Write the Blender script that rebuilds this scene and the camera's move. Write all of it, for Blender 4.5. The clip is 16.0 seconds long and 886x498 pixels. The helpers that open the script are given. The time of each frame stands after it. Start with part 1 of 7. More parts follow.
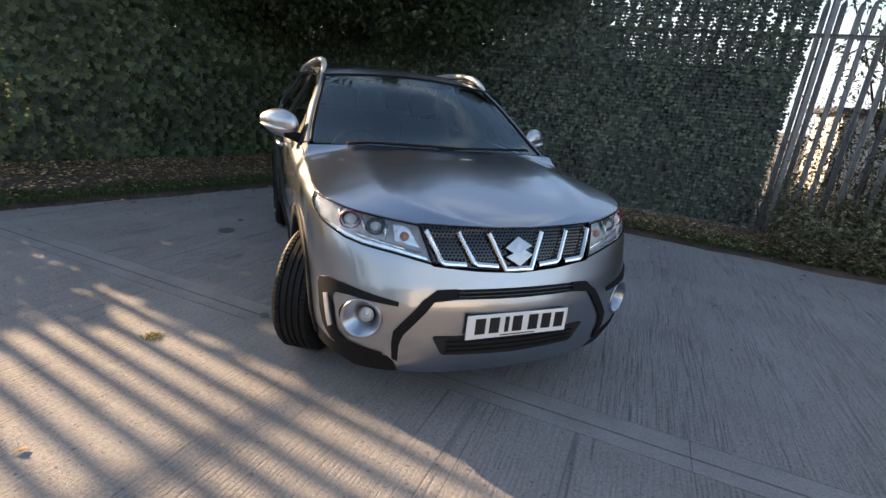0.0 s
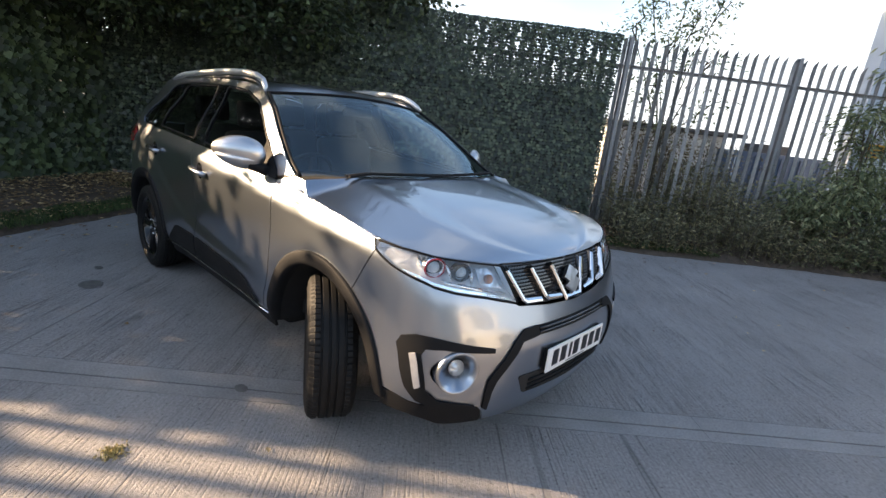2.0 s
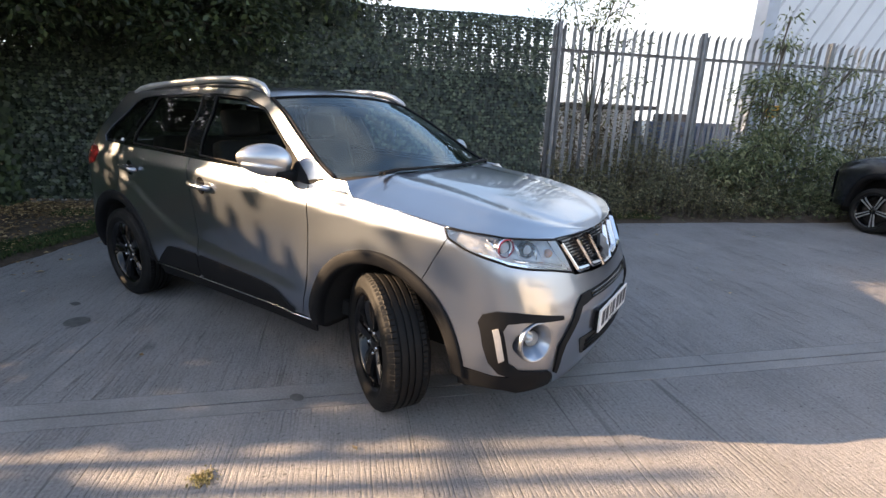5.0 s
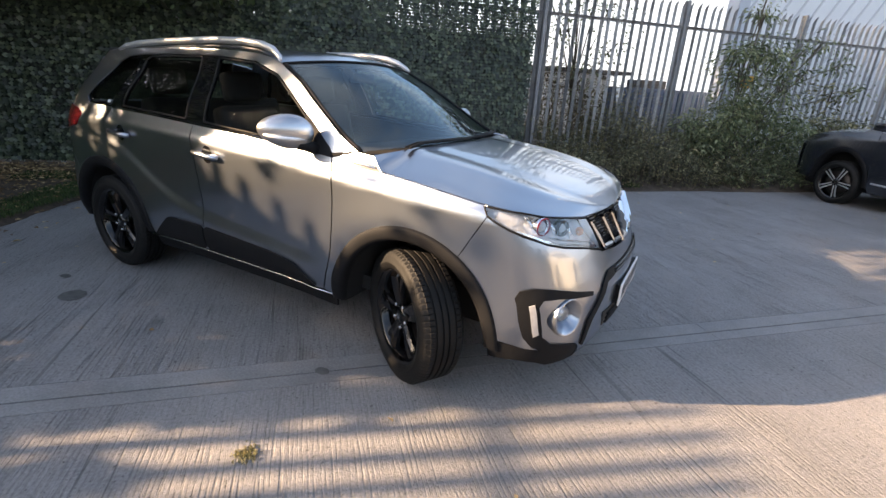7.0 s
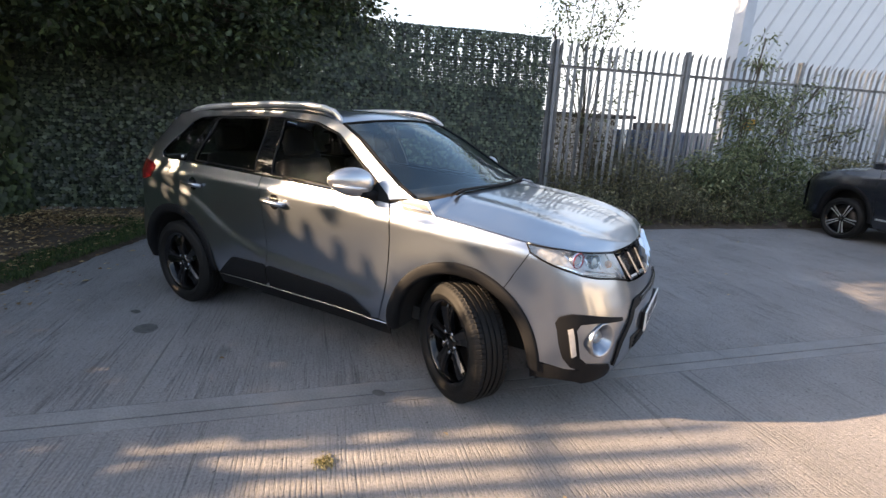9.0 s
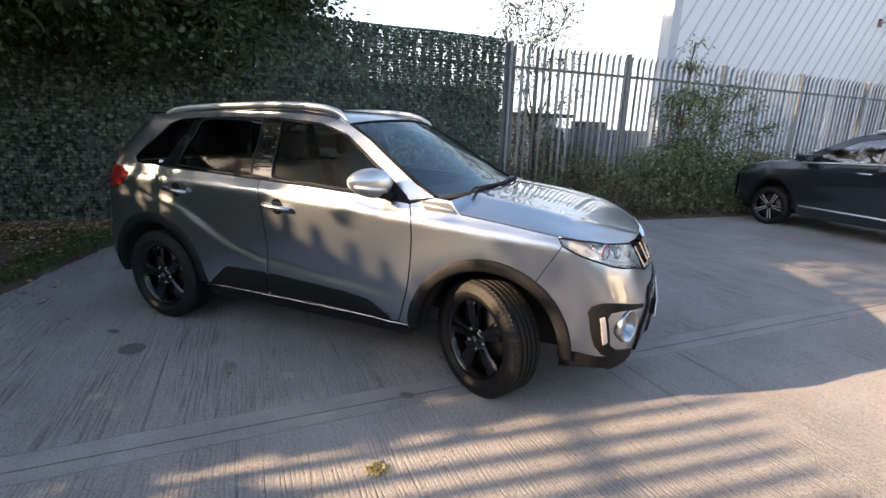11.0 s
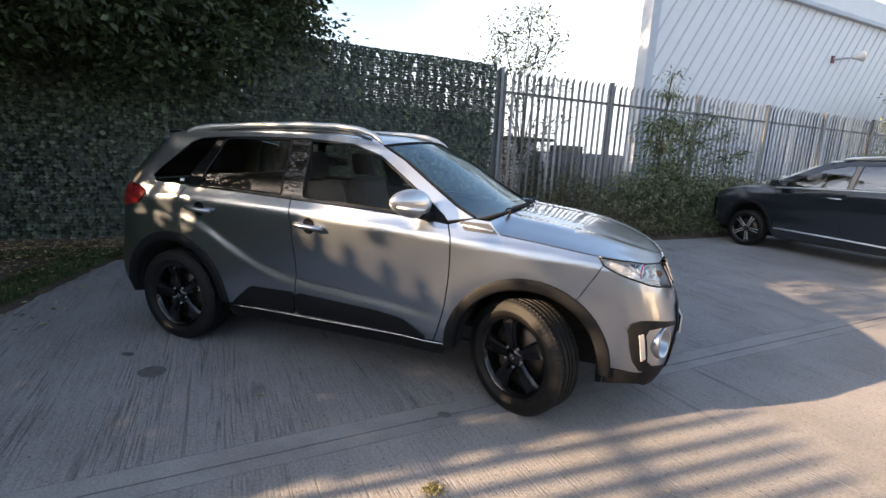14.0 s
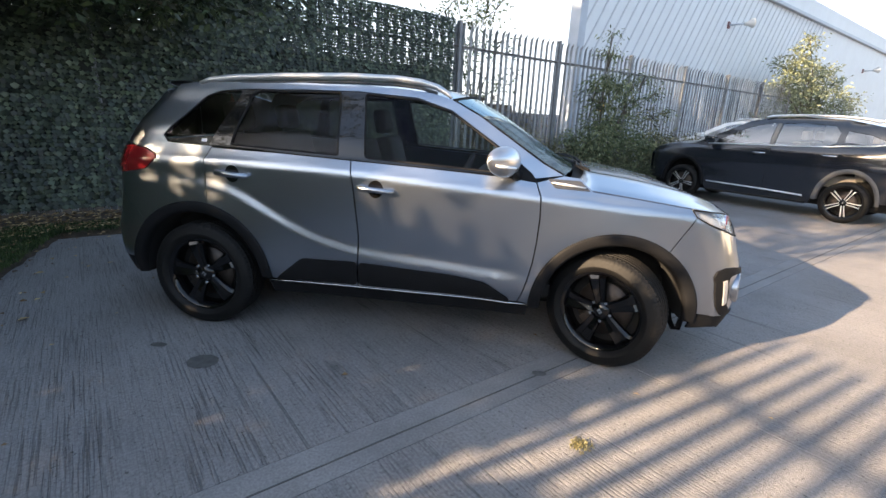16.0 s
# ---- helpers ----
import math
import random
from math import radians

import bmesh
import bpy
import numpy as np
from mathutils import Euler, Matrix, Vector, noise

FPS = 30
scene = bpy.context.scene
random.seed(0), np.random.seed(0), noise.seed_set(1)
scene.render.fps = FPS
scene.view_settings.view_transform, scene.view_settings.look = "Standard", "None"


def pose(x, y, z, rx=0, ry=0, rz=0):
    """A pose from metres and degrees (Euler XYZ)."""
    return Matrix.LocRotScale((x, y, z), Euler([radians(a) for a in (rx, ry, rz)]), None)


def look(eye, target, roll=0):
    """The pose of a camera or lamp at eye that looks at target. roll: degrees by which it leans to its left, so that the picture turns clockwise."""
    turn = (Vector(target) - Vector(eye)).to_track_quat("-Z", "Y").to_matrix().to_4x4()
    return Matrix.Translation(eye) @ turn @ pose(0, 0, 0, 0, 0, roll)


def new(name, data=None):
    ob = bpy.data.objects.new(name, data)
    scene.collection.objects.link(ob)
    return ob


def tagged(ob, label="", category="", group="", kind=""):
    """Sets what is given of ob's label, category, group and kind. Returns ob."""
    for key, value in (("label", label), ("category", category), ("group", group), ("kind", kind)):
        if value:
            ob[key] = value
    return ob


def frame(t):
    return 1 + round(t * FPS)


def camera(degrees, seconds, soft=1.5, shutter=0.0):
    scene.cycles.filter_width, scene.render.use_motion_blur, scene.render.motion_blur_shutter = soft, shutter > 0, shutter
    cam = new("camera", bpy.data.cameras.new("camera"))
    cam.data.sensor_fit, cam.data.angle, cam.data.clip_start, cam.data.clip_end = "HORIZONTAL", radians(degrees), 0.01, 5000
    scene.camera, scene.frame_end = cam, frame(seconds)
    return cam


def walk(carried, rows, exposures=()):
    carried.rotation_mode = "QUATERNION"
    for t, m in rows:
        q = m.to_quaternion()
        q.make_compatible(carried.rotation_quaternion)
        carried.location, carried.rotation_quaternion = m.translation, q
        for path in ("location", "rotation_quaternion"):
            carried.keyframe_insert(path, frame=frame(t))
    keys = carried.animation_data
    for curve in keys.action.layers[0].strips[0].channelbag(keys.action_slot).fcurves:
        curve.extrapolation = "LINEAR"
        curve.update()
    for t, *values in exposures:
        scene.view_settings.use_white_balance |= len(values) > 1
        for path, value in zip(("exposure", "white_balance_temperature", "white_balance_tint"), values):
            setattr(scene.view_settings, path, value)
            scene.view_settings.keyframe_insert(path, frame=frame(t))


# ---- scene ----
cam = camera(87.0, 16.0)
PATH = [
    (0, (3.835, -1.107, 1.436), (2.088, -0.353, 0.82), 5.9),
    (0.5, (3.663, -1.305, 1.422), (2.01, -0.352, 0.825), 6.4),
    (1, (3.441, -1.499, 1.43), (1.897, -0.368, 0.852), 6.8),
    (1.5, (3.279, -1.796, 1.451), (1.857, -0.503, 0.899), 7.1),
    (2, (3.093, -1.978, 1.447), (1.792, -0.55, 0.929), 6.7),
    (2.5, (2.924, -2.126, 1.439), (1.754, -0.591, 0.915), 5.7),
    (3, (2.844, -2.351, 1.452), (1.77, -0.751, 0.916), 4.6),
    (3.5, (2.779, -2.426, 1.463), (1.755, -0.795, 0.921), 3.6),
    (4, (2.756, -2.444, 1.445), (1.717, -0.817, 0.922), 2.5),
    (4.2, (2.749, -2.444, 1.422), (1.69, -0.825, 0.914), 1.9),
    (6.3, (2.601, -2.377, 1.395), (1.573, -0.781, 0.765), 2.3),
    (6.5, (2.562, -2.428, 1.412), (1.57, -0.82, 0.756), 3.1),
    (7, (2.461, -2.58, 1.455), (1.556, -0.928, 0.784), 3.5),
    (7.5, (2.397, -2.682, 1.471), (1.522, -1.009, 0.809), 3.7),
    (8, (2.456, -2.809, 1.514), (1.55, -1.131, 0.912), 3.6),
    (8.5, (2.527, -2.897, 1.513), (1.57, -1.23, 0.96), 2.6),
    (9, (2.448, -2.961, 1.518), (1.478, -1.288, 1.008), 2.5),
    (9.2, (2.384, -2.977, 1.496), (1.426, -1.294, 0.997), 2.5),
    (11.3, (2.015, -3.29, 1.494), (1.307, -1.485, 1.001), 1.9),
    (11.5, (2.013, -3.366, 1.5), (1.319, -1.554, 1.016), 2.0),
    (12, (2.03, -3.431, 1.504), (1.35, -1.607, 1.044), 2.2),
    (12.5, (2.046, -3.423, 1.493), (1.374, -1.591, 1.055), 1.7),
    (13, (1.986, -3.421, 1.498), (1.314, -1.586, 1.073), 1.3),
    (13.5, (1.895, -3.395, 1.484), (1.227, -1.556, 1.07), 2.0),
    (14, (1.691, -3.373, 1.487), (1.056, -1.521, 1.078), 2.7),
    (14.5, (1.471, -3.404, 1.471), (0.936, -1.528, 1.028), 3.6),
    (15, (1.223, -3.471, 1.445), (0.852, -1.562, 0.978), 2.9),
    (15.5, (0.938, -3.482, 1.432), (0.617, -1.571, 0.937), 2.2),
    (16, (0.677, -3.518, 1.414), (0.428, -1.611, 0.865), 2.7),
]
# the camera meters darker while the sun glares into the lens, and its white balance drifts
EXPOSURE = [(0, 1.72, 7050, 11), (1, 1.75, 7000, 10), (2, 1.97, 7000, 11), (3, 2.11, 7200, 13), (8, 2.08, 7200, 14), (12.5, 2.02, 7150, 13), (14.5, 1.94, 7050, 12), (16, 2.08, 6750, 10)]
walk(cam, [(t, look(eye, target, roll)) for t, eye, target, roll in PATH], EXPOSURE)

# ---- world, sun ----
SUN_AZ, SUN_EL = 218.7, 19.25          # where the sun stands, degrees from +x, and its height
world = bpy.data.worlds.new("sky_world")
scene.world = world
world.use_nodes = True
wn = world.node_tree.nodes
sky = wn.new("ShaderNodeTexSky")
sky.sky_type, sky.sun_disc = "NISHITA", False
sky.sun_elevation, sky.sun_rotation = radians(SUN_EL), radians(90 - SUN_AZ)
sky.air_density, sky.dust_density, sky.ozone_density = 1.0, 1.2, 1.2
wn["Background"].inputs["Strength"].default_value = 0.118
wl_ = world.node_tree.links
wco, cloud, crmp, cmix = wn.new("ShaderNodeTexCoord"), wn.new("ShaderNodeTexNoise"), wn.new("ShaderNodeMapRange"), wn.new("ShaderNodeMix")
cmap = wn.new("ShaderNodeMapping")
cmap.inputs["Scale"].default_value = (1.0, 1.0, 2.6)
cloud.inputs["Scale"].default_value, cloud.inputs["Detail"].default_value, cloud.inputs["Roughness"].default_value = 1.6, 6, 0.6
crmp.inputs["From Min"].default_value, crmp.inputs["From Max"].default_value = 0.52, 0.76
cmix.data_type = "RGBA"
cmix.inputs["B"].default_value = (3.45, 3.65, 3.95, 1)
wl_.new(wco.outputs["Generated"], cmap.inputs["Vector"])
wl_.new(cmap.outputs["Vector"], cloud.inputs["Vector"])
wl_.new(cloud.outputs["Fac"], crmp.inputs["Value"])
wl_.new(crmp.outputs["Result"], cmix.inputs["Factor"])
wl_.new(sky.outputs["Color"], cmix.inputs["A"])
# bright haze towards the horizon
sep, hz, hmix = wn.new("ShaderNodeSeparateXYZ"), wn.new("ShaderNodeMapRange"), wn.new("ShaderNodeMix")
hz.interpolation_type = "SMOOTHSTEP"
hz.inputs["From Min"].default_value, hz.inputs["From Max"].default_value = 0.08, 0.36
hz.inputs["To Min"].default_value, hz.inputs["To Max"].default_value = 0.92, 0.0
hmix.data_type = "RGBA"
hmix.inputs["B"].default_value = (3.5, 3.8, 4.2, 1)
wl_.new(wco.outputs["Generated"], sep.inputs["Vector"])
wl_.new(sep.outputs["Z"], hz.inputs["Value"])
wl_.new(hz.outputs["Result"], hmix.inputs["Factor"])
wl_.new(cmix.outputs["Result"], hmix.inputs["A"])
# the cloud parts beside the tree and shows some blue
gap, gfac, gmix = wn.new("ShaderNodeVectorMath"), wn.new("ShaderNodeMapRange"), wn.new("ShaderNodeMix")
gap.operation, gfac.interpolation_type, gmix.data_type = "DISTANCE", "SMOOTHSTEP", "RGBA"
gap.inputs[1].default_value = (math.cos(radians(119)) * 0.95, math.sin(radians(119)) * 0.95, 0.31)
gfac.inputs["From Min"].default_value, gfac.inputs["From Max"].default_value = 0.05, 0.24
gfac.inputs["To Min"].default_value, gfac.inputs["To Max"].default_value = 0.85, 0.0
wl_.new(wco.outputs["Generated"], gap.inputs[0])
wl_.new(gap.outputs["Value"], gfac.inputs["Value"])
wl_.new(gfac.outputs["Result"], gmix.inputs["Factor"])
wl_.new(hmix.outputs["Result"], gmix.inputs["A"])
wl_.new(sky.outputs["Color"], gmix.inputs["B"])
wl_.new(gmix.outputs["Result"], wn["Background"].inputs["Color"])
lamp = bpy.data.lights.new("sun", "SUN")
lamp.energy, lamp.angle, lamp.color = 5.4, radians(0.65), (1.0, 0.73, 0.47)
sun_dir = Vector((math.cos(radians(SUN_AZ)) * math.cos(radians(SUN_EL)), math.sin(radians(SUN_AZ)) * math.cos(radians(SUN_EL)), math.sin(radians(SUN_EL))))
new("sun", lamp).matrix_world = look(sun_dir * 40, (0, 0, 0))


# ---- materials ----
def material(name, color, rough=0.6, metal=0.0, noise=0.15, scale=8.0, bump=0.0, bump_scale=60.0, coat=0.0, spec=0.5, tint=None, rand=0.0, island=0.0, fine=0.0, trans=0.0):
    """A Principled surface with large and fine variation of colour, relief and optional random tint per object or island."""
    m = bpy.data.materials.new(name)
    m.use_nodes = True
    n, l = m.node_tree.nodes, m.node_tree.links
    b = n["Principled BSDF"]
    b.inputs["Roughness"].default_value, b.inputs["Metallic"].default_value = rough, metal
    b.inputs["Coat Weight"].default_value, b.inputs["Coat Roughness"].default_value = coat, 0.03
    b.inputs["Specular IOR Level"].default_value = spec
    co = n.new("ShaderNodeTexCoord")
    big = n.new("ShaderNodeTexNoise")
    big.inputs["Scale"].default_value, big.inputs["Detail"].default_value, big.inputs["Roughness"].default_value = scale, 6, 0.62
    l.new(co.outputs["Object"], big.inputs["Vector"])
    ramp = n.new("ShaderNodeMapRange")
    ramp.inputs["From Min"].default_value, ramp.inputs["From Max"].default_value = 0.3, 0.7
    ramp.inputs["To Min"].default_value, ramp.inputs["To Max"].default_value = 1 - noise, 1 + noise
    l.new(big.outputs["Fac"], ramp.inputs["Value"])
    val = ramp.outputs["Result"]
    if fine:
        f = n.new("ShaderNodeTexNoise")
        f.inputs["Scale"].default_value, f.inputs["Detail"].default_value = bump_scale, 3
        l.new(co.outputs["Object"], f.inputs["Vector"])
        r2 = n.new("ShaderNodeMapRange")
        r2.inputs["From Min"].default_value, r2.inputs["From Max"].default_value = 0.3, 0.7
        r2.inputs["To Min"].default_value, r2.inputs["To Max"].default_value = 1 - fine, 1 + fine
        l.new(f.outputs["Fac"], r2.inputs["Value"])
        mu = n.new("ShaderNodeMath")
        mu.operation = "MULTIPLY"
        l.new(val, mu.inputs[0]), l.new(r2.outputs["Result"], mu.inputs[1])
        val = mu.outputs["Value"]
    if rand or island:
        src = n.new("ShaderNodeObjectInfo").outputs["Random"] if rand else n.new("ShaderNodeNewGeometry").outputs["Random Per Island"]
        amt = rand or island
        r3 = n.new("ShaderNodeMapRange")
        r3.inputs["To Min"].default_value, r3.inputs["To Max"].default_value = 1 - amt, 1 + amt
        l.new(src, r3.inputs["Value"])
        mu = n.new("ShaderNodeMath")
        mu.operation = "MULTIPLY"
        l.new(val, mu.inputs[0]), l.new(r3.outputs["Result"], mu.inputs[1])
        val = mu.outputs["Value"]
    mix = n.new("ShaderNodeVectorMath")
    mix.operation = "SCALE"
    l.new(val, mix.inputs["Scale"])
    if tint:
        src = n.new("ShaderNodeNewGeometry").outputs["Random Per Island"] if island else big.outputs["Fac"]
        ti = n.new("ShaderNodeMix")
        ti.data_type = "RGBA"
        ti.inputs["A"].default_value, ti.inputs["B"].default_value = (*color, 1), (*tint, 1)
        if island:
            pw = n.new("ShaderNodeMath")
            pw.operation = "POWER"
            pw.inputs[1].default_value = 2.2
            l.new(src, pw.inputs[0])
            src = pw.outputs["Value"]
        l.new(src, ti.inputs["Factor"])
        l.new(ti.outputs["Result"], mix.inputs[0])
    else:
        mix.inputs[0].default_value = color
    l.new(mix.outputs["Vector"], b.inputs["Base Color"])
    if bump:
        t = n.new("ShaderNodeTexNoise")
        t.inputs["Scale"].default_value, t.inputs["Detail"].default_value = bump_scale, 4
        l.new(co.outputs["Object"], t.inputs["Vector"])
        bp = n.new("ShaderNodeBump")
        bp.inputs["Strength"].default_value, bp.inputs["Distance"].default_value = bump, 0.01
        l.new(t.outputs["Fac"], bp.inputs["Height"])
        l.new(bp.outputs["Normal"], b.inputs["Normal"])
    if trans:
        out = n["Material Output"]
        tr = n.new("ShaderNodeBsdfTranslucent")
        l.new(mix.outputs["Vector"], tr.inputs["Color"])
        mx = n.new("ShaderNodeMixShader")
        mx.inputs["Fac"].default_value = trans
        l.new(b.outputs["BSDF"], mx.inputs[1]), l.new(tr.outputs["BSDF"], mx.inputs[2])
        l.new(mx.outputs["Shader"], out.inputs["Surface"])
    return m


def glass(name, tint, rough=0.0, ior=1.5, sheen=(1.0, 1.0, 1.0)):
    """A clear or tinted pane: what is behind shows through the tint, with a mirror reflection that grows to grazing angles."""
    m = bpy.data.materials.new(name)
    m.use_nodes = True
    n, l = m.node_tree.nodes, m.node_tree.links
    n.remove(n["Principled BSDF"])
    tr, gl, fr, mx = n.new("ShaderNodeBsdfTransparent"), n.new("ShaderNodeBsdfGlossy"), n.new("ShaderNodeFresnel"), n.new("ShaderNodeMixShader")
    tr.inputs["Color"].default_value = (*tint, 1)
    gl.inputs["Roughness"].default_value, gl.inputs["Color"].default_value = rough, (*sheen, 1)
    fr.inputs["IOR"].default_value = ior
    l.new(fr.outputs["Fac"], mx.inputs["Fac"])
    l.new(tr.outputs["BSDF"], mx.inputs[1]), l.new(gl.outputs["BSDF"], mx.inputs[2])
    l.new(mx.outputs["Shader"], n["Material Output"].inputs["Surface"])
    return m


def concrete_material(name, grooved):
    """Broom-finished concrete: fine short strokes across the slab, a few long scored lines, specks and blots; grooved: the broom left close furrows."""
    m = material(name, (0.252, 0.243, 0.242), 0.88, noise=0.15, scale=0.9, fine=0.20, bump_scale=70, rand=0.03)
    n, l = m.node_tree.nodes, m.node_tree.links
    b = n["Principled BSDF"]
    co = n.new("ShaderNodeTexCoord")

    def streak(sx, sy, detail, rough=0.6):
        mp = n.new("ShaderNodeMapping")
        mp.inputs["Scale"].default_value = (sx, sy, 1)
        t = n.new("ShaderNodeTexNoise")
        t.inputs["Scale"].default_value, t.inputs["Detail"].default_value, t.inputs["Roughness"].default_value = 1.0, detail, rough
        l.new(co.outputs["Object"], mp.inputs["Vector"])
        l.new(mp.outputs["Vector"], t.inputs["Vector"])
        return t.outputs["Fac"]

    def ranged(src, a, b_, c, d):
        r = n.new("ShaderNodeMapRange")
        for k, v in (("From Min", a), ("From Max", b_), ("To Min", c), ("To Max", d)):
            r.inputs[k].default_value = v
        l.new(src, r.inputs["Value"])
        return r.outputs["Result"]

    def op(kind, x, y):
        q = n.new("ShaderNodeMath")
        q.operation = kind
        for i, w in enumerate((x, y)):
            if isinstance(w, float):
                q.inputs[i].default_value = w
            else:
                l.new(w, q.inputs[i])
        return q.outputs["Value"]

    stroke = streak(120, 1.9, 3, 0.7)
    hair = ranged(streak(150, 5.0, 2, 0.6), 0.36, 0.50, 0.82, 1.0)
    patch = streak(3.4, 0.55, 3)
    dash = ranged(stroke, 0.39, 0.455, 0.0, 1.0)
    # strokes are strong in some patches, worn flat in others
    depth = ranged(patch, 0.40, 0.62, 0.07, 0.36)
    if grooved:
        mp, wave = n.new("ShaderNodeMapping"), n.new("ShaderNodeTexWave")
        mp.inputs["Scale"].default_value = (1, 0.10, 1)
        wave.wave_type, wave.bands_direction, wave.wave_profile = "BANDS", "X", "SIN"
        for key, value in (("Scale", 14.5), ("Distortion", 13.0), ("Detail", 3.0), ("Detail Scale", 0.35), ("Detail Roughness", 0.6)):
            wave.inputs[key].default_value = value
        l.new(co.outputs["Object"], mp.inputs["Vector"]), l.new(mp.outputs["Vector"], wave.inputs["Vector"])
        # furrows break off and start again where the broom lifted
        broken = ranged(streak(60, 3.2, 3, 0.7), 0.42, 0.58, 0.0, 1.0)
        dash = op("MAXIMUM", ranged(wave.outputs["Fac"], 0.08, 0.42, 0.0, 1.0), op("SUBTRACT", 1.0, broken))
        depth = ranged(streak(1.6, 0.9, 3), 0.38, 0.62, 0.04, 0.28)
    # pits and furrows are also darkened in colour, to paint in their shade
    dirt = op("SUBTRACT", 1.0, op("MULTIPLY", op("SUBTRACT", 1.0, dash), depth))
    line = ranged(op("ABSOLUTE", op("SUBTRACT", streak(11, 0.10, 1), 0.5), 0.0), 0.001, 0.007, 0.0, 1.0)
    sparse = ranged(streak(3.0, 0.35, 1), 0.46, 0.60, 0.0, 0.42)
    scored = op("SUBTRACT", 1.0, op("MULTIPLY", op("SUBTRACT", 1.0, line), sparse))
    bp = n.new("ShaderNodeBump")
    bp.inputs["Strength"].default_value, bp.inputs["Distance"].default_value = 0.9, 0.011
    grain = n.new("ShaderNodeTexNoise")
    grain.inputs["Scale"].default_value, grain.inputs["Detail"].default_value, grain.inputs["Roughness"].default_value = 95, 4, 0.75
    l.new(co.outputs["Object"], grain.inputs["Vector"])
    l.new(op("ADD", op("MULTIPLY", grain.outputs["Fac"], 0.7), op("ADD", op("MULTIPLY", dash, op("MULTIPLY", depth, 2.0)), op("MULTIPLY", scored, 0.9))), bp.inputs["Height"])
    l.new(bp.outputs["Normal"], b.inputs["Normal"])
    speck = n.new("ShaderNodeTexNoise")
    speck.inputs["Scale"].default_value, speck.inputs["Detail"].default_value = 48, 2
    l.new(co.outputs["Object"], speck.inputs["Vector"])
    blot = ranged(speck.outputs["Fac"], 0.65, 0.70, 1.0, 0.45)
    total = op("MULTIPLY", op("MULTIPLY", op("MULTIPLY", dirt, hair), scored), blot)
    old = b.inputs["Base Color"].links[0].from_socket
    vs = n.new("ShaderNodeVectorMath")
    vs.operation = "SCALE"
    l.new(old, vs.inputs[0]), l.new(total, vs.inputs["Scale"])
    l.new(vs.outputs["Vector"], b.inputs["Base Color"])
    return m


CONCRETE = concrete_material("brushed_concrete", False)
FURROWED = concrete_material("furrowed_concrete", True)
MARGIN = material("trowelled_concrete", (0.215, 0.208, 0.206), 0.85, noise=0.22, scale=2, bump=0.25, bump_scale=90, fine=0.18)
JOINT = material("joint_dirt", (0.06, 0.055, 0.05), 0.95, noise=0.4, scale=9)
SOIL = material("soil", (0.075, 0.055, 0.04), 0.95, noise=0.4, scale=5, bump=0.8, bump_scale=30, fine=0.3)
FARGROUND = material("far_ground", (0.16, 0.155, 0.14), 0.95, noise=0.3, scale=0.6, bump=0.3, bump_scale=8)
GRASS = material("grass_blades", (0.036, 0.072, 0.019), 0.6, noise=0.3, scale=3, island=0.45, tint=(0.075, 0.10, 0.032), trans=0.3)
DEADLEAF = material("fallen_leaves", (0.20, 0.115, 0.05), 0.8, noise=0.3, scale=20, island=0.6, tint=(0.40, 0.30, 0.16))
SCREENLEAF = material("plastic_ivy_leaf", (0.025, 0.038, 0.023), 0.42, noise=0.35, scale=1.4, island=0.45, tint=(0.068, 0.086, 0.050), trans=0.08)
BACKING = material("dark_backing", (0.012, 0.015, 0.011), 0.8, noise=0.3, scale=10)
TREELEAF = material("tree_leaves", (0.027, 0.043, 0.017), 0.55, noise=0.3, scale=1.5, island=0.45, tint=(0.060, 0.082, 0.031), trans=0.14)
# backlit glow put into a lighter leaf colour, for sunward ivy and trees
BACKLITLEAF = material("backlit_leaves", (0.055, 0.078, 0.040), 0.5, noise=0.3, scale=1.5, island=0.45, tint=(0.11, 0.135, 0.068), trans=0.42)
BUSHLEAF = material("shrub_leaves", (0.115, 0.150, 0.072), 0.6, noise=0.3, scale=3, island=0.45, tint=(0.24, 0.25, 0.135), trans=0.35)
WEEDLEAF = material("weed_leaves", (0.125, 0.132, 0.068), 0.65, noise=0.35, scale=3, island=0.5, tint=(0.27, 0.24, 0.135), trans=0.3)
# sun and haze on the far tree are put into this pale colour
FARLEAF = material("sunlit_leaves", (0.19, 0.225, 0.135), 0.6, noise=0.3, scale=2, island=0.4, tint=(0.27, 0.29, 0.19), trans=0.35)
BARK = material("bark", (0.10, 0.085, 0.065), 0.9, noise=0.35, scale=12, bump=0.6, bump_scale=40)
GALV = material("galvanised_steel", (0.37, 0.385, 0.40), 0.5, 0.35, noise=0.22, scale=5, bump=0.05, bump_scale=60, rand=0.12)
# weathered steel, darkened further to paint in the shade on posts and rails
SHADEDSTEEL = material("weathered_shaded_steel", (0.215, 0.225, 0.24), 0.6, 0.3, noise=0.22, scale=5, bump=0.05, bump_scale=60, rand=0.1)
CLADDING = material("pale_blue_cladding", (0.63, 0.665, 0.70), 0.45, noise=0.05, scale=1.0, bump=0.03)
# shade along the cladding ribs, painted as a darker tone
RIBSHADE = material("cladding_rib_shade", (0.47, 0.505, 0.545), 0.5, noise=0.08, scale=3)
TRIMGREY = material("grey_flashing", (0.40, 0.45, 0.52), 0.45, noise=0.08, scale=3)


# ---- mesh helpers ----
def obj(name, mesh, mat, parent=None, label=""):
    o = new(name, mesh)
    if mat is not None:
        mesh.materials.append(mat)
    if parent is not None:
        o.parent = parent
    if label:
        o["label"] = label
    return o


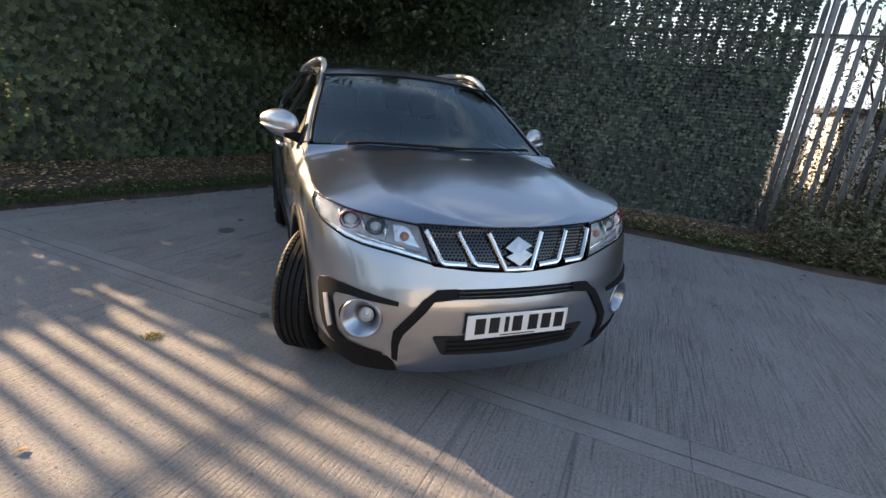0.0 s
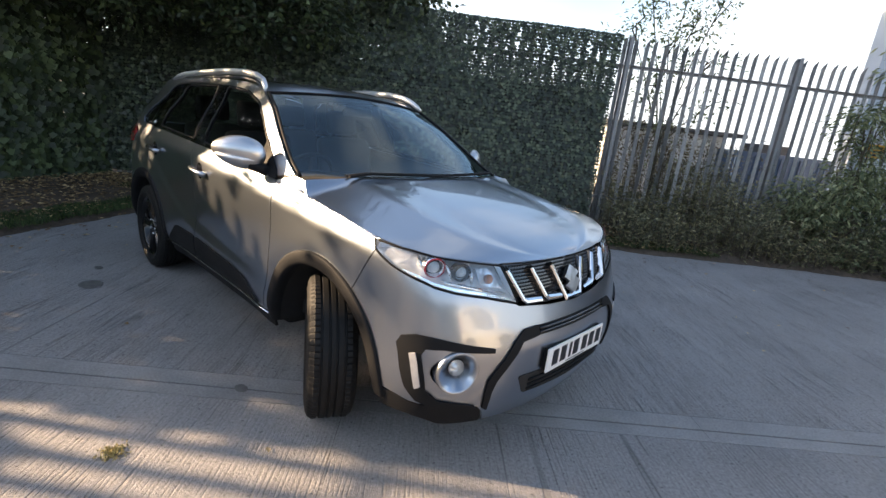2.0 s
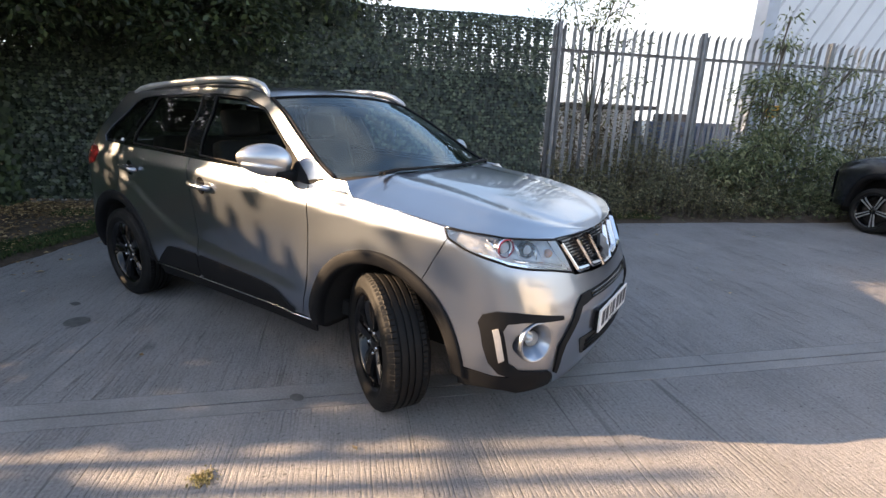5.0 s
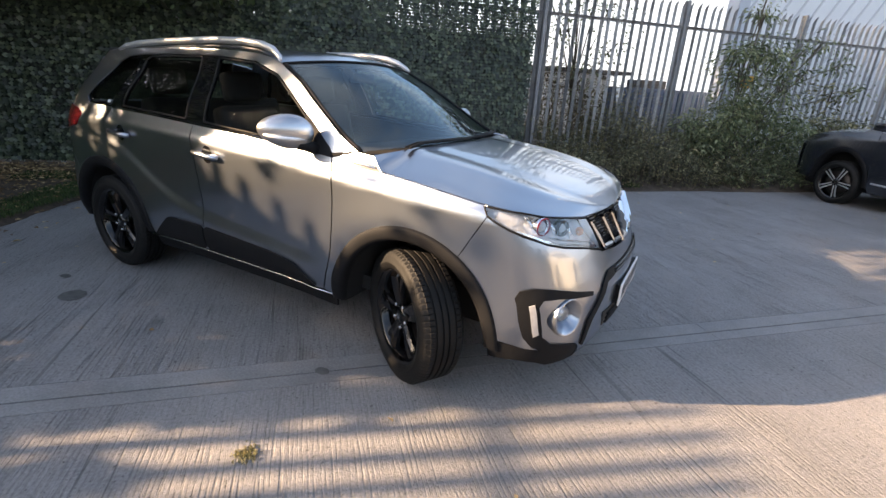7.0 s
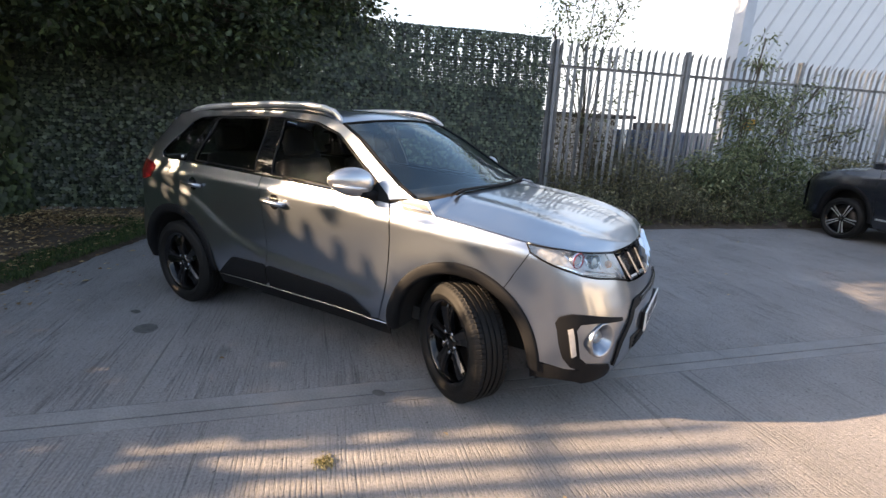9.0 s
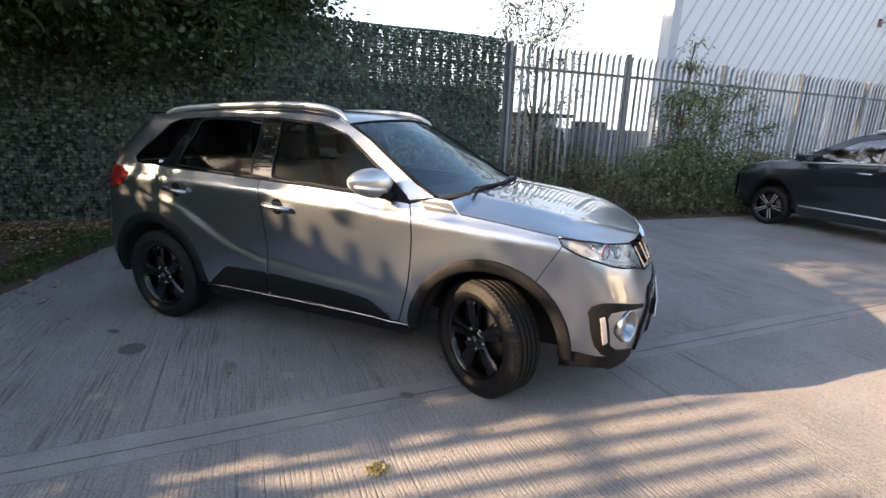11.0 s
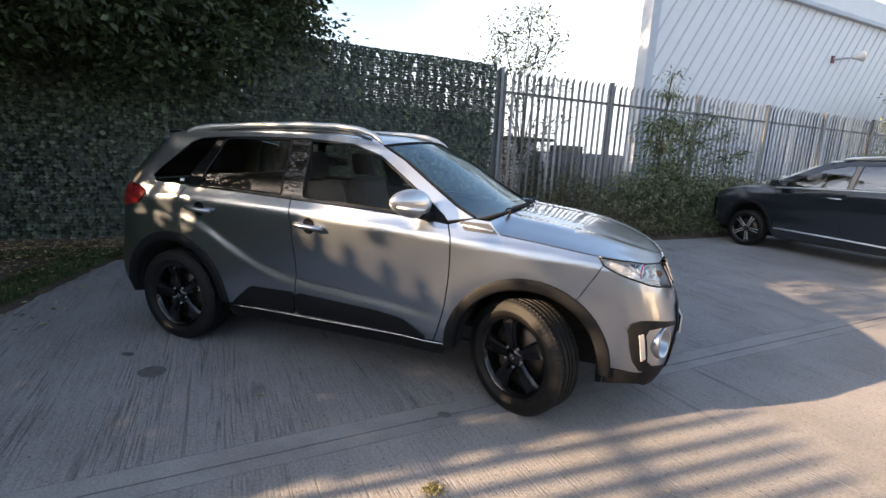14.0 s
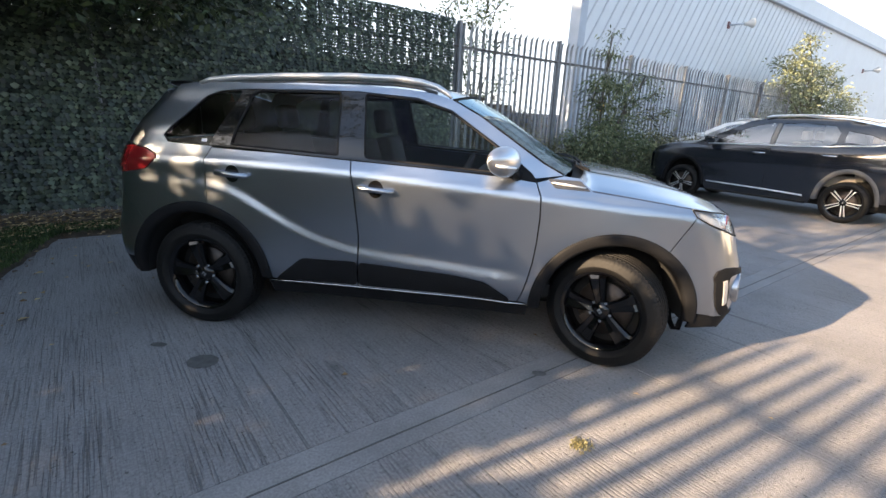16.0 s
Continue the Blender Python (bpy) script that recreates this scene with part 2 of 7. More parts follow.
def part(name, bm, mat, parent=None, label="", smooth=False):
    """Link a bmesh as one mesh object under a thing or a part."""
    me = bpy.data.meshes.new(name)
    if smooth:
        for f in bm.faces:
            f.smooth = True
    bm.to_mesh(me)
    bm.free()
    cn = me.attributes.get("cn")
    if cn is not None:
        # true normals of the surface that the panel was laid on
        nv = np.empty(len(me.vertices) * 3, np.float32)
        cn.data.foreach_get("vector", nv)
        nv = nv.reshape(-1, 3)
        loops = []
        for p in me.polygons:
            for v in p.vertices:
                loops.append(tuple(nv[v]) if p.use_smooth and nv[v].any() else tuple(p.normal))
        me.normals_split_custom_set(loops)
        me.attributes.remove(me.attributes["cn"])
    return obj(name, me, mat, parent, label)


def soup(name, verts, faces, mat, parent=None, label=""):
    me = bpy.data.meshes.new(name)
    me.from_pydata(verts, [], faces)
    me.update()
    return obj(name, me, mat, parent, label)


def thing(name, label, category, group="", kind="", m=None):
    e = new(name)
    e.empty_display_size = 0.2
    if m is not None:
        e.matrix_basis = m
    return tagged(e, label, category, group, kind)


def box(bm, x0, x1, y0, y1, z0, z1, bevel=0.0, m=None):
    r = bmesh.ops.create_cube(bm, size=1.0)
    vs = r["verts"]
    for v in vs:
        v.co = Vector((x0 + (v.co.x + 0.5) * (x1 - x0), y0 + (v.co.y + 0.5) * (y1 - y0), z0 + (v.co.z + 0.5) * (z1 - z0)))
    if bevel:
        es = list({e for v in vs for e in v.link_edges})
        r = bmesh.ops.bevel(bm, geom=es, offset=bevel, segments=2, affect="EDGES", profile=0.6)
        vs = list({v for f in r["faces"] for v in f.verts} | {v for v in vs if v.is_valid})
    if m is not None:
        for v in vs:
            v.co = m @ v.co
    return vs


def tube(bm, pts, radii, sides=8, cap=True):
    """A round tube along points, with its own radius at each."""
    rings, prev = [], None
    pts = [Vector(p) for p in pts]
    for i, p in enumerate(pts):
        d = (pts[min(i + 1, len(pts) - 1)] - pts[max(i - 1, 0)]).normalized()
        a = d.cross(Vector((0, 0, 1)) if abs(d.z) < 0.9 else Vector((1, 0, 0))).normalized()
        if prev is not None:
            a = (prev - d * prev.dot(d)).normalized()
        prev = a
        b = d.cross(a)
        r = radii[i] if isinstance(radii, (list, tuple)) else radii
        rings.append([bm.verts.new(p + a * (r * math.cos(2 * math.pi * k / sides)) + b * (r * math.sin(2 * math.pi * k / sides))) for k in range(sides)])
    for r0, r1 in zip(rings, rings[1:]):
        for k in range(sides):
            f = bm.faces.new((r0[k], r0[(k + 1) % sides], r1[(k + 1) % sides], r1[k]))
            f.smooth = True
    if cap:
        bm.faces.new(rings[0][::-1])
        bm.faces.new(rings[-1])
    return rings


def leaf_soup(centres, normals, tips, length, width, fold=0.25):
    """Vertices and faces of many pointed leaves, each folded along its rib."""
    c, nn, t = np.asarray(centres), np.asarray(normals), np.asarray(tips)
    t = t / np.linalg.norm(t, axis=1, keepdims=True)
    s = np.cross(nn, t)
    s /= np.linalg.norm(s, axis=1, keepdims=True) + 1e-9
    up = np.cross(t, s)
    L, Wd = np.asarray(length).reshape(-1, 1), np.asarray(width).reshape(-1, 1)
    base, tip = c - t * L * 0.5, c + t * L * 0.5
    mid = c - t * L * 0.06
    a, b = mid + s * Wd * 0.5 + up * Wd * fold, mid - s * Wd * 0.5 + up * Wd * fold
    v = np.stack([base, a, tip, b], 1).reshape(-1, 3)
    k = np.arange(len(c))[:, None] * 4
    f = np.concatenate([k + [[0, 2, 1]], k + [[0, 3, 2]]], 0)
    return v, f


def leaf_mesh(name, v, f, mat, parent, label=""):
    me = bpy.data.meshes.new(name)
    me.vertices.add(len(v)), me.loops.add(len(f) * 3), me.polygons.add(len(f))
    me.vertices.foreach_set("co", v.astype(np.float32).ravel())
    me.loops.foreach_set("vertex_index", f.astype(np.int32).ravel())
    me.polygons.foreach_set("loop_start", np.arange(0, len(f) * 3, 3, dtype=np.int32))
    me.update(calc_edges=True)
    o = obj(name, me, mat, parent, label)
    o["kind"] = "stuff"
    return o


rng = np.random.default_rng(7)


def unit(n):
    v = rng.normal(size=(n, 3))
    return v / np.linalg.norm(v, axis=1, keepdims=True)


# ---- the yard: u runs along the back fence, w outwards through it; the left fence leaves the same corner at an obtuse angle ----
CORNER, TURN = (-6.2, -0.15, 0.0), 45.0
YARD = pose(*CORNER, 0, 0, TURN)
LEFT = pose(*CORNER, 0, 0, -60.5)     # x runs along the left fence, y into the yard


def yard(u, v, z=0.0):
    """World place of a point u along the back fence and v in front of it."""
    return YARD @ Vector((u, -v, z))


def setting(name, label, m=None):
    return tagged(thing(name, label, name.split("_")[0], kind="structure", m=m), kind="structure")


# ground sheet to the horizon
bm = bmesh.new()
bmesh.ops.create_grid(bm, x_segments=8, y_segments=8, size=1500)
o = part("ground", bm, FARGROUND)
o.location.z = -0.16
tagged(o, "bare grey-brown ground that reaches the horizon", "ground", kind="structure")

# concrete slabs, each one piece of the pavement; local x = u, y = -v
pavement = setting("pavement", "brushed concrete yard slabs with dirt in the joints", YARD)


def slab(u0, u1, v0, v1, wavy=False, mat=None, z=0.0, name="slab"):
    bm = bmesh.new()
    g = 0.0015
    pts_u = np.linspace(u0 + g, u1 - g, max(2, int((u1 - u0) / 0.35)))
    top = [(u, -v0 - g - (0.05 * noise.noise((u * 0.8, v0, 0)) + 0.03 * noise.noise((u * 4, v0, 1)) if wavy else 0)) for u in pts_u]
    low = [(u, -v1 + g) for u in pts_u]
    ring = [bm.verts.new((*p, z)) for p in top] + [bm.verts.new((*p, z)) for p in low[::-1]]
    f = bm.faces.new(ring)
    if f.normal.z < 0:
        f.normal_flip()
    bm.normal_update()
    if f.normal.z < 0:
        bmesh.ops.reverse_faces(bm, faces=[f])
    bmesh.ops.extrude_face_region(bm, geom=[f])
    up = [v for v in bm.verts if v not in ring]
    for v in ring:
        v.co.z = z - 0.15
    bmesh.ops.recalc_face_normals(bm, faces=bm.faces)
    return part(name, bm, mat or CONCRETE, pavement)


JV = 5.69
us = [0.9, 14.3, 27.6, 39.6]
for a, b in zip(us, us[1:]):
    slab(a, b, 1.15, JV - 0.125, True)
for a, b in zip([0.9, 6.9, 12.9, 18.9, 24.9, 30.9], [6.9, 12.9, 18.9, 24.9, 30.9, 39.6]):
    slab(a, b, JV - 0.124, JV, mat=MARGIN, z=0.001, name="slab_margin")
for a, b in zip([0.9, 6.9, 12.9, 18.9, 24.9, 30.9], [6.9, 12.9, 18.9, 24.9, 30.9, 39.6]):
    slab(a, b, JV + 0.008, JV + 0.10, mat=MARGIN, z=0.001, name="slab_margin")
nu = [0.9, 2.9, 4.97, 5.97, 8.0, 11.0, 14.0, 20.0, 26.0, 32.0, 39.6]
for a, b in zip(nu, nu[1:]):
    slab(a, b, JV + 0.101, 10.6, mat=FURROWED)
    slab(a, b, 10.6, 16.0, mat=FURROWED)
bm = bmesh.new()
box(bm, 0.8, 39.7, -16.05, -1.0, -0.155, -0.004)
part("joint_filler", bm, JOINT, pavement)

# verges of soil along both fences
def verge(name, u0, u1, v0, v1, edge, m=YARD, way=-1):
    nu_, nv_ = int((u1 - u0) / 0.09) + 1, int((v1 - v0) / 0.09) + 1
    vs, fs = [], []
    for i in range(nu_):
        for j in range(nv_):
            u, v = u0 + (u1 - u0) * i / (nu_ - 1), v0 + (v1 - v0) * j / (nv_ - 1)
            d = edge(u, v) + 0.07 * noise.noise((u * 1.6, v * 1.6, 3)) + 0.03 * noise.noise((u * 7, v * 7, 5))
            h = 0.075 * min(1, max(0, (d + 0.05) / 0.2)) - 0.02 + 0.03 * noise.noise((u * 2, v * 2, 0)) * min(1, max(0, d * 4))
            vs.append((u, way * v, h))
    for i in range(nu_ - 1):
        for j in range(nv_ - 1):
            k = i * nv_ + j
            fs.append((k, k + nv_, k + nv_ + 1, k + 1)[::-way])
    o = soup(name, vs, fs, SOIL)
    o.matrix_basis = m
    for p in o.data.polygons:
        p.use_smooth = True
    return tagged(o, "dark soil verge with rough edge along the fence", "verge", kind="structure")


def back_edge(u):
    return 1.15 + 0.45 * min(1, max(0, (u - 2.5) / 6)) + 0.15 * min(1, max(0, (u - 9) / 4))


verge("verge_back", 1.2, 24.0, -1.2, 2.1, lambda u, v: back_edge(u) - v)
VERGE_LEFT = 2.38
verge("verge_left", -0.6, 17.0, -1.2, 3.0, lambda u, v: VERGE_LEFT - v, LEFT, 1)


# ---- palisade fences ----
def pale_mesh(FENCE_H):
    """A W-section steel pale with a splayed, pointed head; 65 mm wide."""
    prof = [(-0.034, 0.0), (-0.022, 0.016), (-0.010, 0.004), (0.0, 0.010), (0.010, 0.004), (0.022, 0.016), (0.034, 0.0)]
    bm = bmesh.new()
    rows = []
    for z, s, lean in ((0.08, 1, 0), (FENCE_H - 0.24, 1, 0), (FENCE_H - 0.10, 1, 0.004), (FENCE_H - 0.05, 0.8, 0.016), (FENCE_H, 0.22, 0.034)):
        rows.append([bm.verts.new((x * s, y + lean * 1.2, z if abs(x) < 0.03 or z < FENCE_H - 0.02 else z - 0.02)) for x, y in prof])
    for r0, r1 in zip(rows, rows[1:]):
        for k in range(len(prof) - 1):
            bm.faces.new((r0[k], r0[k + 1], r1[k + 1], r1[k]))
    bmesh.ops.solidify(bm, geom=bm.faces[:], thickness=0.003)
    me = bpy.data.meshes.new("pale")
    bm.to_mesh(me)
    bm.free()
    me.materials.append(GALV)
    return me


LOWER_H = 2.78
PALES = {3.05: pale_mesh(3.05), LOWER_H: pale_mesh(LOWER_H)}


def post_mesh(FENCE_H):
    bm = bmesh.new()
    box(bm, -0.028, 0.028, -0.05, -0.043, 0, FENCE_H + 0.02)
    box(bm, -0.028, 0.028, 0.043, 0.05, 0, FENCE_H + 0.02)
    box(bm, -0.004, 0.004, -0.043, 0.043, 0, FENCE_H + 0.02)
    me = bpy.data.meshes.new("post")
    bm.to_mesh(me)
    bm.free()
    me.materials.append(SHADEDSTEEL)
    return me


POSTS = {3.05: post_mesh(3.05), LOWER_H: post_mesh(LOWER_H)}


def palisade(name, label, u0, posts, m, tall=3.05, bay=2.75, count=17, pitch=0.1615):
    """Posts with two angle rails and a row of pales to each bay."""
    t = tagged(thing(name, label, "fence", m=m), kind="structure")
    for i in range(posts):
        x = u0 + bay * i
        p = new("post", POSTS[tall])
        p.parent, p.location = t, (x, 0.0, 0)
        if i == posts - 1:
            break
        for z in (0.55, tall - 0.42):
            bm = bmesh.new()
            box(bm, x + 0.03, x + bay - 0.03, -0.020, -0.014, z - 0.025, z + 0.025)
            box(bm, x + 0.03, x + bay - 0.03, -0.062, -0.020, z + 0.019, z + 0.025)
            part("rail", bm, SHADEDSTEEL, t)
        for k in range(count):
            q = new("pale", PALES[tall])
            q.parent = t
            q.location = (x + (bay - (count - 1) * pitch) / 2 + k * pitch, random.uniform(-0.002, 0.002) - 0.012, random.uniform(-0.008, 0.008))
            q.rotation_euler = (0, random.gauss(0, 0.004), math.pi + random.gauss(0, 0.03))
    return t


palisade("fence_back", "galvanised steel palisade fence with pointed pales", -0.05, 10, YARD)
palisade("fence_left", "galvanised steel palisade fence overgrown with ivy", 0.02, 7, LEFT, LOWER_H, 2.73, 18, 0.1517)

# ---- the grey car: x forwards, y to its left, origin on the ground below its middle ----
from mathutils import geometry

def curve(knots, t):
    """Smooth (monotone cubic) curve through (t, value) knots."""
    n = len(knots)
    if t <= knots[0][0]:
        return knots[0][1]
    if t >= knots[-1][0]:
        return knots[-1][1]
    for i in range(n - 1):
        if t <= knots[i + 1][0]:
            break
    def slope(j):
        if j <= 0 or j >= n - 1:
            k = max(0, min(n - 2, j - 1 if j > 0 else 0))
            return (knots[k + 1][1] - knots[k][1]) / (knots[k + 1][0] - knots[k][0])
        a = (knots[j][1] - knots[j - 1][1]) / (knots[j][0] - knots[j - 1][0])
        b = (knots[j + 1][1] - knots[j][1]) / (knots[j + 1][0] - knots[j][0])
        return 0.0 if a * b <= 0 else 2 * a * b / (a + b)
    (t0, v0), (t1, v1) = knots[i], knots[i + 1]
    h = t1 - t0
    s = (t - t0) / h
    m0, m1 = slope(i) * h, slope(i + 1) * h
    return v0 * (1 + 2 * s) * (1 - s) ** 2 + m0 * s * (1 - s) ** 2 + v1 * s * s * (3 - 2 * s) + m1 * s * s * (s - 1)


NOSE = [(0.15, 2.08), (0.22, 2.14), (0.30, 2.178), (0.42, 2.20), (0.55, 2.204), (0.63, 2.186), (0.70, 2.163), (0.80, 2.128), (0.88, 2.088), (0.97, 2.025), (1.1, 1.9)]
TAIL = [(0.2, -1.86), (0.36, -1.93), (0.5, -1.965), (0.62, -1.965), (0.70, -1.93), (0.85, -1.90), (1.1, -1.86), (1.2, -1.81), (1.35, -1.72), (1.5, -1.60), (1.6, -1.5)]
LOWER = [(-1.9, 0.965), (-1.25, 0.965), (-1.05, 0.935), (-0.92, 0.885), (-0.79, 0.815), (-0.6, 0.715), (-0.45, 0.655), (-0.2, 0.598), (0.4, 0.545), (0.8, 0.512), (2.2, 0.48)]
UPPER = [(-1.9, 1.06), (-1.17, 1.075), (-0.46, 1.065), (0.37, 1.02), (0.85, 0.988), (1.17, 0.968), (1.7, 0.935), (2.2, 0.90)]
BELT = [(-1.9, 1.16), (-0.96, 1.158), (-0.25, 1.13), (0.55, 1.096), (0.85, 1.07), (1.2, 1.05), (2.2, 1.0)]


def waist(x, z):
    """Half width of the body at a side station, before the corners round off."""
    lo, up, be = curve(LOWER, x), curve(UPPER, x), curve(BELT, x)
    k = [(0.12, 0.76), (0.22, 0.80), (0.34, 0.834), (0.46, 0.853), (0.62, 0.857), (up - 0.14, 0.866), (up - 0.03, 0.868), (up + 0.005, 0.862), (up + 0.03, 0.849),
         (be, 0.823), (be + 0.1, 0.785), (1.42, 0.675), (1.50, 0.638), (1.56, 0.60)]
    y = curve(k, z)
    # the flank below the sweeping crease stands proud; the fold fades out into the front wing
    q = min(1.0, max(0.0, (lo + 0.03 - z) / 0.085))
    fade = min(1.0, max(0.0, (1.0 - x) / 0.35)) * (0.55 + 0.45 * min(1.0, max(0.0, (x + 1.25) / 0.4)))
    y += 0.0135 * fade * q * q * (3 - 2 * q) * min(1.0, max(0.0, (z - 0.28) / 0.12))
    for hub in (-1.25, 1.25):
        r = math.hypot((x - hub) * 0.9, z - 0.33)
        y += 0.016 * math.exp(-((r - 0.42) / 0.15) ** 2) * (1 if z < 1.0 else 0)
    return y


FRONT_N, FRONT_X, FRONT_C = 6.0, 1.55, 0.20      # squareness of the front's plan, where it begins, and how far it bows
REAR_N, REAR_X = 5.8, -1.30


def half(x, z):
    """Half width of the body at (x, z) with rounded ends."""
    w = waist(x, z)
    if x > FRONT_X - 0.2:
        y = w
        for _ in range(6):
            q = min(1.0, max(0.0, (x + FRONT_C * y * y - FRONT_X) / (curve(NOSE, z) - FRONT_X)))
            y = 0.5 * y + 0.5 * w * max(0.0, 1 - q ** FRONT_N) ** (1 / FRONT_N)
        w = y
    if x < REAR_X:
        q = min(1.0, (x - REAR_X) / (curve(TAIL, z) - REAR_X))
        w *= max(0.0, 1 - q ** REAR_N) ** (1 / REAR_N)
    return w


def nose(y, z):
    """The front's x at (y, z)."""
    x = 1.9
    for _ in range(3):
        q = min(1.0, abs(y) / waist(x, z))
        x = FRONT_X + (curve(NOSE, z) - FRONT_X) * max(0.0, 1 - q ** FRONT_N) ** (1 / FRONT_N) - FRONT_C * y * y
    return x


def paint_material(name, color):
    m = material(name, color, 0.29, 1.0, noise=0.02, scale=2.0, coat=1.0, fine=0.06, bump_scale=900)
    m.node_tree.nodes["Principled BSDF"].inputs["Coat IOR"].default_value = 1.65
    return m


PAINT = paint_material("grey_metallic_paint", (0.330, 0.368, 0.425))
BLACKTRIM = material("black_textured_plastic", (0.0095, 0.0098, 0.011), 0.62, noise=0.15, scale=6, bump=0.06, bump_scale=400, spec=0.13)
GLOSSBLACK = material("gloss_black", (0.006, 0.006, 0.007), 0.025, noise=0.1, scale=4, coat=0.5, spec=0.4)
CHROME = material("chrome", (0.78, 0.79, 0.80), 0.08, 1.0, noise=0.02)
SATIN = material("satin_silver", (0.62, 0.63, 0.64), 0.25, 1.0, noise=0.04, scale=5)
MACHINED = material("machined_alloy", (0.60, 0.61, 0.62), 0.38, 0.7, noise=0.05, scale=20)
MIRRORSILVER = material("mirror_silver", (0.52, 0.535, 0.56), 0.30, 0.95, noise=0.04, scale=5)
BRIGHTSTRIP = material("bright_strip", (0.80, 0.81, 0.82), 0.38, 0.55, noise=0.04, scale=6)
RUBBER = material("tyre_rubber", (0.0085, 0.0085, 0.0086), 0.6, noise=0.25, scale=14, bump=0.12, bump_scale=220, spec=0.22)
VENTGREY = material("satin_grey_trim", (0.055, 0.059, 0.066), 0.4, 0.4, noise=0.06, scale=6)
RIMBLACK = material("black_alloy", (0.004, 0.004, 0.0048), 0.07, 0.0, noise=0.1, coat=0.2, spec=0.4)
DARK = material("dark_liner", (0.012, 0.012, 0.012), 0.9, noise=0.2)
CABIN = material("dark_cabin_cloth", (0.018, 0.018, 0.020), 0.8, noise=0.2, scale=20)
LAMPGREY = material("lamp_reflector", (0.86, 0.87, 0.90), 0.32, 0.55, noise=0.1, scale=12)
BADGE = material("brushed_badge", (0.42, 0.43, 0.45), 0.3, 1.0, noise=0.1, scale=30, bump=0.3, bump_scale=40)
LAMPBOWL = material("lamp_bowl", (0.80, 0.83, 0.90), 0.14, 0.55, noise=0.3, scale=14, bump=1.0, bump_scale=13)
LAMPCHROME = material("lamp_chrome", (0.88, 0.89, 0.92), 0.14, 1.0, noise=0.05, scale=9, bump=0.25, bump_scale=28)
REDRING = material("red_anodised", (0.36, 0.035, 0.05), 0.25, 0.6, noise=0.05)
AMBER = material("amber_lens", (0.50, 0.20, 0.10), 0.2, noise=0.1)
REDLENS = material("red_lamp_lens", (0.17, 0.008, 0.010), 0.1, noise=0.15, scale=30, coat=1.0)
WHITELENS = material("white_lamp_lens", (0.75, 0.77, 0.80), 0.12, noise=0.05, scale=40)
DRLENS = material("milky_lamp_lens", (0.34, 0.34, 0.35), 0.15, noise=0.12, scale=60, coat=0.5)
PLATEWHITE = material("plate_white", (0.78, 0.78, 0.77), 0.35, noise=0.03)
INK = material("plate_black", (0.012, 0.012, 0.014), 0.4, noise=0.05)
DISC = material("brake_disc", (0.07, 0.06, 0.055), 0.5, 0.9, noise=0.2, scale=30)
CLEAR = glass("clear_glass", (0.95, 0.97, 0.97), ior=1.7)
SIDEGLASS = glass("side_glass", (0.92, 0.95, 0.93), ior=1.20)
PRIVACY = glass("privacy_glass", (0.44, 0.45, 0.44), ior=1.36)
# sheen puts the blue of a reflected sky into the windscreen's own tint
SCREENGLASS = glass("windscreen_glass", (0.72, 0.82, 0.84), ior=1.62, sheen=(0.78, 0.93, 1.0))


def dense(poly, step):
    out = []
    for a, b in zip(poly, poly[1:] + poly[:1]):
        n = max(1, int(math.dist(a, b) / step + 0.5))
        out += [(a[0] + (b[0] - a[0]) * i / n, a[1] + (b[1] - a[1]) * i / n) for i in range(n)]
    return out


def rounded(poly, r=0.02, n=4):
    """The polygon with its corners cut round."""
    out = []
    for i, p in enumerate(poly):
        a, b = Vector(poly[i - 1]), Vector(poly[(i + 1) % len(poly)])
        p = Vector(p)
        da, db = a - p, b - p
        k = min(r, da.length * 0.45, db.length * 0.45)
        p0, p1 = p + da.normalized() * k, p + db.normalized() * k
        for j in range(n + 1):
            t = j / n
            q = p0 * (1 - t) ** 2 + p * (2 * t * (1 - t)) + p1 * t * t
            out.append((q.x, q.y))
    return out


def within(px, py, poly):
    r = np.zeros(px.shape, bool)
    for (x0, y0), (x1, y1) in zip(poly, poly[1:] + poly[:1]):
        if y0 == y1:
            continue
        c = ((y0 > py) != (y1 > py)) & (px < (x1 - x0) * (py - y0) / (y1 - y0) + x0)
        r ^= c
    return r


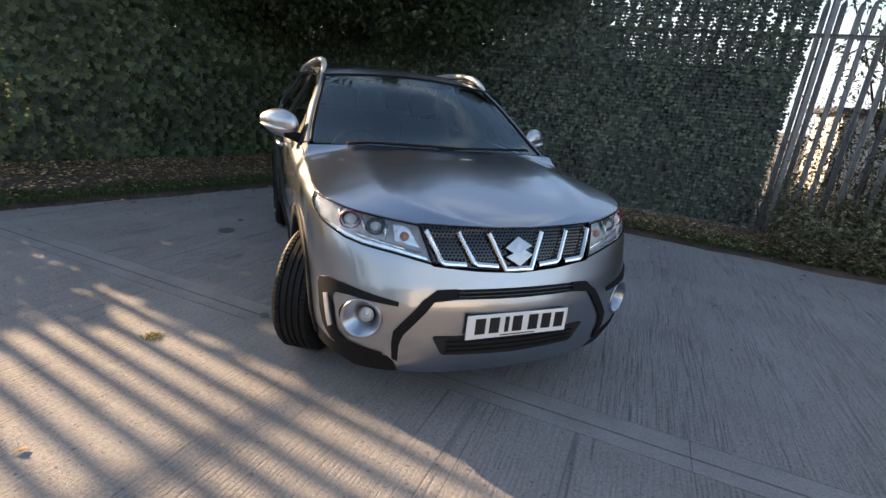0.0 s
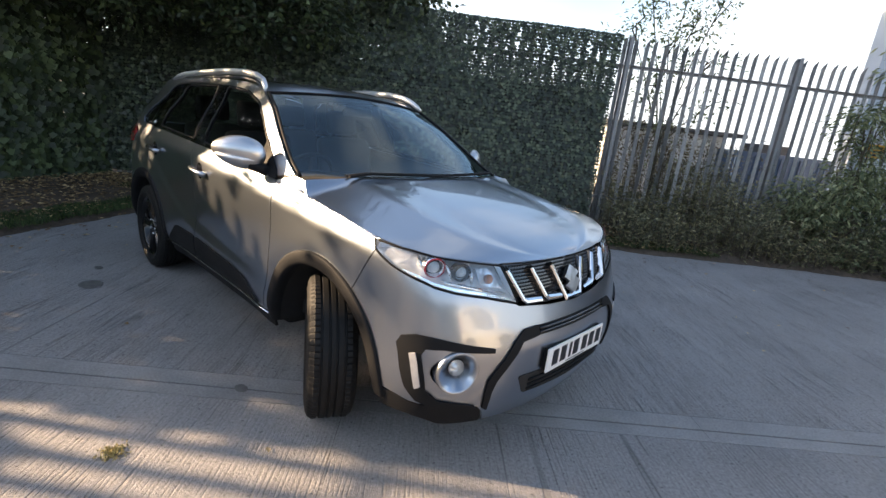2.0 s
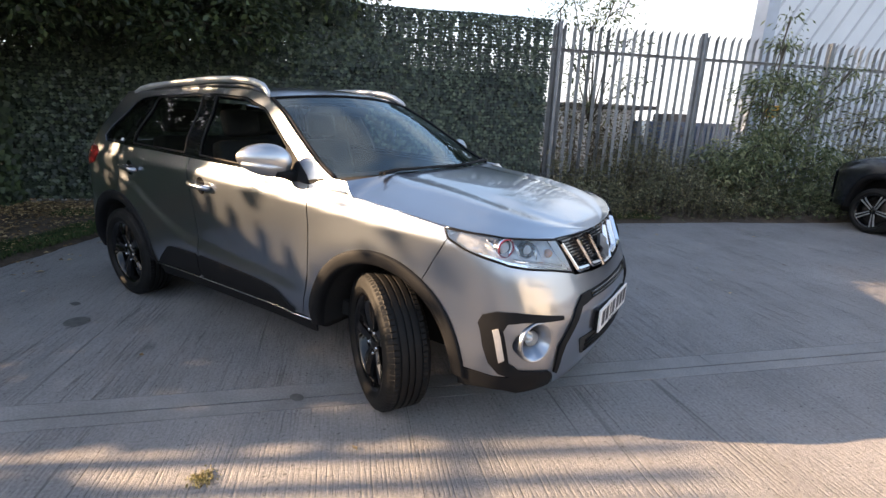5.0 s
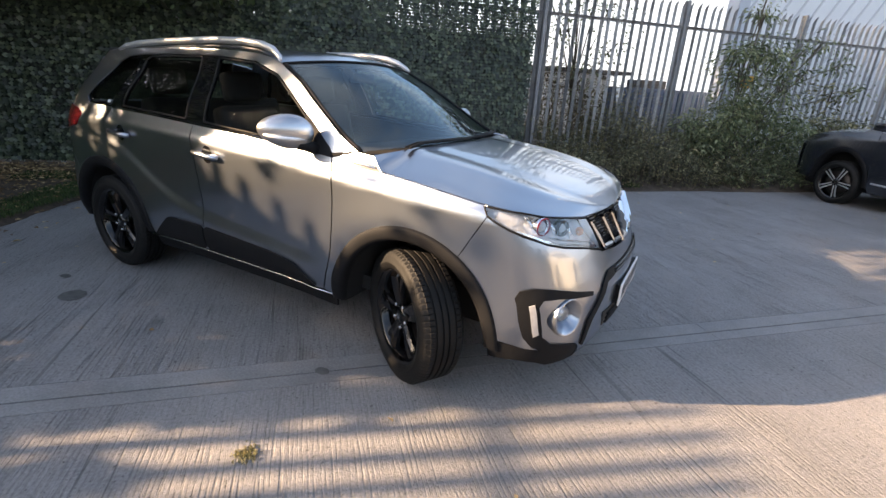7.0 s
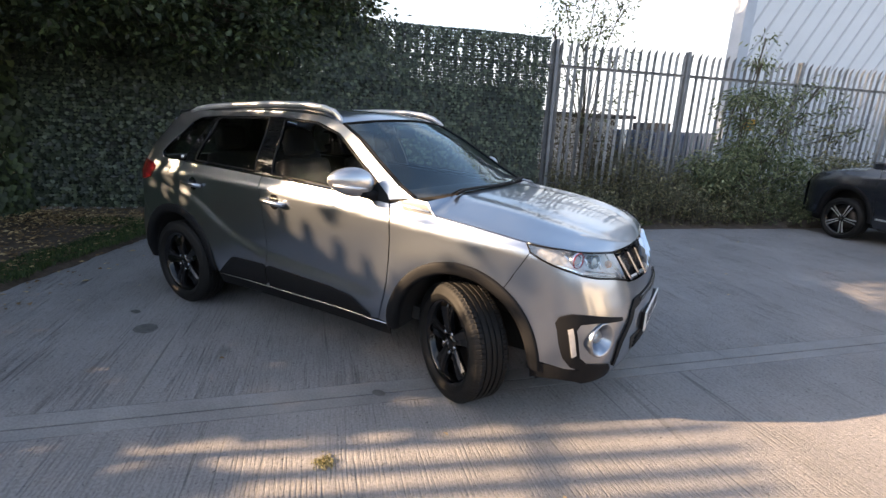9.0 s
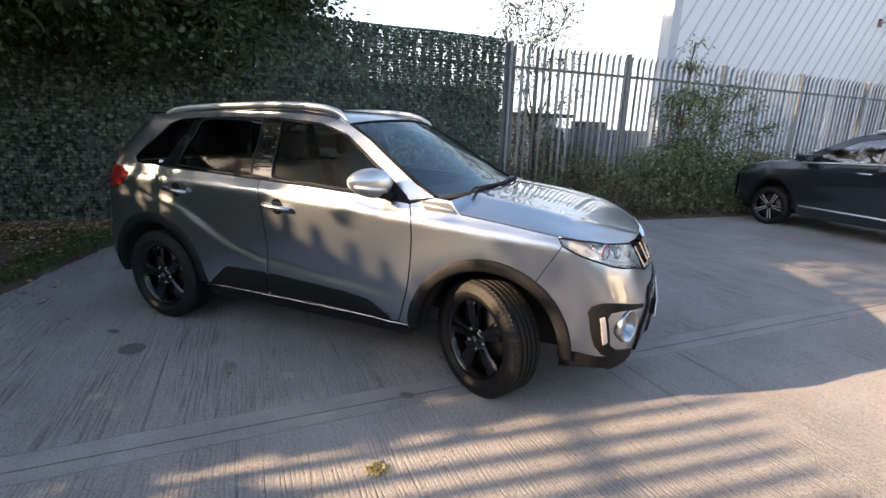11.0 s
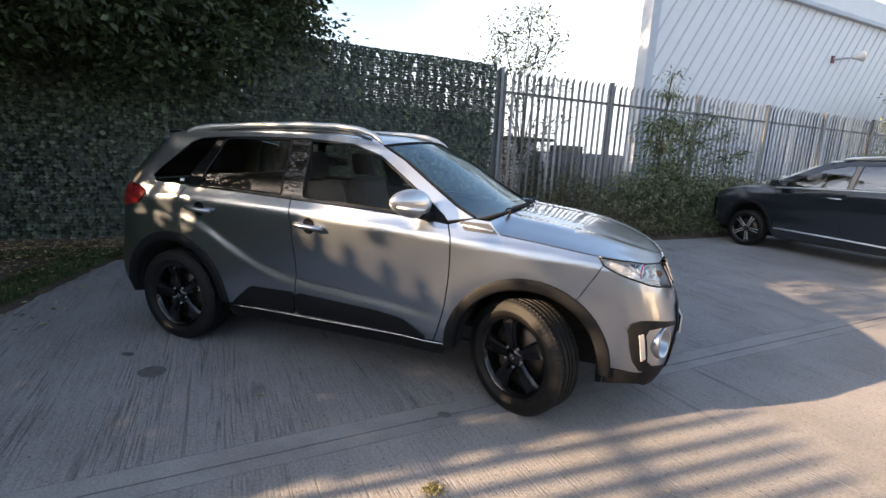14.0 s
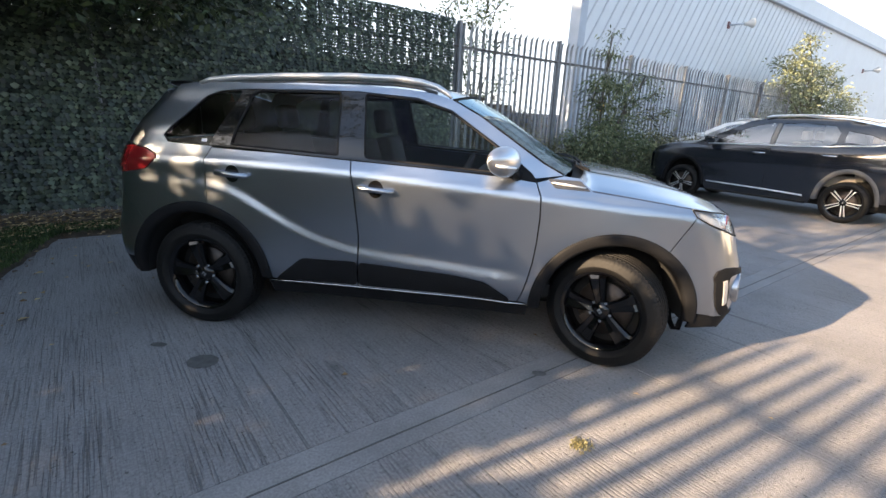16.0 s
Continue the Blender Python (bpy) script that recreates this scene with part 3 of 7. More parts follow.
def panel(outline, lift, out, step=0.04, holes=(), depth=0.012):
    """A sheet-metal panel: an outline in the surface's own plane, filled with an even grid, laid on the surface by lift(), with folded edges."""
    loops = [dense(list(outline), step)] + [dense(list(h), step) for h in holes]
    pts, edges = [], []
    for lp in loops:
        k = len(pts)
        pts += lp
        edges += [(k + i, k + (i + 1) % len(lp)) for i in range(len(lp))]
    arr = np.array(pts)
    lo, hi = arr.min(0), arr.max(0)
    gx, gy = np.meshgrid(np.arange(lo[0] + step / 2, hi[0], step), np.arange(lo[1] + step / 2, hi[1], step))
    gx, gy = gx.ravel(), gy.ravel()
    ok = within(gx, gy, loops[0])
    for lp in loops[1:]:
        ok &= ~within(gx, gy, lp)
    gx, gy = gx[ok], gy[ok]
    if len(gx):
        d = np.min((gx[:, None] - arr[None, :, 0]) ** 2 + (gy[:, None] - arr[None, :, 1]) ** 2, 1)
        keep = d > (0.5 * step) ** 2
        pts += list(zip(gx[keep].tolist(), gy[keep].tolist()))
    co, _, tris, *_ = geometry.delaunay_2d_cdt([Vector(p) for p in pts], edges, [], 0, 1e-5)
    cx = np.array([sum(co[i].x for i in t) / 3 for t in tris])
    cy = np.array([sum(co[i].y for i in t) / 3 for t in tris])
    ok = within(cx, cy, loops[0])
    for lp in loops[1:]:
        ok &= ~within(cx, cy, lp)
    bm = bmesh.new()
    layer = bm.verts.layers.float_vector.new("cn")
    vs = [bm.verts.new(lift(c.x, c.y)) for c in co]
    e = 0.005
    for v, c in zip(vs, co):
        d0 = Vector(lift(c.x + e, c.y)) - Vector(lift(c.x - e, c.y))
        d1 = Vector(lift(c.x, c.y + e)) - Vector(lift(c.x, c.y - e))
        v[layer] = d0.cross(d1).normalized()
    for t, k in zip(tris, ok):
        if k:
            try:
                bm.faces.new([vs[i] for i in t]).smooth = True
            except ValueError:
                pass
    bm.normal_update()
    score = sum(f.normal.dot(Vector(out(f.calc_center_median()) if callable(out) else out)) * f.calc_area() for f in bm.faces)
    if score < 0:
        bmesh.ops.reverse_faces(bm, faces=bm.faces[:])
    for v in [v for v in bm.verts if not v.link_faces]:
        bm.verts.remove(v)
    bm.normal_update()
    for v in bm.verts:
        d = Vector(v[layer]).dot(v.normal)
        v[layer] = v.normal if Vector(v[layer]).length < 0.5 else v[layer] if d >= 0 else -Vector(v[layer])
    if depth:
        rim = [e for e in bm.edges if e.is_boundary]
        low = {}
        for e in rim:
            e.smooth = False
            for v in e.verts:
                if v not in low:
                    low[v] = bm.verts.new(v.co - v.normal * depth)
        for e in rim:
            f = e.link_faces[0]
            a, b = e.verts
            lp = next(l for l in f.loops if l.edge == e)
            a, b = lp.vert, lp.link_loop_next.vert
            bm.faces.new((b, a, low[a], low[b]))
    return bm


def sheet(rows, out, depth=0.0):
    """A smooth sheet through rows of points."""
    bm = bmesh.new()
    g = [[bm.verts.new(p) for p in r] for r in rows]
    for r0, r1 in zip(g, g[1:]):
        for a, b, c, d in zip(r0, r0[1:], r1[1:], r1):
            bm.faces.new((a, b, c, d)).smooth = True
    bm.normal_update()
    if sum(f.normal.dot(Vector(out)) * f.calc_area() for f in bm.faces) < 0:
        bmesh.ops.reverse_faces(bm, faces=bm.faces[:])
    bm.normal_update()
    if depth:
        rim = [e for e in bm.edges if e.is_boundary]
        low = {v: bm.verts.new(v.co - v.normal * depth) for v in {v for e in rim for v in e.verts}}
        for e in rim:
            e.smooth = False
            lp = next(l for l in e.link_faces[0].loops if l.edge == e)
            a, b = lp.vert, lp.link_loop_next.vert
            bm.faces.new((b, a, low[a], low[b]))
    return bm


def lathe(bm, prof, n=64):
    """Turn a profile of (radius, y) round the y axis."""
    rings = [[bm.verts.new((r * math.cos(2 * math.pi * k / n), y, r * math.sin(2 * math.pi * k / n))) for k in range(n)] for r, y in prof]
    for r0, r1 in zip(rings, rings[1:]):
        for k in range(n):
            bm.faces.new((r0[k], r0[(k + 1) % n], r1[(k + 1) % n], r1[k])).smooth = True
    return rings


# the front wraps round: s is the way along it from the middle
ETA, SREF, LREF = 0.90, 0.868, 0.62


def s_of(kind, v, z):
    """The way along the front's wrap of a point known by its y or its x."""
    y = v if kind == "y" else half(v, z)
    x = nose(v, z) if kind == "y" else v
    p = min(1.0, y / waist(x, z))
    if p <= ETA:
        return SREF * p
    r = max(0.0, min(1.0, (x + FRONT_C * y * y - FRONT_X) / (curve(NOSE, z) - FRONT_X)))
    return SREF * ETA + ((1 - ETA ** FRONT_N) ** (1 / FRONT_N) - r) * LREF


def wrap(off=0.0, side=-1):
    """Lay (s, z) on the front, off metres proud of it."""
    def place(s, z):
        t = abs(s)
        if t <= SREF * ETA:
            p = t / SREF
            r = (1 - p ** FRONT_N) ** (1 / FRONT_N)
        else:
            r = (1 - ETA ** FRONT_N) ** (1 / FRONT_N) - (t - SREF * ETA) / LREF
            p = (1 - max(0.0, r) ** FRONT_N) ** (1 / FRONT_N)
        long = curve(NOSE, z) - FRONT_X
        x = 1.9
        for _ in range(3):
            w = waist(x, z)
            y = w * p
            x = FRONT_X + long * r - FRONT_C * y * y
        nx, ny = max(0.0, r) ** (FRONT_N - 1) / long, p ** (FRONT_N - 1) / w
        nx, ny = nx, ny + 2 * FRONT_C * y * nx
        k = off / math.hypot(nx, ny)
        return (x + nx * k, (-(y + ny * k) if s >= 0 else (y + ny * k)) * (1 if side < 0 else -1), z)
    return place


def wrapped(pts):
    return [(s_of(k, v, z), z) for k, v, z in pts]


def full(pts):
    """Close a half outline, given from the middle to the middle, over both sides."""
    h = wrapped(pts)
    return h + [(-s, z) for s, z in h[::-1] if s > 1e-4]


def flank(side, off=0.0):
    return lambda x, z: (x, side * (half(x, z) + off), z)


def arc(cx, cz, r, a0, a1, n=14):
    return [(cx + r * math.cos(radians(a0 + (a1 - a0) * i / n)), cz + r * math.sin(radians(a0 + (a1 - a0) * i / n))) for i in range(n + 1)]


car = thing("car", "grey metallic crossover car with black wheels and silver roof rails", "car")
car.location.z = 0.008
FRONT_HUB, REAR_HUB = (1.30, 0.335), (-1.25, 0.335)
FA = (1.335, 0.335, 0.475)     # painted edge of the front arch: middle and radius
RA = (-1.25, 0.335, 0.483)

# greenhouse outline: foot of the screen pillar, roof, rear pillar
PILLAR = [(0.985, 1.112), (0.872, 1.168), (0.669, 1.297), (0.495, 1.408), (0.317, 1.497)]
ROOF = [(0.317, 1.497), (0.20, 1.528), (0.106, 1.541), (-0.12, 1.556), (-0.32, 1.561), (-0.65, 1.562), (-0.95, 1.556), (-1.2, 1.547), (-1.36, 1.538), (-1.44, 1.525)]
DLO_TOP = [(-1.47, 1.215), (-1.39, 1.31), (-1.31, 1.40), (-1.244, 1.463), (-1.153, 1.497), (-0.99, 1.512), (-0.6, 1.524), (-0.25, 1.525), (0.11, 1.502), (0.324, 1.438), (0.51, 1.32), (0.62, 1.25), (0.835, 1.088)]
DLO_LOW = [(-1.136, 1.162), (-1.38, 1.168), (-1.435, 1.175)]

body_side = ([(0.985, 1.112)] + PILLAR[1:] + ROOF[1:] + [(-1.50, 1.45), (-1.555, 1.36), (-1.61, 1.285), (-1.665, 1.215), (-1.70, 1.165), (-1.67, 1.148), (-1.566, 1.131), (-1.492, 1.100), (-1.487, 1.075),
             (-1.562, 1.006), (-1.70, 0.978), (-1.745, 0.972), (-1.755, 0.83), (-1.66, 0.745)] + arc(*RA, 136, 79) + [(-1.166, 0.95), (-1.175, 1.08)] + DLO_LOW + DLO_TOP)
rear_door = ([(-1.13, 1.156), (-1.169, 1.08), (-1.160, 0.95)] + arc(*RA, 78.5, 4, 14) + [(-0.768, 0.36), (-0.60, 0.352), (-0.203, 0.349), (-0.200, 0.52), (-0.197, 0.684), (-0.225, 0.95), (-0.252, 1.128), (-0.65, 1.147)])
front_door = [(-0.194, 0.349), (-0.192, 0.52), (-0.189, 0.684), (-0.217, 0.95), (-0.244, 1.127), (0.2, 1.111), (0.55, 1.092), (0.838, 1.065), (0.867, 0.99), (0.873, 0.87), (0.868, 0.737), (0.855, 0.60), (0.832, 0.49), (0.808, 0.40), (0.788, 0.353), (0.3, 0.349)]
fender = ([(0.846, 1.066), (0.875, 0.99), (0.881, 0.87), (0.876, 0.737), (0.863, 0.60), (0.840, 0.49), (0.816, 0.40), (0.796, 0.353), (0.848, 0.345)] + arc(*FA, 181, 56.5) + [(1.654, 0.83), (1.712, 0.932), (1.688, 0.974), (1.55, 0.990), (1.38, 1.010), (1.158, 1.032), (1.12, 1.062), (1.09, 1.100), (0.99, 1.108)])
clad_rear = rounded([(-0.735, 0.358), (-0.56, 0.510), (-0.203, 0.514), (-0.203, 0.357)], 0.03)
clad_front = rounded([(-0.19, 0.357), (-0.19, 0.513), (0.40, 0.486), (0.59, 0.458), (0.755, 0.357)], 0.03)
SAIL = [(0.605, 1.097), (0.845, 1.068), (0.815, 1.112), (0.72, 1.185), (0.622, 1.252)]
GLASSES = {
    "quarter": rounded([(-1.462, 1.213), (-1.43, 1.180), (-1.155, 1.170), (-1.01, 1.500), (-1.15, 1.487), (-1.238, 1.455), (-1.303, 1.394)], 0.02),
    "rear": rounded([(-1.015, 1.178), (-0.335, 1.152), (-0.372, 1.512), (-0.90, 1.502), (-0.945, 1.478)], 0.015),
    "front": rounded([(-0.165, 1.146), (0.605, 1.108), (0.618, 1.235), (0.508, 1.308), (0.32, 1.426), (0.11, 1.488), (-0.215, 1.510)], 0.02),
}
for side in (-1, 1):
    o = (0, side, 0.15)
    part("quarter_panel", panel(body_side, flank(side), o, 0.022), PAINT, car)
    rd = part("rear_door", panel(rear_door, flank(side), o, 0.02, depth=0.016), PAINT, car)
    fd = part("front_door", panel(front_door, flank(side), o, 0.02, depth=0.016), PAINT, car)
    part("front_fender", panel(fender, flank(side), o, 0.02, depth=0.016), PAINT, car)
    part("door_cladding", panel(clad_rear, flank(side, 0.011), o, 0.04), BLACKTRIM, rd, "black plastic door cladding")
    part("door_cladding", panel(clad_front, flank(side, 0.011), o, 0.04), BLACKTRIM, fd, "black plastic door cladding")
    # window frames, black and set back
    frame_poly = [(-1.136, 1.160), (-1.44, 1.174)] + DLO_TOP + [(0.55, 1.094), (-0.25, 1.128)]
    part("window_frame", panel(frame_poly, flank(side, -0.006), o, 0.05, holes=list(GLASSES.values()), depth=0.02), GLOSSBLACK, car, "gloss black window surround")
    for key, poly in GLASSES.items():
        p = part("side_window", panel(poly, flank(side, -0.010), o, 0.06, depth=0.004), SIDEGLASS if key == "front" else PRIVACY, car, "clear front door glass" if key == "front" else "dark privacy glass")
        p.visible_shadow = False
    part("window_sticker", panel(rounded([(-1.212, 1.186), (-1.176, 1.186), (-1.172, 1.205), (-1.208, 1.205)], 0.004), flank(side, -0.006), o, 0.03, depth=0.001), PLATEWHITE, car, "small white window sticker")
    # rubber seals round the front and rear door glass
    for key in ("rear", "front"):
        bm = bmesh.new()
        loop = dense(GLASSES[key], 0.04)
        tube(bm, [flank(side, -0.006)(*q) for q in loop + loop[:1]], 0.006, 6)
        part("window_seal", bm, RUBBER, car, "black rubber window seal")
    # door edge strip between the rear windows and belt mouldings
    part("pillar_strip", panel([(-1.032, 1.172), (-1.018, 1.172), (-0.950, 1.470), (-0.962, 1.480)], flank(side, -0.001), o, 0.05, depth=0.008), GLOSSBLACK, car, "thin gloss edge of the rear door window")
    bm = bmesh.new()
    belt = [(-1.12, 1.160), (-0.7, 1.150), (-0.25, 1.131), (0.2, 1.114), (0.6, 1.094)]
    tube(bm, [(x, side * (half(x, z) + 0.001), z) for x, z in belt], 0.008, 6)
    part("belt_moulding", bm, GLOSSBLACK, car)
    # sill with its bright line
    part("sill", panel([(-0.80, 0.352), (0.86, 0.346), (0.85, 0.250), (-0.78, 0.250)], flank(side, -0.014), o, 0.05), BLACKTRIM, car, "black plastic sill")
    bm = bmesh.new()
    tube(bm, [(x, side * (half(x, 0.345) + 0.003), 0.342 if x < 0.7 else 0.338) for x in np.linspace(-0.79, 0.86, 14)], 0.005, 6)
    part("sill_strip", bm, SATIN, car, "thin bright strip along the sill")
    bm = bmesh.new()
    tube(bm, [(x, side * 0.775, 0.282) for x in np.linspace(-0.72, 0.7, 6)], [0.008, 0.02, 0.022, 0.022, 0.02, 0.008], 6)
    part("sill_step", bm, BLACKTRIM, car)
    # arch trims
    for (cx, cz, r), (hx, hz), a0, a1 in ((FA, FRONT_HUB, 182, -2), (RA, REAR_HUB, 184, 3)):
        rows = []
        for i in range(41):
            a = radians(a0 + (a1 - a0) * i / 40)
            c, s = math.cos(a), math.sin(a)
            row = []
            for rr, off in ((r + 0.006, -0.012), (r + 0.005, 0.008), (r - 0.006, 0.014), (r - 0.045, 0.014), (r - 0.062, 0.006), (r - 0.068, -0.03), (r - 0.068, -0.08)):
                x, z = cx + rr * c, cz + rr * s
                row.append((x, side * (half(cx + (r + 0.004) * c, max(0.3, cz + (r + 0.004) * s)) + off), z))
            rows.append(row)
        part("wheel_arch_trim", sheet(rows, (0, side, 0)), BLACKTRIM, car, "black plastic wheel arch trim")
        # liner
        rows = []
        for i in range(25):
            a = radians(-2 + 184 * i / 24)
            rows.append([(cx + (r - 0.07) * math.cos(a), side * y, cz + (r - 0.07) * math.sin(a)) for y in (0.46, 0.60, 0.83)])
        part("arch_liner", sheet(rows, (0, 0, -1)), DARK, car)
    # roof rail
    rail = [(-1.31, 1.536), (-1.24, 1.560), (-1.1, 1.578), (-0.77, 1.597), (-0.33, 1.612), (-0.04, 1.608), (0.12, 1.592), (0.22, 1.566), (0.285, 1.530), (0.31, 1.508)]
    bm = bmesh.new()
    pts = [(x, side * (half(x, min(1.55, z)) + 0.0 - 0.25 * max(0, z - 1.55)), z) for x, z in rail]
    rings = tube(bm, pts, [0.012, 0.018, 0.02, 0.02, 0.02, 0.02, 0.02, 0.019, 0.015, 0.008], 10)
    part("roof_rail", bm, MACHINED, car, "silver roof rail")
    bm = bmesh.new()
    tube(bm, [(x, y, z - 0.035) for x, y, z in pts[1:-2]], 0.010, 6)
    part("rail_base", bm, VENTGREY, car)
    # side vent
    v = part("side_vent", panel(rounded([(0.903, 1.091), (1.084, 1.088), (1.144, 1.035), (0.945, 1.043)], 0.012), flank(side, 0.003), o, 0.03, depth=0.006), VENTGREY, car, "silver-grey side vent with a bright bar")
    bm = bmesh.new()
    tube(bm, [(x, side * (half(x, z) + 0.008), z) for x, z in ((0.925, 1.072), (1.0, 1.064), (1.115, 1.052))], [0.004, 0.009, 0.005], 6)
    part("vent_bar", bm, BRIGHTSTRIP, v)
    # door mirror
    mir = thing("door_mirror", "", "")
    for k in list(mir.keys()):
        del mir[k]
    mir.parent = car
    part("sail", panel(SAIL, flank(side, 0.005), o, 0.04), BLACKTRIM, mir)
    bm = bmesh.new()
    bmesh.ops.create_uvsphere(bm, u_segments=28, v_segments=18, radius=1.0)
    for q in bm.verts:
        x, y, z = q.co
        w = 1.0 - 0.18 * y
        x = x * 0.072 if x > 0 else max(x, -0.5) * 0.072
        zz = z * 0.080 * w - 0.006 * max(0, -z)
        q.co = (0.648 + x - 0.062 * y, side * (0.932 + 0.112 * y), 1.182 + zz + 0.010 * y)
    part("mirror_cap", bm, MIRRORSILVER, mir, "silver mirror housing", smooth=True)
    bm = bmesh.new()
    tube(bm, [(0.728, side * 0.89, 1.146), (0.712, side * 0.95, 1.150), (0.67, side * 1.005, 1.157), (0.612, side * 1.038, 1.166)], [0.005, 0.009, 0.009, 0.005], 6)
    part("indicator", bm, WHITELENS, mir)
    bm = bmesh.new()
    tube(bm, [(0.73, side * 0.80, 1.090), (0.71, side * 0.85, 1.108), (0.685, side * 0.89, 1.125)], [0.035, 0.03, 0.035], 10)
    part("mirror_arm", bm, BLACKTRIM, mir, smooth=True)
    # handles
    for hx, hz, door in ((-0.085, 0.972, fd), (-0.985, 1.008, rd)):
        bm = bmesh.new()
        ring = []
        cup = []
        for i in range(28):
            a = 2 * math.pi * i / 28
            cup.append((hx + 0.046 * math.cos(a), hz + 0.052 * math.sin(a)))
        # the paint-coloured recess's shade is put in as a flat gloss black disc
        c = part("handle_cup", panel(cup, flank(side, 0.0015), o, 0.03, depth=0.004), GLOSSBLACK, door)
        bm = bmesh.new()
        y0 = half(hx, hz)
        tube(bm, [(hx - 0.107, side * (y0 + 0.006), hz + 0.006), (hx - 0.09, side * (y0 + 0.022), hz + 0.005), (hx - 0.03, side * (y0 + 0.033), hz + 0.001), (hx + 0.05, side * (y0 + 0.032), hz - 0.004), (hx + 0.095, side * (y0 + 0.02), hz - 0.008), (hx + 0.108, side * (y0 + 0.006), hz - 0.009)],
             [0.013, 0.019, 0.017, 0.017, 0.018, 0.012], 10)
        part("door_handle", bm, PAINT, door, smooth=True)

for side in (-1, 1):
    rows = [[(1.745 + 0.03 * k, side * y, z) for y, z in ((0.55, 0.31), (0.62, 0.235), (0.70, 0.215), (0.76, 0.24), (0.78, 0.31))] for k in (0, 1)]
    part("air_deflector", sheet(rows, (-1, 0, 0), 0.012), BLACKTRIM, car, "black plastic flap ahead of the wheel")

# bonnet
front_edge = []
for y, z in ((0.0, 0.899), (0.15, 0.900), (0.30, 0.903), (0.45, 0.908), (0.58, 0.926), (0.70, 0.942), (0.76, 0.952)):
    front_edge.append((nose(y, z) - 0.004, y, z))
side_edge = [(x, half(x, z) - 0.001, z) for x, z in ((1.086, 1.104), (1.112, 1.070), (1.150, 1.041), (1.25, 1.030), (1.40, 1.014), (1.55, 0.997), (1.64, 0.986), (1.72, 0.976), (1.79, 0.967))]
edge = sorted(side_edge + front_edge)
EY = [(x, y) for x, y, z in edge]
EZ = [(x, z) for x, y, z in edge]
CREST = [(1.05, 1.124), (1.17, 1.120), (1.4, 1.096), (1.6, 1.062), (1.8, 1.012), (1.9, 0.980), (1.98, 0.950), (2.03, 0.928), (front_edge[0][0], 0.899)]


def lin(tab, t):
    return float(np.interp(t, [a for a, _ in tab], [b for _, b in tab]))


rows = []
xs = [1.086, 1.10, 1.112, 1.13, 1.15, 1.2] + list(np.linspace(1.25, 1.85, 17)) + list(np.linspace(1.88, front_edge[0][0] - 0.03, 9)) + [front_edge[0][0] - d for d in (0.02, 0.012, 0.006, 0.002, 0.0003)]
ks = np.sin(np.linspace(-1, 1, 45) * math.pi / 2)
for x in xs:
    ye, ze, zc = lin(EY, x), lin(EZ, x), curve(CREST, x)
    zc = max(zc, ze)
    row = []
    for k in ks:
        a = abs(k)
        z = zc - (zc - ze) * (0.36 * a * a + 0.64 * a ** 4)
        z += 0.010 * math.exp(-((a - 0.66) / 0.10) ** 2) * min(1, max(0, (zc - ze) / 0.05)) - 0.004 * math.exp(-((a - 0.50) / 0.06) ** 2) * min(1, max(0, (zc - ze) / 0.05))
        bow = 0.085 * (1 - a * a) * max(0, (1.25 - x) / 0.164)
        row.append((x + bow, k * ye, z))
    rows.append(row)
part("bonnet", sheet(rows, (0, 0, 1), 0.014), PAINT, car, "grey bonnet with raised shoulders")

# windscreen and roof
rows = []
for i in range(15):
    t = i / 14
    f = t * (len(PILLAR) - 1)
    j = min(len(PILLAR) - 2, int(f))
    x, z = (PILLAR[j][k] + (PILLAR[j + 1][k] - PILLAR[j][k]) * (f - j) for k in (0, 1))
    ye = half(x, z) - 0.014
    rows.append([(x + 0.006 + (0.135 - 0.05 * t) * (1 - (k * k)) ** 1.0 * (1 - 0.25 * k * k), k * ye, z - 0.006 + (0.014 + 0.026 * t) * (1 - k * k)) for k in np.linspace(-1, 1, 25)])
p = part("windscreen", sheet(rows, (0.7, 0, 0.7), 0.005), SCREENGLASS, car, "raked windscreen")
p.visible_shadow = False
bm = bmesh.new()
tube(bm, [Vector(rows[-1][k]) + Vector((-0.004, 0, 0.004)) for k in range(25)], 0.008, 6)
part("screen_seal", bm, BLACKTRIM, car)
for k in (0, -1):
    bm = bmesh.new()
    tube(bm, [Vector(r[k]) + Vector((0.0, 0.012 if k == 0 else -0.012, 0.003)) for r in rows], 0.010, 6)
    part("screen_seal", bm, BLACKTRIM, car)
top = rows[-1]
rrows = [[(p[0] - 0.012, p[1] * 1.0, p[2] + 0.004) for p in top]]
for x in list(np.linspace(0.25, -1.36, 26)):
    z = curve([(a, b) for a, b in sorted(ROOF)], x)
    ye = half(x, z) - 0.004
    lead = 0.08 * max(0, (x + 0.3) / 0.55) if x > -0.3 else -0.10 * max(0, (-1.0 - x) / 0.36) * 0.6
    rrows.append([(x + lead * (1 - k * k), k * ye, z + 0.042 * (1 - abs(k) ** 2.6)) for k in np.linspace(-1, 1, 25)])
rrows[0][0] = (rrows[0][0][0], -half(0.317, 1.497) + 0.004, 1.497)
rrows[0][-1] = (rrows[0][-1][0], half(0.317, 1.497) - 0.004, 1.497)
part("roof", sheet(rrows, (0, 0, 1), 0.012), PAINT, car, "grey roof panel")
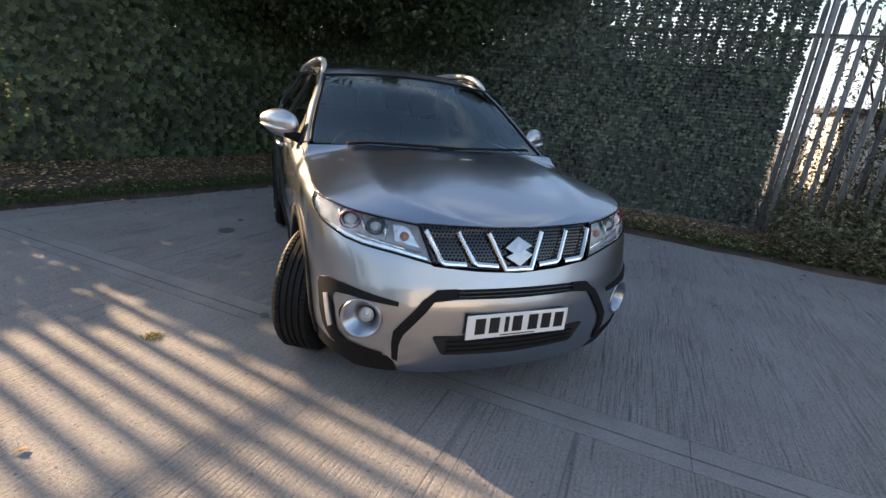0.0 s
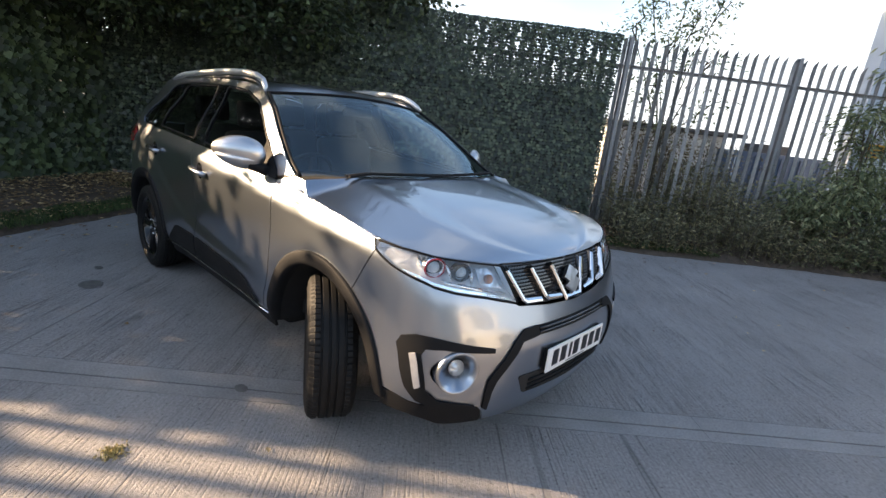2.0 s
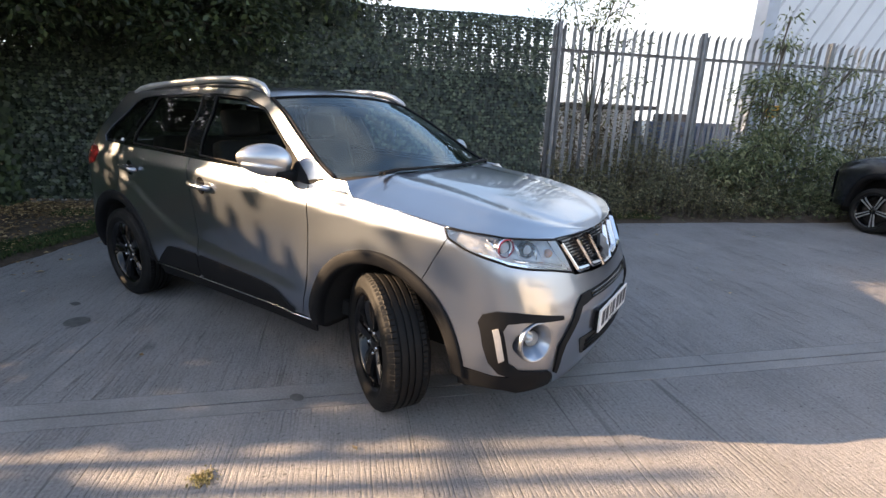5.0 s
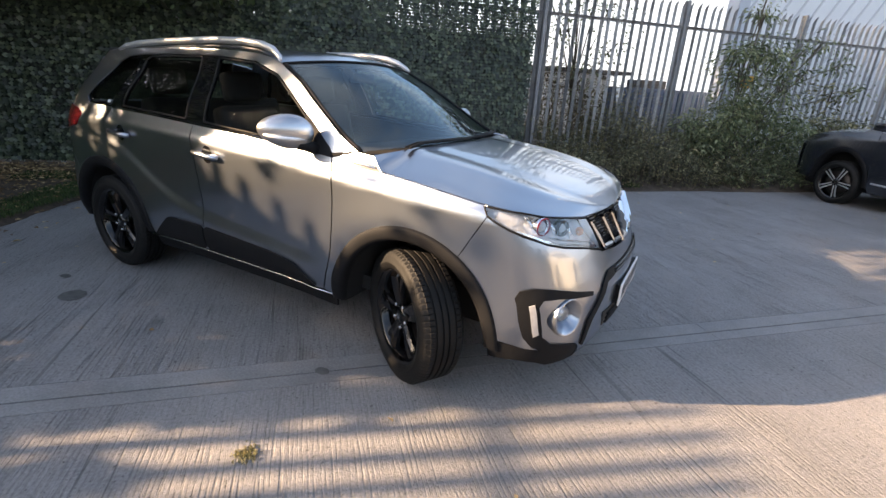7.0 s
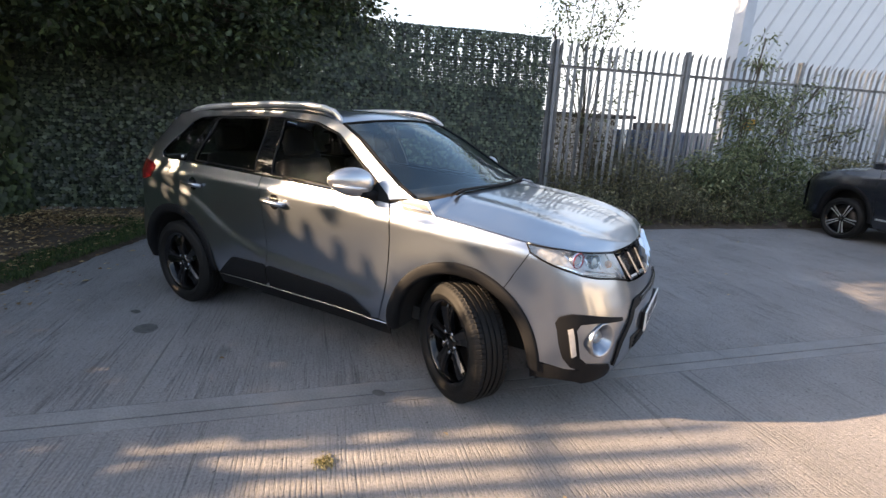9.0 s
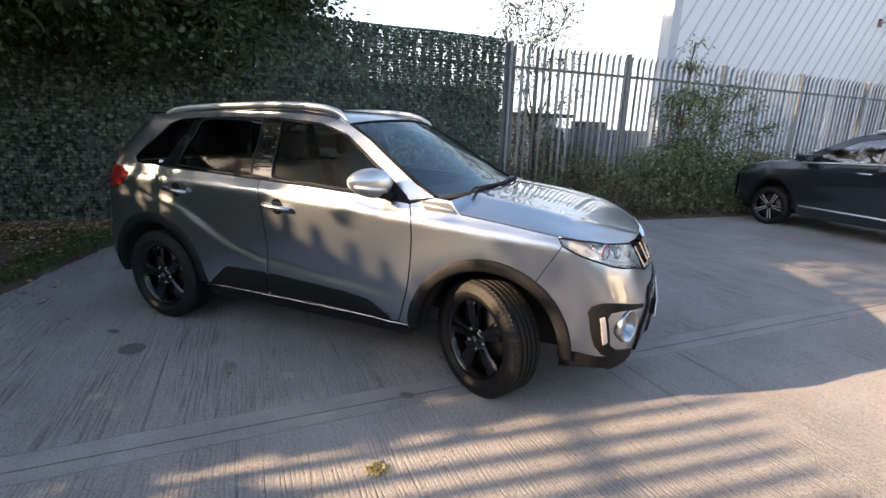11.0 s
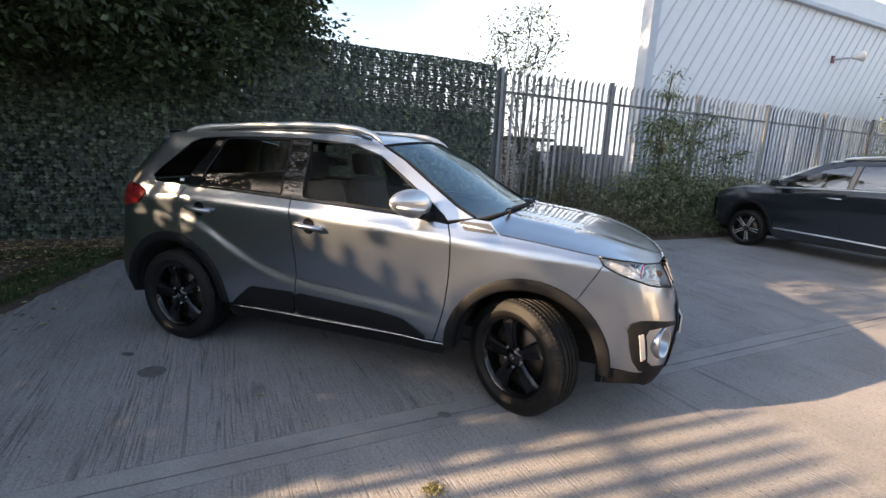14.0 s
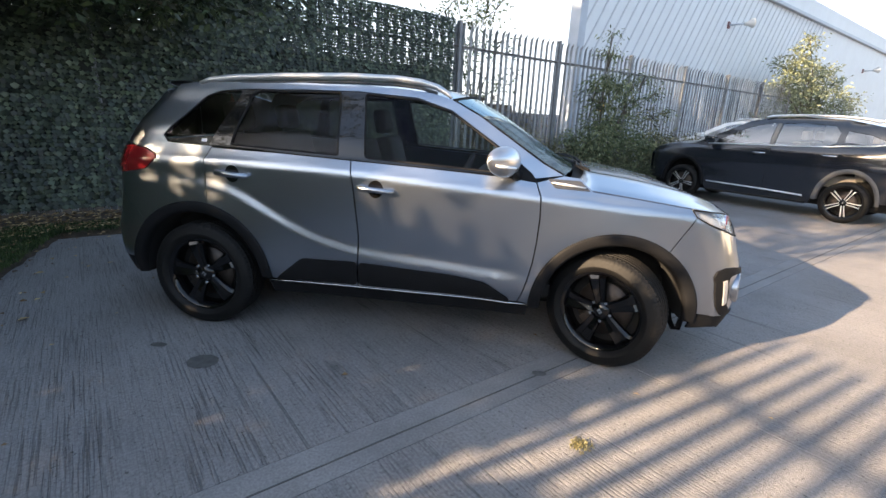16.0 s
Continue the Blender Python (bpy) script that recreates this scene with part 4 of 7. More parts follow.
# spoiler
rows = []
for x, dz in ((-1.36, 0.0), (-1.46, 0.004), (-1.56, 0.0), (-1.575, -0.02), (-1.50, -0.045), (-1.42, -0.05)):
    rows.append([(x - 0.05 * (1 - k * k), k * 0.56, 1.548 + dz + 0.034 * (1 - k * k)) for k in np.linspace(-1, 1, 15)])
part("spoiler", sheet(rows, (0, 0, 1), 0.006), PAINT, car, "roof spoiler")
# tail: rear window, tailgate, bumper
def sternwrap(off=0.0):
    def place(s, z):
        t, sg = abs(s), (1 if s >= 0 else -1)
        e = (1 - 0.9 ** REAR_N) ** (1 / REAR_N)
        if t <= 0.9:
            p, r = t, (1 - t ** REAR_N) ** (1 / REAR_N)
        else:
            r = max(0.0, e - (t - 0.9))
            p = (1 - r ** REAR_N) ** (1 / REAR_N)
        x = REAR_X + (curve(TAIL, z) - REAR_X) * r
        nx, ny = r ** (REAR_N - 1), p ** (REAR_N - 1)
        k = off / max(1e-6, math.hypot(nx, ny))
        return (x - nx * k, sg * (waist(x, z) * p + ny * k), z)
    return place
def rear_k(x, z):
    r = max(0.0, min(1.0, (x - REAR_X) / (curve(TAIL, z) - REAR_X)))
    p = (1 - r ** REAR_N) ** (1 / REAR_N)
    return p if p <= 0.9 else 0.9 + (1 - 0.9 ** REAR_N) ** (1 / REAR_N) - r
out_rear = lambda c: (-1, c.y * 0.6, 0)
kb = rear_k(-1.758, 0.9)
part("tailgate", panel([(-kb + 0.004, 0.76), (kb - 0.004, 0.76), (rear_k(-1.70, 1.16), 1.16), (-rear_k(-1.70, 1.16), 1.16)], sternwrap(), out_rear, 0.05), PAINT, car)
w = part("rear_window", panel([(-0.80, 1.17), (0.80, 1.17), (0.78, 1.50), (-0.78, 1.50)], sternwrap(-0.004), out_rear, 0.05, depth=0.005), PRIVACY, car, "dark rear window")
w.visible_shadow = False
ks_ = [rear_k(x, z) for x, z in ((-1.665, 1.215), (-1.61, 1.285), (-1.555, 1.36), (-1.50, 1.45))]
for sg in (-1, 1):
    part("rear_pillar", panel([(sg * 0.81, 1.165), (sg * 0.79, 1.50), (sg * ks_[3], 1.46), (sg * ks_[2], 1.36), (sg * ks_[1], 1.285), (sg * ks_[0], 1.215), (sg * rear_k(-1.70, 1.165), 1.165)], sternwrap(), out_rear, 0.05), PAINT, car)
    lamp_k = [(-1.742, 0.974), (-1.70, 0.981), (-1.566, 1.009), (-1.493, 1.076), (-1.498, 1.097), (-1.568, 1.127), (-1.67, 1.144)]
    part("tail_lamp", panel([(sg * (rear_k(x, z)), z) for x, z in lamp_k] + [(sg * 0.72, 1.13), (sg * 0.72, 0.985)], sternwrap(0.006), out_rear, 0.03), REDLENS, car, "red tail lamp")
    part("rear_bumper", panel([(0.0, 0.75), (sg * rear_k(-1.752, 0.823), 0.823), (sg * rear_k(-1.664, 0.739), 0.739), (sg * rear_k(-1.60, 0.672), 0.672), (sg * rear_k(-1.655, 0.59), 0.59), (sg * rear_k(-1.702, 0.50), 0.50), (sg * rear_k(-1.726, 0.42), 0.42), (0.0, 0.40)], sternwrap(0.0), out_rear, 0.04), PAINT, car)
    part("rear_valance", panel([(0.0, 0.396), (sg * rear_k(-1.727, 0.416), 0.416), (sg * rear_k(-1.73, 0.36), 0.36), (sg * rear_k(-1.69, 0.325), 0.325), (sg * rear_k(-1.78, 0.30), 0.30), (sg * 0.86, 0.28), (0.0, 0.27)], sternwrap(-0.002), out_rear, 0.04), BLACKTRIM, car)

# front bumper
fogc = (s_of("y", 0.690, 0.507), 0.507)
foghole = [(fogc[0] + 0.084 * math.cos(a), fogc[1] + 0.078 * math.sin(a)) for a in np.linspace(0, 2 * math.pi, 33)[:-1]]
bump = [("y", 0.0, 0.712), ("y", 0.20, 0.722), ("y", 0.395, 0.742), ("y", 0.412, 0.751), ("y", 0.56, 0.787), ("y", 0.68, 0.809), ("y", 0.75, 0.829), ("x", 1.89, 0.856), ("x", 1.80, 0.889), ("x", 1.715, 0.930), ("x", 1.657, 0.83)] + \
       [("x", x, z) for x, z in arc(*FA, 56.1, 5)] + [("x", 1.88, 0.366), ("y", 0.80, 0.352), ("y", 0.577, 0.332), ("y", 0.545, 0.30), ("y", 0.505, 0.232), ("y", 0.25, 0.212), ("y", 0.0, 0.210)]
out_front = lambda c: (1, c.y * 0.8, 0)
bumper = part("front_bumper", panel(full(bump), wrap(), out_front, 0.024, holes=[foghole, [(-s, z) for s, z in foghole]]), PAINT, car, "grey front bumper")
lip = [("x", 1.80, 0.366), ("x", 1.90, 0.360), ("y", 0.80, 0.346), ("y", 0.577, 0.326), ("y", 0.55, 0.296), ("y", 0.52, 0.232), ("y", 0.70, 0.243), ("x", 1.97, 0.268), ("x", 1.90, 0.278), ("x", 1.78, 0.274)]
frame_drl = [("y", 0.545, 0.598), ("y", 0.66, 0.624), ("y", 0.76, 0.648), ("x", 1.938, 0.652), ("x", 1.885, 0.634), ("x", 1.870, 0.600), ("x", 1.894, 0.50), ("x", 1.918, 0.42), ("x", 1.955, 0.365), ("y", 0.76, 0.348), ("y", 0.60, 0.326), ("y", 0.596, 0.342),
             ("y", 0.74, 0.380), ("x", 1.992, 0.420), ("x", 1.988, 0.46), ("x", 1.968, 0.57), ("x", 1.980, 0.600), ("y", 0.74, 0.604), ("y", 0.548, 0.580)]
drl = [("x", 1.928, 0.574), ("x", 1.950, 0.582), ("x", 1.977, 0.440), ("x", 1.957, 0.426)]
brace = [("y", 0.30, 0.656), ("y", 0.385, 0.652), ("y", 0.45, 0.605), ("y", 0.562, 0.46), ("y", 0.566, 0.40), ("y", 0.556, 0.322), ("y", 0.530, 0.306), ("y", 0.535, 0.40), ("y", 0.520, 0.450), ("y", 0.40, 0.602), ("y", 0.30, 0.612)]
lens = [("y", 0.452, 0.902), ("y", 0.405, 0.757), ("y", 0.56, 0.793), ("y", 0.68, 0.815), ("y", 0.75, 0.835), ("x", 1.89, 0.862), ("x", 1.80, 0.895), ("x", 1.715, 0.936), ("x", 1.690, 0.972), ("x", 1.76, 0.966), ("x", 1.84, 0.957), ("y", 0.72, 0.940), ("y", 0.58, 0.920)]
for side in (-1, 1):
    W = lambda off: wrap(off, side)
    part("lower_lip", panel(wrapped(lip), W(0.0), out_front, 0.04), BLACKTRIM, car, "black plastic lower lip")
    fr = part("lamp_surround", panel(wrapped(frame_drl), W(0.008), out_front, 0.03, depth=0.014), BLACKTRIM, bumper, "black surround of the daytime lamp")
    part("daytime_lamp", panel(wrapped(drl), W(0.014), out_front, 0.03, depth=0.008), DRLENS, fr, "white daytime running lamp")
    part("bumper_brace", panel(wrapped(brace), W(0.010), out_front, 0.03, depth=0.016), BLACKTRIM, bumper, "black brace round the plate")
    # fog lamp in its funnel
    fog = thing("fog_lamp", "", "")
    for k in list(fog.keys()):
        del fog[k]
    fog.parent = bumper
    c = Vector(wrap(0, side)(*fogc))
    nrm = Vector((0.86, side * 0.40, 0.05)).normalized()
    tg = Vector((0, 0, 1)).cross(nrm).normalized()
    up = nrm.cross(tg)
    rows = []
    for rr, dep, sh in ((0.092, -0.045, 0), (0.091, 0.000, 0), (0.089, 0.006, 0), (0.085, 0.009, 0), (0.077, 0.003, 0), (0.058, -0.025, 0.006), (0.037, -0.05, 0.014)):
        rows.append([c + nrm * dep + tg * (rr * math.cos(a) + sh) + up * (rr * math.sin(a)) for a in np.linspace(0, 2 * math.pi, 37)])
    part("funnel", sheet(rows, nrm), PAINT, fog)
    base = c - nrm * 0.049 + tg * 0.012
    rows = [[base + nrm * h + tg * (rr * math.cos(a)) + up * (rr * math.sin(a)) for a in np.linspace(0, 2 * math.pi, 29)] for rr, h in ((0.036, 0.0), (0.032, 0.012), (0.024, 0.02), (0.012, 0.024), (0.001, 0.0245))]
    p = part("lens", sheet(rows, nrm), CLEAR, fog)
    rows = [[base + nrm * h + tg * (rr * math.cos(a)) + up * (rr * math.sin(a)) for a in np.linspace(0, 2 * math.pi, 29)] for rr, h in ((0.035, 0.004), (0.026, -0.012), (0.012, -0.018), (0.011, 0.004), (0.001, 0.006))]
    part("reflector", sheet(rows, nrm), LAMPGREY, fog)
    # headlamp
    hl = thing("headlamp", "", "")
    for k in list(hl.keys()):
        del hl[k]
    hl.parent = car
    lp = wrapped(lens)
    p = part("lens", panel(lp, W(0.001), out_front, 0.03, depth=0.0), CLEAR, hl, "clear lamp cover")
    p.visible_shadow = False
    low_s, low_z = zip(*sorted(wrapped([("y", 0.405, 0.757), ("y", 0.56, 0.793), ("y", 0.68, 0.815), ("y", 0.75, 0.835), ("x", 1.89, 0.862), ("x", 1.80, 0.895), ("x", 1.715, 0.936)])))

    def bowl(s, z):
        # the reflector rises backwards from the lamp's lower edge
        return W(-0.006 - 0.056 * min(1.0, max(0.0, (z - float(np.interp(s, low_s, low_z))) / 0.085)) ** 0.8)(s, z)
    part("housing", panel(lp, bowl, out_front, 0.015, depth=0.0), LAMPBOWL, hl, "bright lamp housing")
    ledge = [("y", 0.425, 0.765), ("y", 0.56, 0.797), ("y", 0.68, 0.819), ("y", 0.75, 0.839), ("x", 1.89, 0.866), ("x", 1.84, 0.885)]
    part("lower_ledge", panel(wrapped(ledge + [(k, v, z + h) for (k, v, z), h in zip(ledge[::-1], (0.002, 0.007, 0.010, 0.011, 0.011, 0.009))]), W(-0.010), out_front, 0.02, depth=0.03), LAMPCHROME, hl, "chrome lower ledge")
    rim = dense(lp, 0.03)
    rim += rim[:1]
    part("bezel", sheet([[W(off)(*q) for q in rim] for off in (-0.054, -0.003)], (1, 0, 0)), LAMPGREY, hl, "bright lamp bezel")
    bm = bmesh.new()
    tube(bm, [W(0.0)(*q) for q in dense(lp, 0.03)] + [W(0.0)(*lp[0])], 0.0045, 6)
    part("lamp_seal", bm, BLACKTRIM, hl)
    for nm, y, z, r, mt in (("main_projector", 0.735, 0.898, 0.038, LAMPCHROME), ("dipped_projector", 0.632, 0.880, 0.034, GLOSSBLACK)):
        cc = Vector(W(-0.032)(s_of("y", y, z), z))
        d = Vector((0.93, side * 0.30, 0.0)).normalized()
        t1 = Vector((0, 0, 1)).cross(d).normalized()
        t2 = d.cross(t1)
        ringrow = lambda spec: [[cc + d * h + t1 * (rr * 1.15 * math.cos(a)) + t2 * (rr * math.sin(a)) for a in np.linspace(0, 2 * math.pi, 33)] for rr, h in spec]
        pr = part(nm, sheet(ringrow(((r * 1.05, -0.02), (r * 1.08, 0.012), (r * 0.98, 0.018), (r * 0.80, 0.006), (r * 0.78, -0.01))), d), mt, hl, "red-ringed main beam" if mt is LAMPCHROME else "")
        if mt is LAMPCHROME:
            part("red_ring", sheet(ringrow(((r * 1.06, 0.016), (r * 1.0, 0.0215), (r * 0.90, 0.016))), d), REDRING, pr, "thin red ring")
        part("bowl", sheet(ringrow(((r * 0.80, -0.008), (r * 0.66, 0.008), (r * 0.62, 0.0))), d), GLOSSBLACK, pr)
        part("bulb_lens", sheet(ringrow(((r * 0.66, -0.004), (r * 0.5, 0.012), (r * 0.25, 0.020), (0.0005, 0.022))), d), WHITELENS, pr)
    part("indicator", panel(wrapped([("y", 0.500, 0.895), ("y", 0.560, 0.89), ("y", 0.555, 0.815), ("y", 0.445, 0.790)]), W(-0.035), out_front, 0.02, depth=0.02), LAMPBOWL, hl, "clear indicator with amber bulb")
    cc = Vector(W(-0.028)(s_of("y", 0.515, 0.85), 0.85))
    bm = bmesh.new()
    bmesh.ops.create_uvsphere(bm, u_segments=14, v_segments=10, radius=0.020)
    for q in bm.verts:
        q.co += cc
    part("bulb", bm, AMBER, hl, "amber bulb", smooth=True)
    bm = bmesh.new()
    tube(bm, [W(-0.03)(s_of(k, v, z), z) for k, v, z in (("y", 0.45, 0.785), ("y", 0.57, 0.812), ("y", 0.69, 0.838), ("x", 1.86, 0.868), ("x", 1.78, 0.895))], 0.010, 6)
    part("trim_bar", bm, CHROME, hl)
    for y0, z0, y1, z1 in ((0.585, 0.915, 0.60, 0.82), (0.69, 0.935, 0.675, 0.84), (0.78, 0.945, 0.765, 0.865)):
        bm = bmesh.new()
        tube(bm, [W(-0.04)(s_of("y", y0, z0), z0), W(-0.025)(s_of("y", (y0 + y1) / 2, (z0 + z1) / 2), (z0 + z1) / 2), W(-0.04)(s_of("y", y1, z1), z1)], [0.004, 0.010, 0.006], 6)
        part("lamp_fin", bm, CHROME, hl)

# slots in the bumper
slot = part("upper_slot", panel(full([("y", 0.0, 0.652), ("y", 0.30, 0.652), ("y", 0.30, 0.610), ("y", 0.0, 0.608)]), wrap(0.004), out_front, 0.05), BLACKTRIM, bumper, "black upper slot")
for z in (0.640, 0.624):
    bm = bmesh.new()
    tube(bm, [wrap(0.008)(s, z) for s in np.linspace(-0.30, 0.30, 13)], 0.006, 5)
    part("slat", bm, GLOSSBLACK, slot)
intake = part("lower_intake", panel(rounded(full([("y", 0.0, 0.432), ("y", 0.40, 0.440), ("y", 0.345, 0.340), ("y", 0.0, 0.328)]), 0.02), wrap(0.004), out_front, 0.05), DARK, bumper, "dark lower intake")
for z in (0.41, 0.385, 0.36):
    bm = bmesh.new()
    tube(bm, [wrap(0.008)(s, z) for s in np.linspace(-0.34, 0.34, 13)], 0.006, 5)
    part("slat", bm, BLACKTRIM, intake)

# grille
GR = [("y", 0.0, 0.893), ("y", 0.20, 0.896), ("y", 0.446, 0.902), ("y", 0.400, 0.752), ("y", 0.20, 0.728), ("y", 0.0, 0.718)]
grille = part("grille", panel(full(GR), wrap(-0.022), out_front, 0.04, depth=-0.02), GLOSSBLACK, car, "black honeycomb grille with bright bars")
gp = full(GR)
vs, fs = [], []
for r in range(13):
    for c in range(52):
        s, z = -0.45 + c * 0.0175 + (r % 2) * 0.00875, 0.728 + r * 0.0135
        if within(np.array([s]), np.array([z]), gp)[0]:
            k = len(vs)
            vs += [wrap(-0.021)(s - 0.006, z), wrap(-0.021)(s, z - 0.0045), wrap(-0.021)(s + 0.006, z), wrap(-0.021)(s, z + 0.0045), wrap(-0.012)(s, z)]
            fs += [(k, k + 1, k + 4), (k + 1, k + 2, k + 4), (k + 2, k + 3, k + 4), (k + 3, k, k + 4)]
g = soup("honeycomb", vs, fs, BLACKTRIM, grille)
g["kind"] = "stuff"
def bar(pts, w=0.011):
    """A bright bar of flat, bevelled section."""
    rows = []
    P = [Vector((s, z)) for s, z in pts]
    for i, p in enumerate(P):
        d = (P[min(i + 1, len(P) - 1)] - P[max(0, i - 1)]).normalized()
        n = Vector((-d.y, d.x))
        if 0 < i < len(P) - 1:
            n /= max(0.5, n.dot(Vector((-(P[i] - P[i - 1]).normalized().y, (P[i] - P[i - 1]).normalized().x))))
        rows.append([wrap(o)(p.x + n.x * a * w, p.y + n.y * a * w) for a, o in ((1, -0.02), (1, 0.002), (0.35, 0.009), (-0.35, 0.009), (-1, 0.002), (-1, -0.02))])
    bm = sheet(rows, (1, 0, 0))
    for f in bm.faces:
        f.smooth = False
    part("grille_bar", bm, CHROME, grille, "chrome bar")
for sg in (1, -1):
    for pts in ([(0.425, 0.886), (0.366, 0.765), (0.352, 0.757), (0.255, 0.752)], [(0.281, 0.884), (0.222, 0.764), (0.205, 0.752), (0.105, 0.744)]):
        bar([(sg * a, b) for a, b in pts])
bar([(0.137, 0.882), (0.066, 0.730), (-0.066, 0.730), (-0.137, 0.882)], 0.012)
# maker's mark as a plain faceted diamond
part("badge", panel([(0.0, 0.868), (0.068, 0.822), (0.030, 0.800), (0.068, 0.785), (0.0, 0.745), (-0.068, 0.790), (-0.030, 0.812), (-0.068, 0.828)], wrap(0.010), out_front, 0.02, depth=0.018), BADGE, grille, "plain chrome badge")

# number plate with its writing as bars
pl = thing("number_plate", "", "")
for k in list(pl.keys()):
    del pl[k]
pl.parent = bumper
PX = 2.216
bm = bmesh.new()
box(bm, PX - 0.004, PX + 0.004, -0.26, 0.26, 0.432, 0.546, 0.002)
part("plate", bm, PLATEWHITE, pl, "white number plate")
for y in (-0.195, -0.125, -0.062, -0.008, 0.075, 0.145, 0.215):
    bm = bmesh.new()
    w = 0.011 if y in (-0.062,) else 0.025
    box(bm, PX + 0.0042, PX + 0.0052, -w + y, w + y, 0.455, 0.531)
    part("writing_bar", bm, INK, pl)
bm = bmesh.new()
box(bm, PX + 0.0042, PX + 0.0052, -0.09, 0.09, 0.439, 0.444)
part("writing_bar", bm, INK, pl)
bm = bmesh.new()
box(bm, PX - 0.03, PX - 0.004, -0.25, 0.25, 0.44, 0.54)
part("plate_holder", bm, BLACKTRIM, pl)

# inner shell and underbody, so that nothing shows through the gaps
for side in (-1, 1):
    inner = [(-0.77, 0.36), (0.84, 0.355)] + arc(FA[0], FA[1], 0.49, 178, 57) + [(1.62, 0.98), (1.1, 1.03), (0.85, 1.06), (-0.25, 1.12), (-1.1, 1.15), (-1.5, 1.15), (-1.7, 0.98), (-1.66, 0.76)] + arc(RA[0], RA[1], 0.50, 132, 6)
    part("inner_panel", panel(inner, flank(side, -0.030), (0, side, 0), 0.07, depth=0), DARK, car)
bm = bmesh.new()
box(bm, -1.80, 1.95, -0.45, 0.45, 0.20, 0.42, 0.03)
box(bm, -0.72, 0.82, -0.72, 0.72, 0.22, 0.34, 0.03)
box(bm, 1.05, 1.98, -0.48, 0.48, 0.42, 0.84, 0.05)
box(bm, 1.80, 2.06, -0.62, 0.62, 0.24, 0.70, 0.04)
box(bm, -1.82, -0.9, -0.46, 0.46, 0.42, 0.80, 0.04)
part("underbody", bm, DARK, car)
rows = []
for i in range(7):
    t = i / 6
    rows.append([(1.02 + 0.13 * t + 0.095 * (1 - k * k) , k * (0.735 - 0.02 * t), 1.075 - 0.012 * t + 0.018 * (1 - k * k)) for k in np.linspace(-1, 1, 17)])
part("scuttle", sheet(rows, (0, 0, 1)), BLACKTRIM, car, "black scuttle below the windscreen")
for pts in ([(1.135, -0.60, 1.118), (1.11, -0.45, 1.128), (1.155, -0.1, 1.128), (1.15, 0.10, 1.126)], [(1.15, -0.05, 1.12), (1.16, 0.2, 1.13), (1.10, 0.52, 1.133), (1.06, 0.62, 1.130)]):
    bm = bmesh.new()
    tube(bm, [Vector(p) + Vector((0.02, 0, 0.012)) for p in pts], 0.008, 6)
    w = part("wiper", bm, BLACKTRIM, car, "black wiper")
    bm = bmesh.new()
    tube(bm, [Vector(p) + Vector((-0.01, 0, 0.012)) for p in pts], 0.005, 6)
    part("wiper_blade", bm, RUBBER, w)

# cabin
rows = []
for x, z in ((0.42, 0.70), (0.40, 0.95), (0.46, 1.01), (0.62, 1.045), (0.95, 1.055), (1.05, 1.06)):
    rows.append([(x, k * 0.70, z + 0.02 * (1 - k * k) + (0.035 * math.exp(-((k + 0.52) / 0.25) ** 2) if 0.4 < x < 0.6 and z > 1.0 else 0)) for k in np.linspace(-1, 1, 21)])
part("dashboard", sheet(rows, (0, 0, 1), 0.02), CABIN, car, "dark dashboard")
bm = bmesh.new()
box(bm, -1.5, 1.0, -0.70, 0.70, 0.34, 0.42)
box(bm, -1.55, -1.2, -0.62, 0.62, 0.42, 0.90)
part("cabin_floor", bm, DARK, car)
rows = [[(x, k * 0.60, curve(sorted(ROOF), x) - 0.02 + 0.02 * (1 - k * k)) for k in np.linspace(-1, 1, 9)] for x in np.linspace(0.22, -1.35, 10)]
part("headlining", sheet(rows, (0, 0, -1)), material("headlining_cloth", (0.32, 0.31, 0.30), 0.9, noise=0.05), car, "grey headlining")


def car_seat(x, y, wide):
    s = thing("seat", "", "")
    for k in list(s.keys()):
        del s[k]
    s.parent = car
    bm = bmesh.new()
    box(bm, x - 0.25, x + 0.26, y - wide, y + wide, 0.50, 0.66, 0.06)
    part("seat_base", bm, CABIN, s, smooth=True)
    bm = bmesh.new()
    box(bm, -0.07, 0.07, -wide, wide, 0.0, 0.62, 0.06, Matrix.Translation((x - 0.24, y, 0.62)) @ Matrix.Rotation(radians(-14), 4, "Y"))
    part("backrest", bm, CABIN, s, smooth=True)
    for yy in ([y] if wide < 0.4 else [y - 0.36, y + 0.36]):
        bm = bmesh.new()
        box(bm, -0.05, 0.05, -0.13, 0.13, 0.0, 0.19, 0.04, Matrix.Translation((x - 0.41, yy, 1.245)) @ Matrix.Rotation(radians(-10), 4, "Y"))
        part("headrest", bm, CABIN, s, smooth=True)


car_seat(0.05, -0.37, 0.24)
car_seat(0.05, 0.37, 0.24)
car_seat(-0.78, 0.0, 0.60)
wheel_rim = bmesh.new()
d, c = Vector((-0.9, 0, 0.42)).normalized(), Vector((0.36, -0.37, 0.99))
t1 = Vector((0, 1, 0))
t2 = d.cross(t1)
tube(wheel_rim, [c + t1 * (0.185 * math.cos(a)) + t2 * (0.185 * math.sin(a)) for a in np.linspace(0, 2 * math.pi, 33)], 0.014, 8, False)
for a in (0, math.pi, -math.pi / 2):
    tube(wheel_rim, [c + d * -0.02, c + t1 * (0.18 * math.cos(a)) + t2 * (0.18 * math.sin(a))], 0.016, 6)
tube(wheel_rim, [c + d * 0.01, c - d * 0.05], [0.06, 0.05], 12)
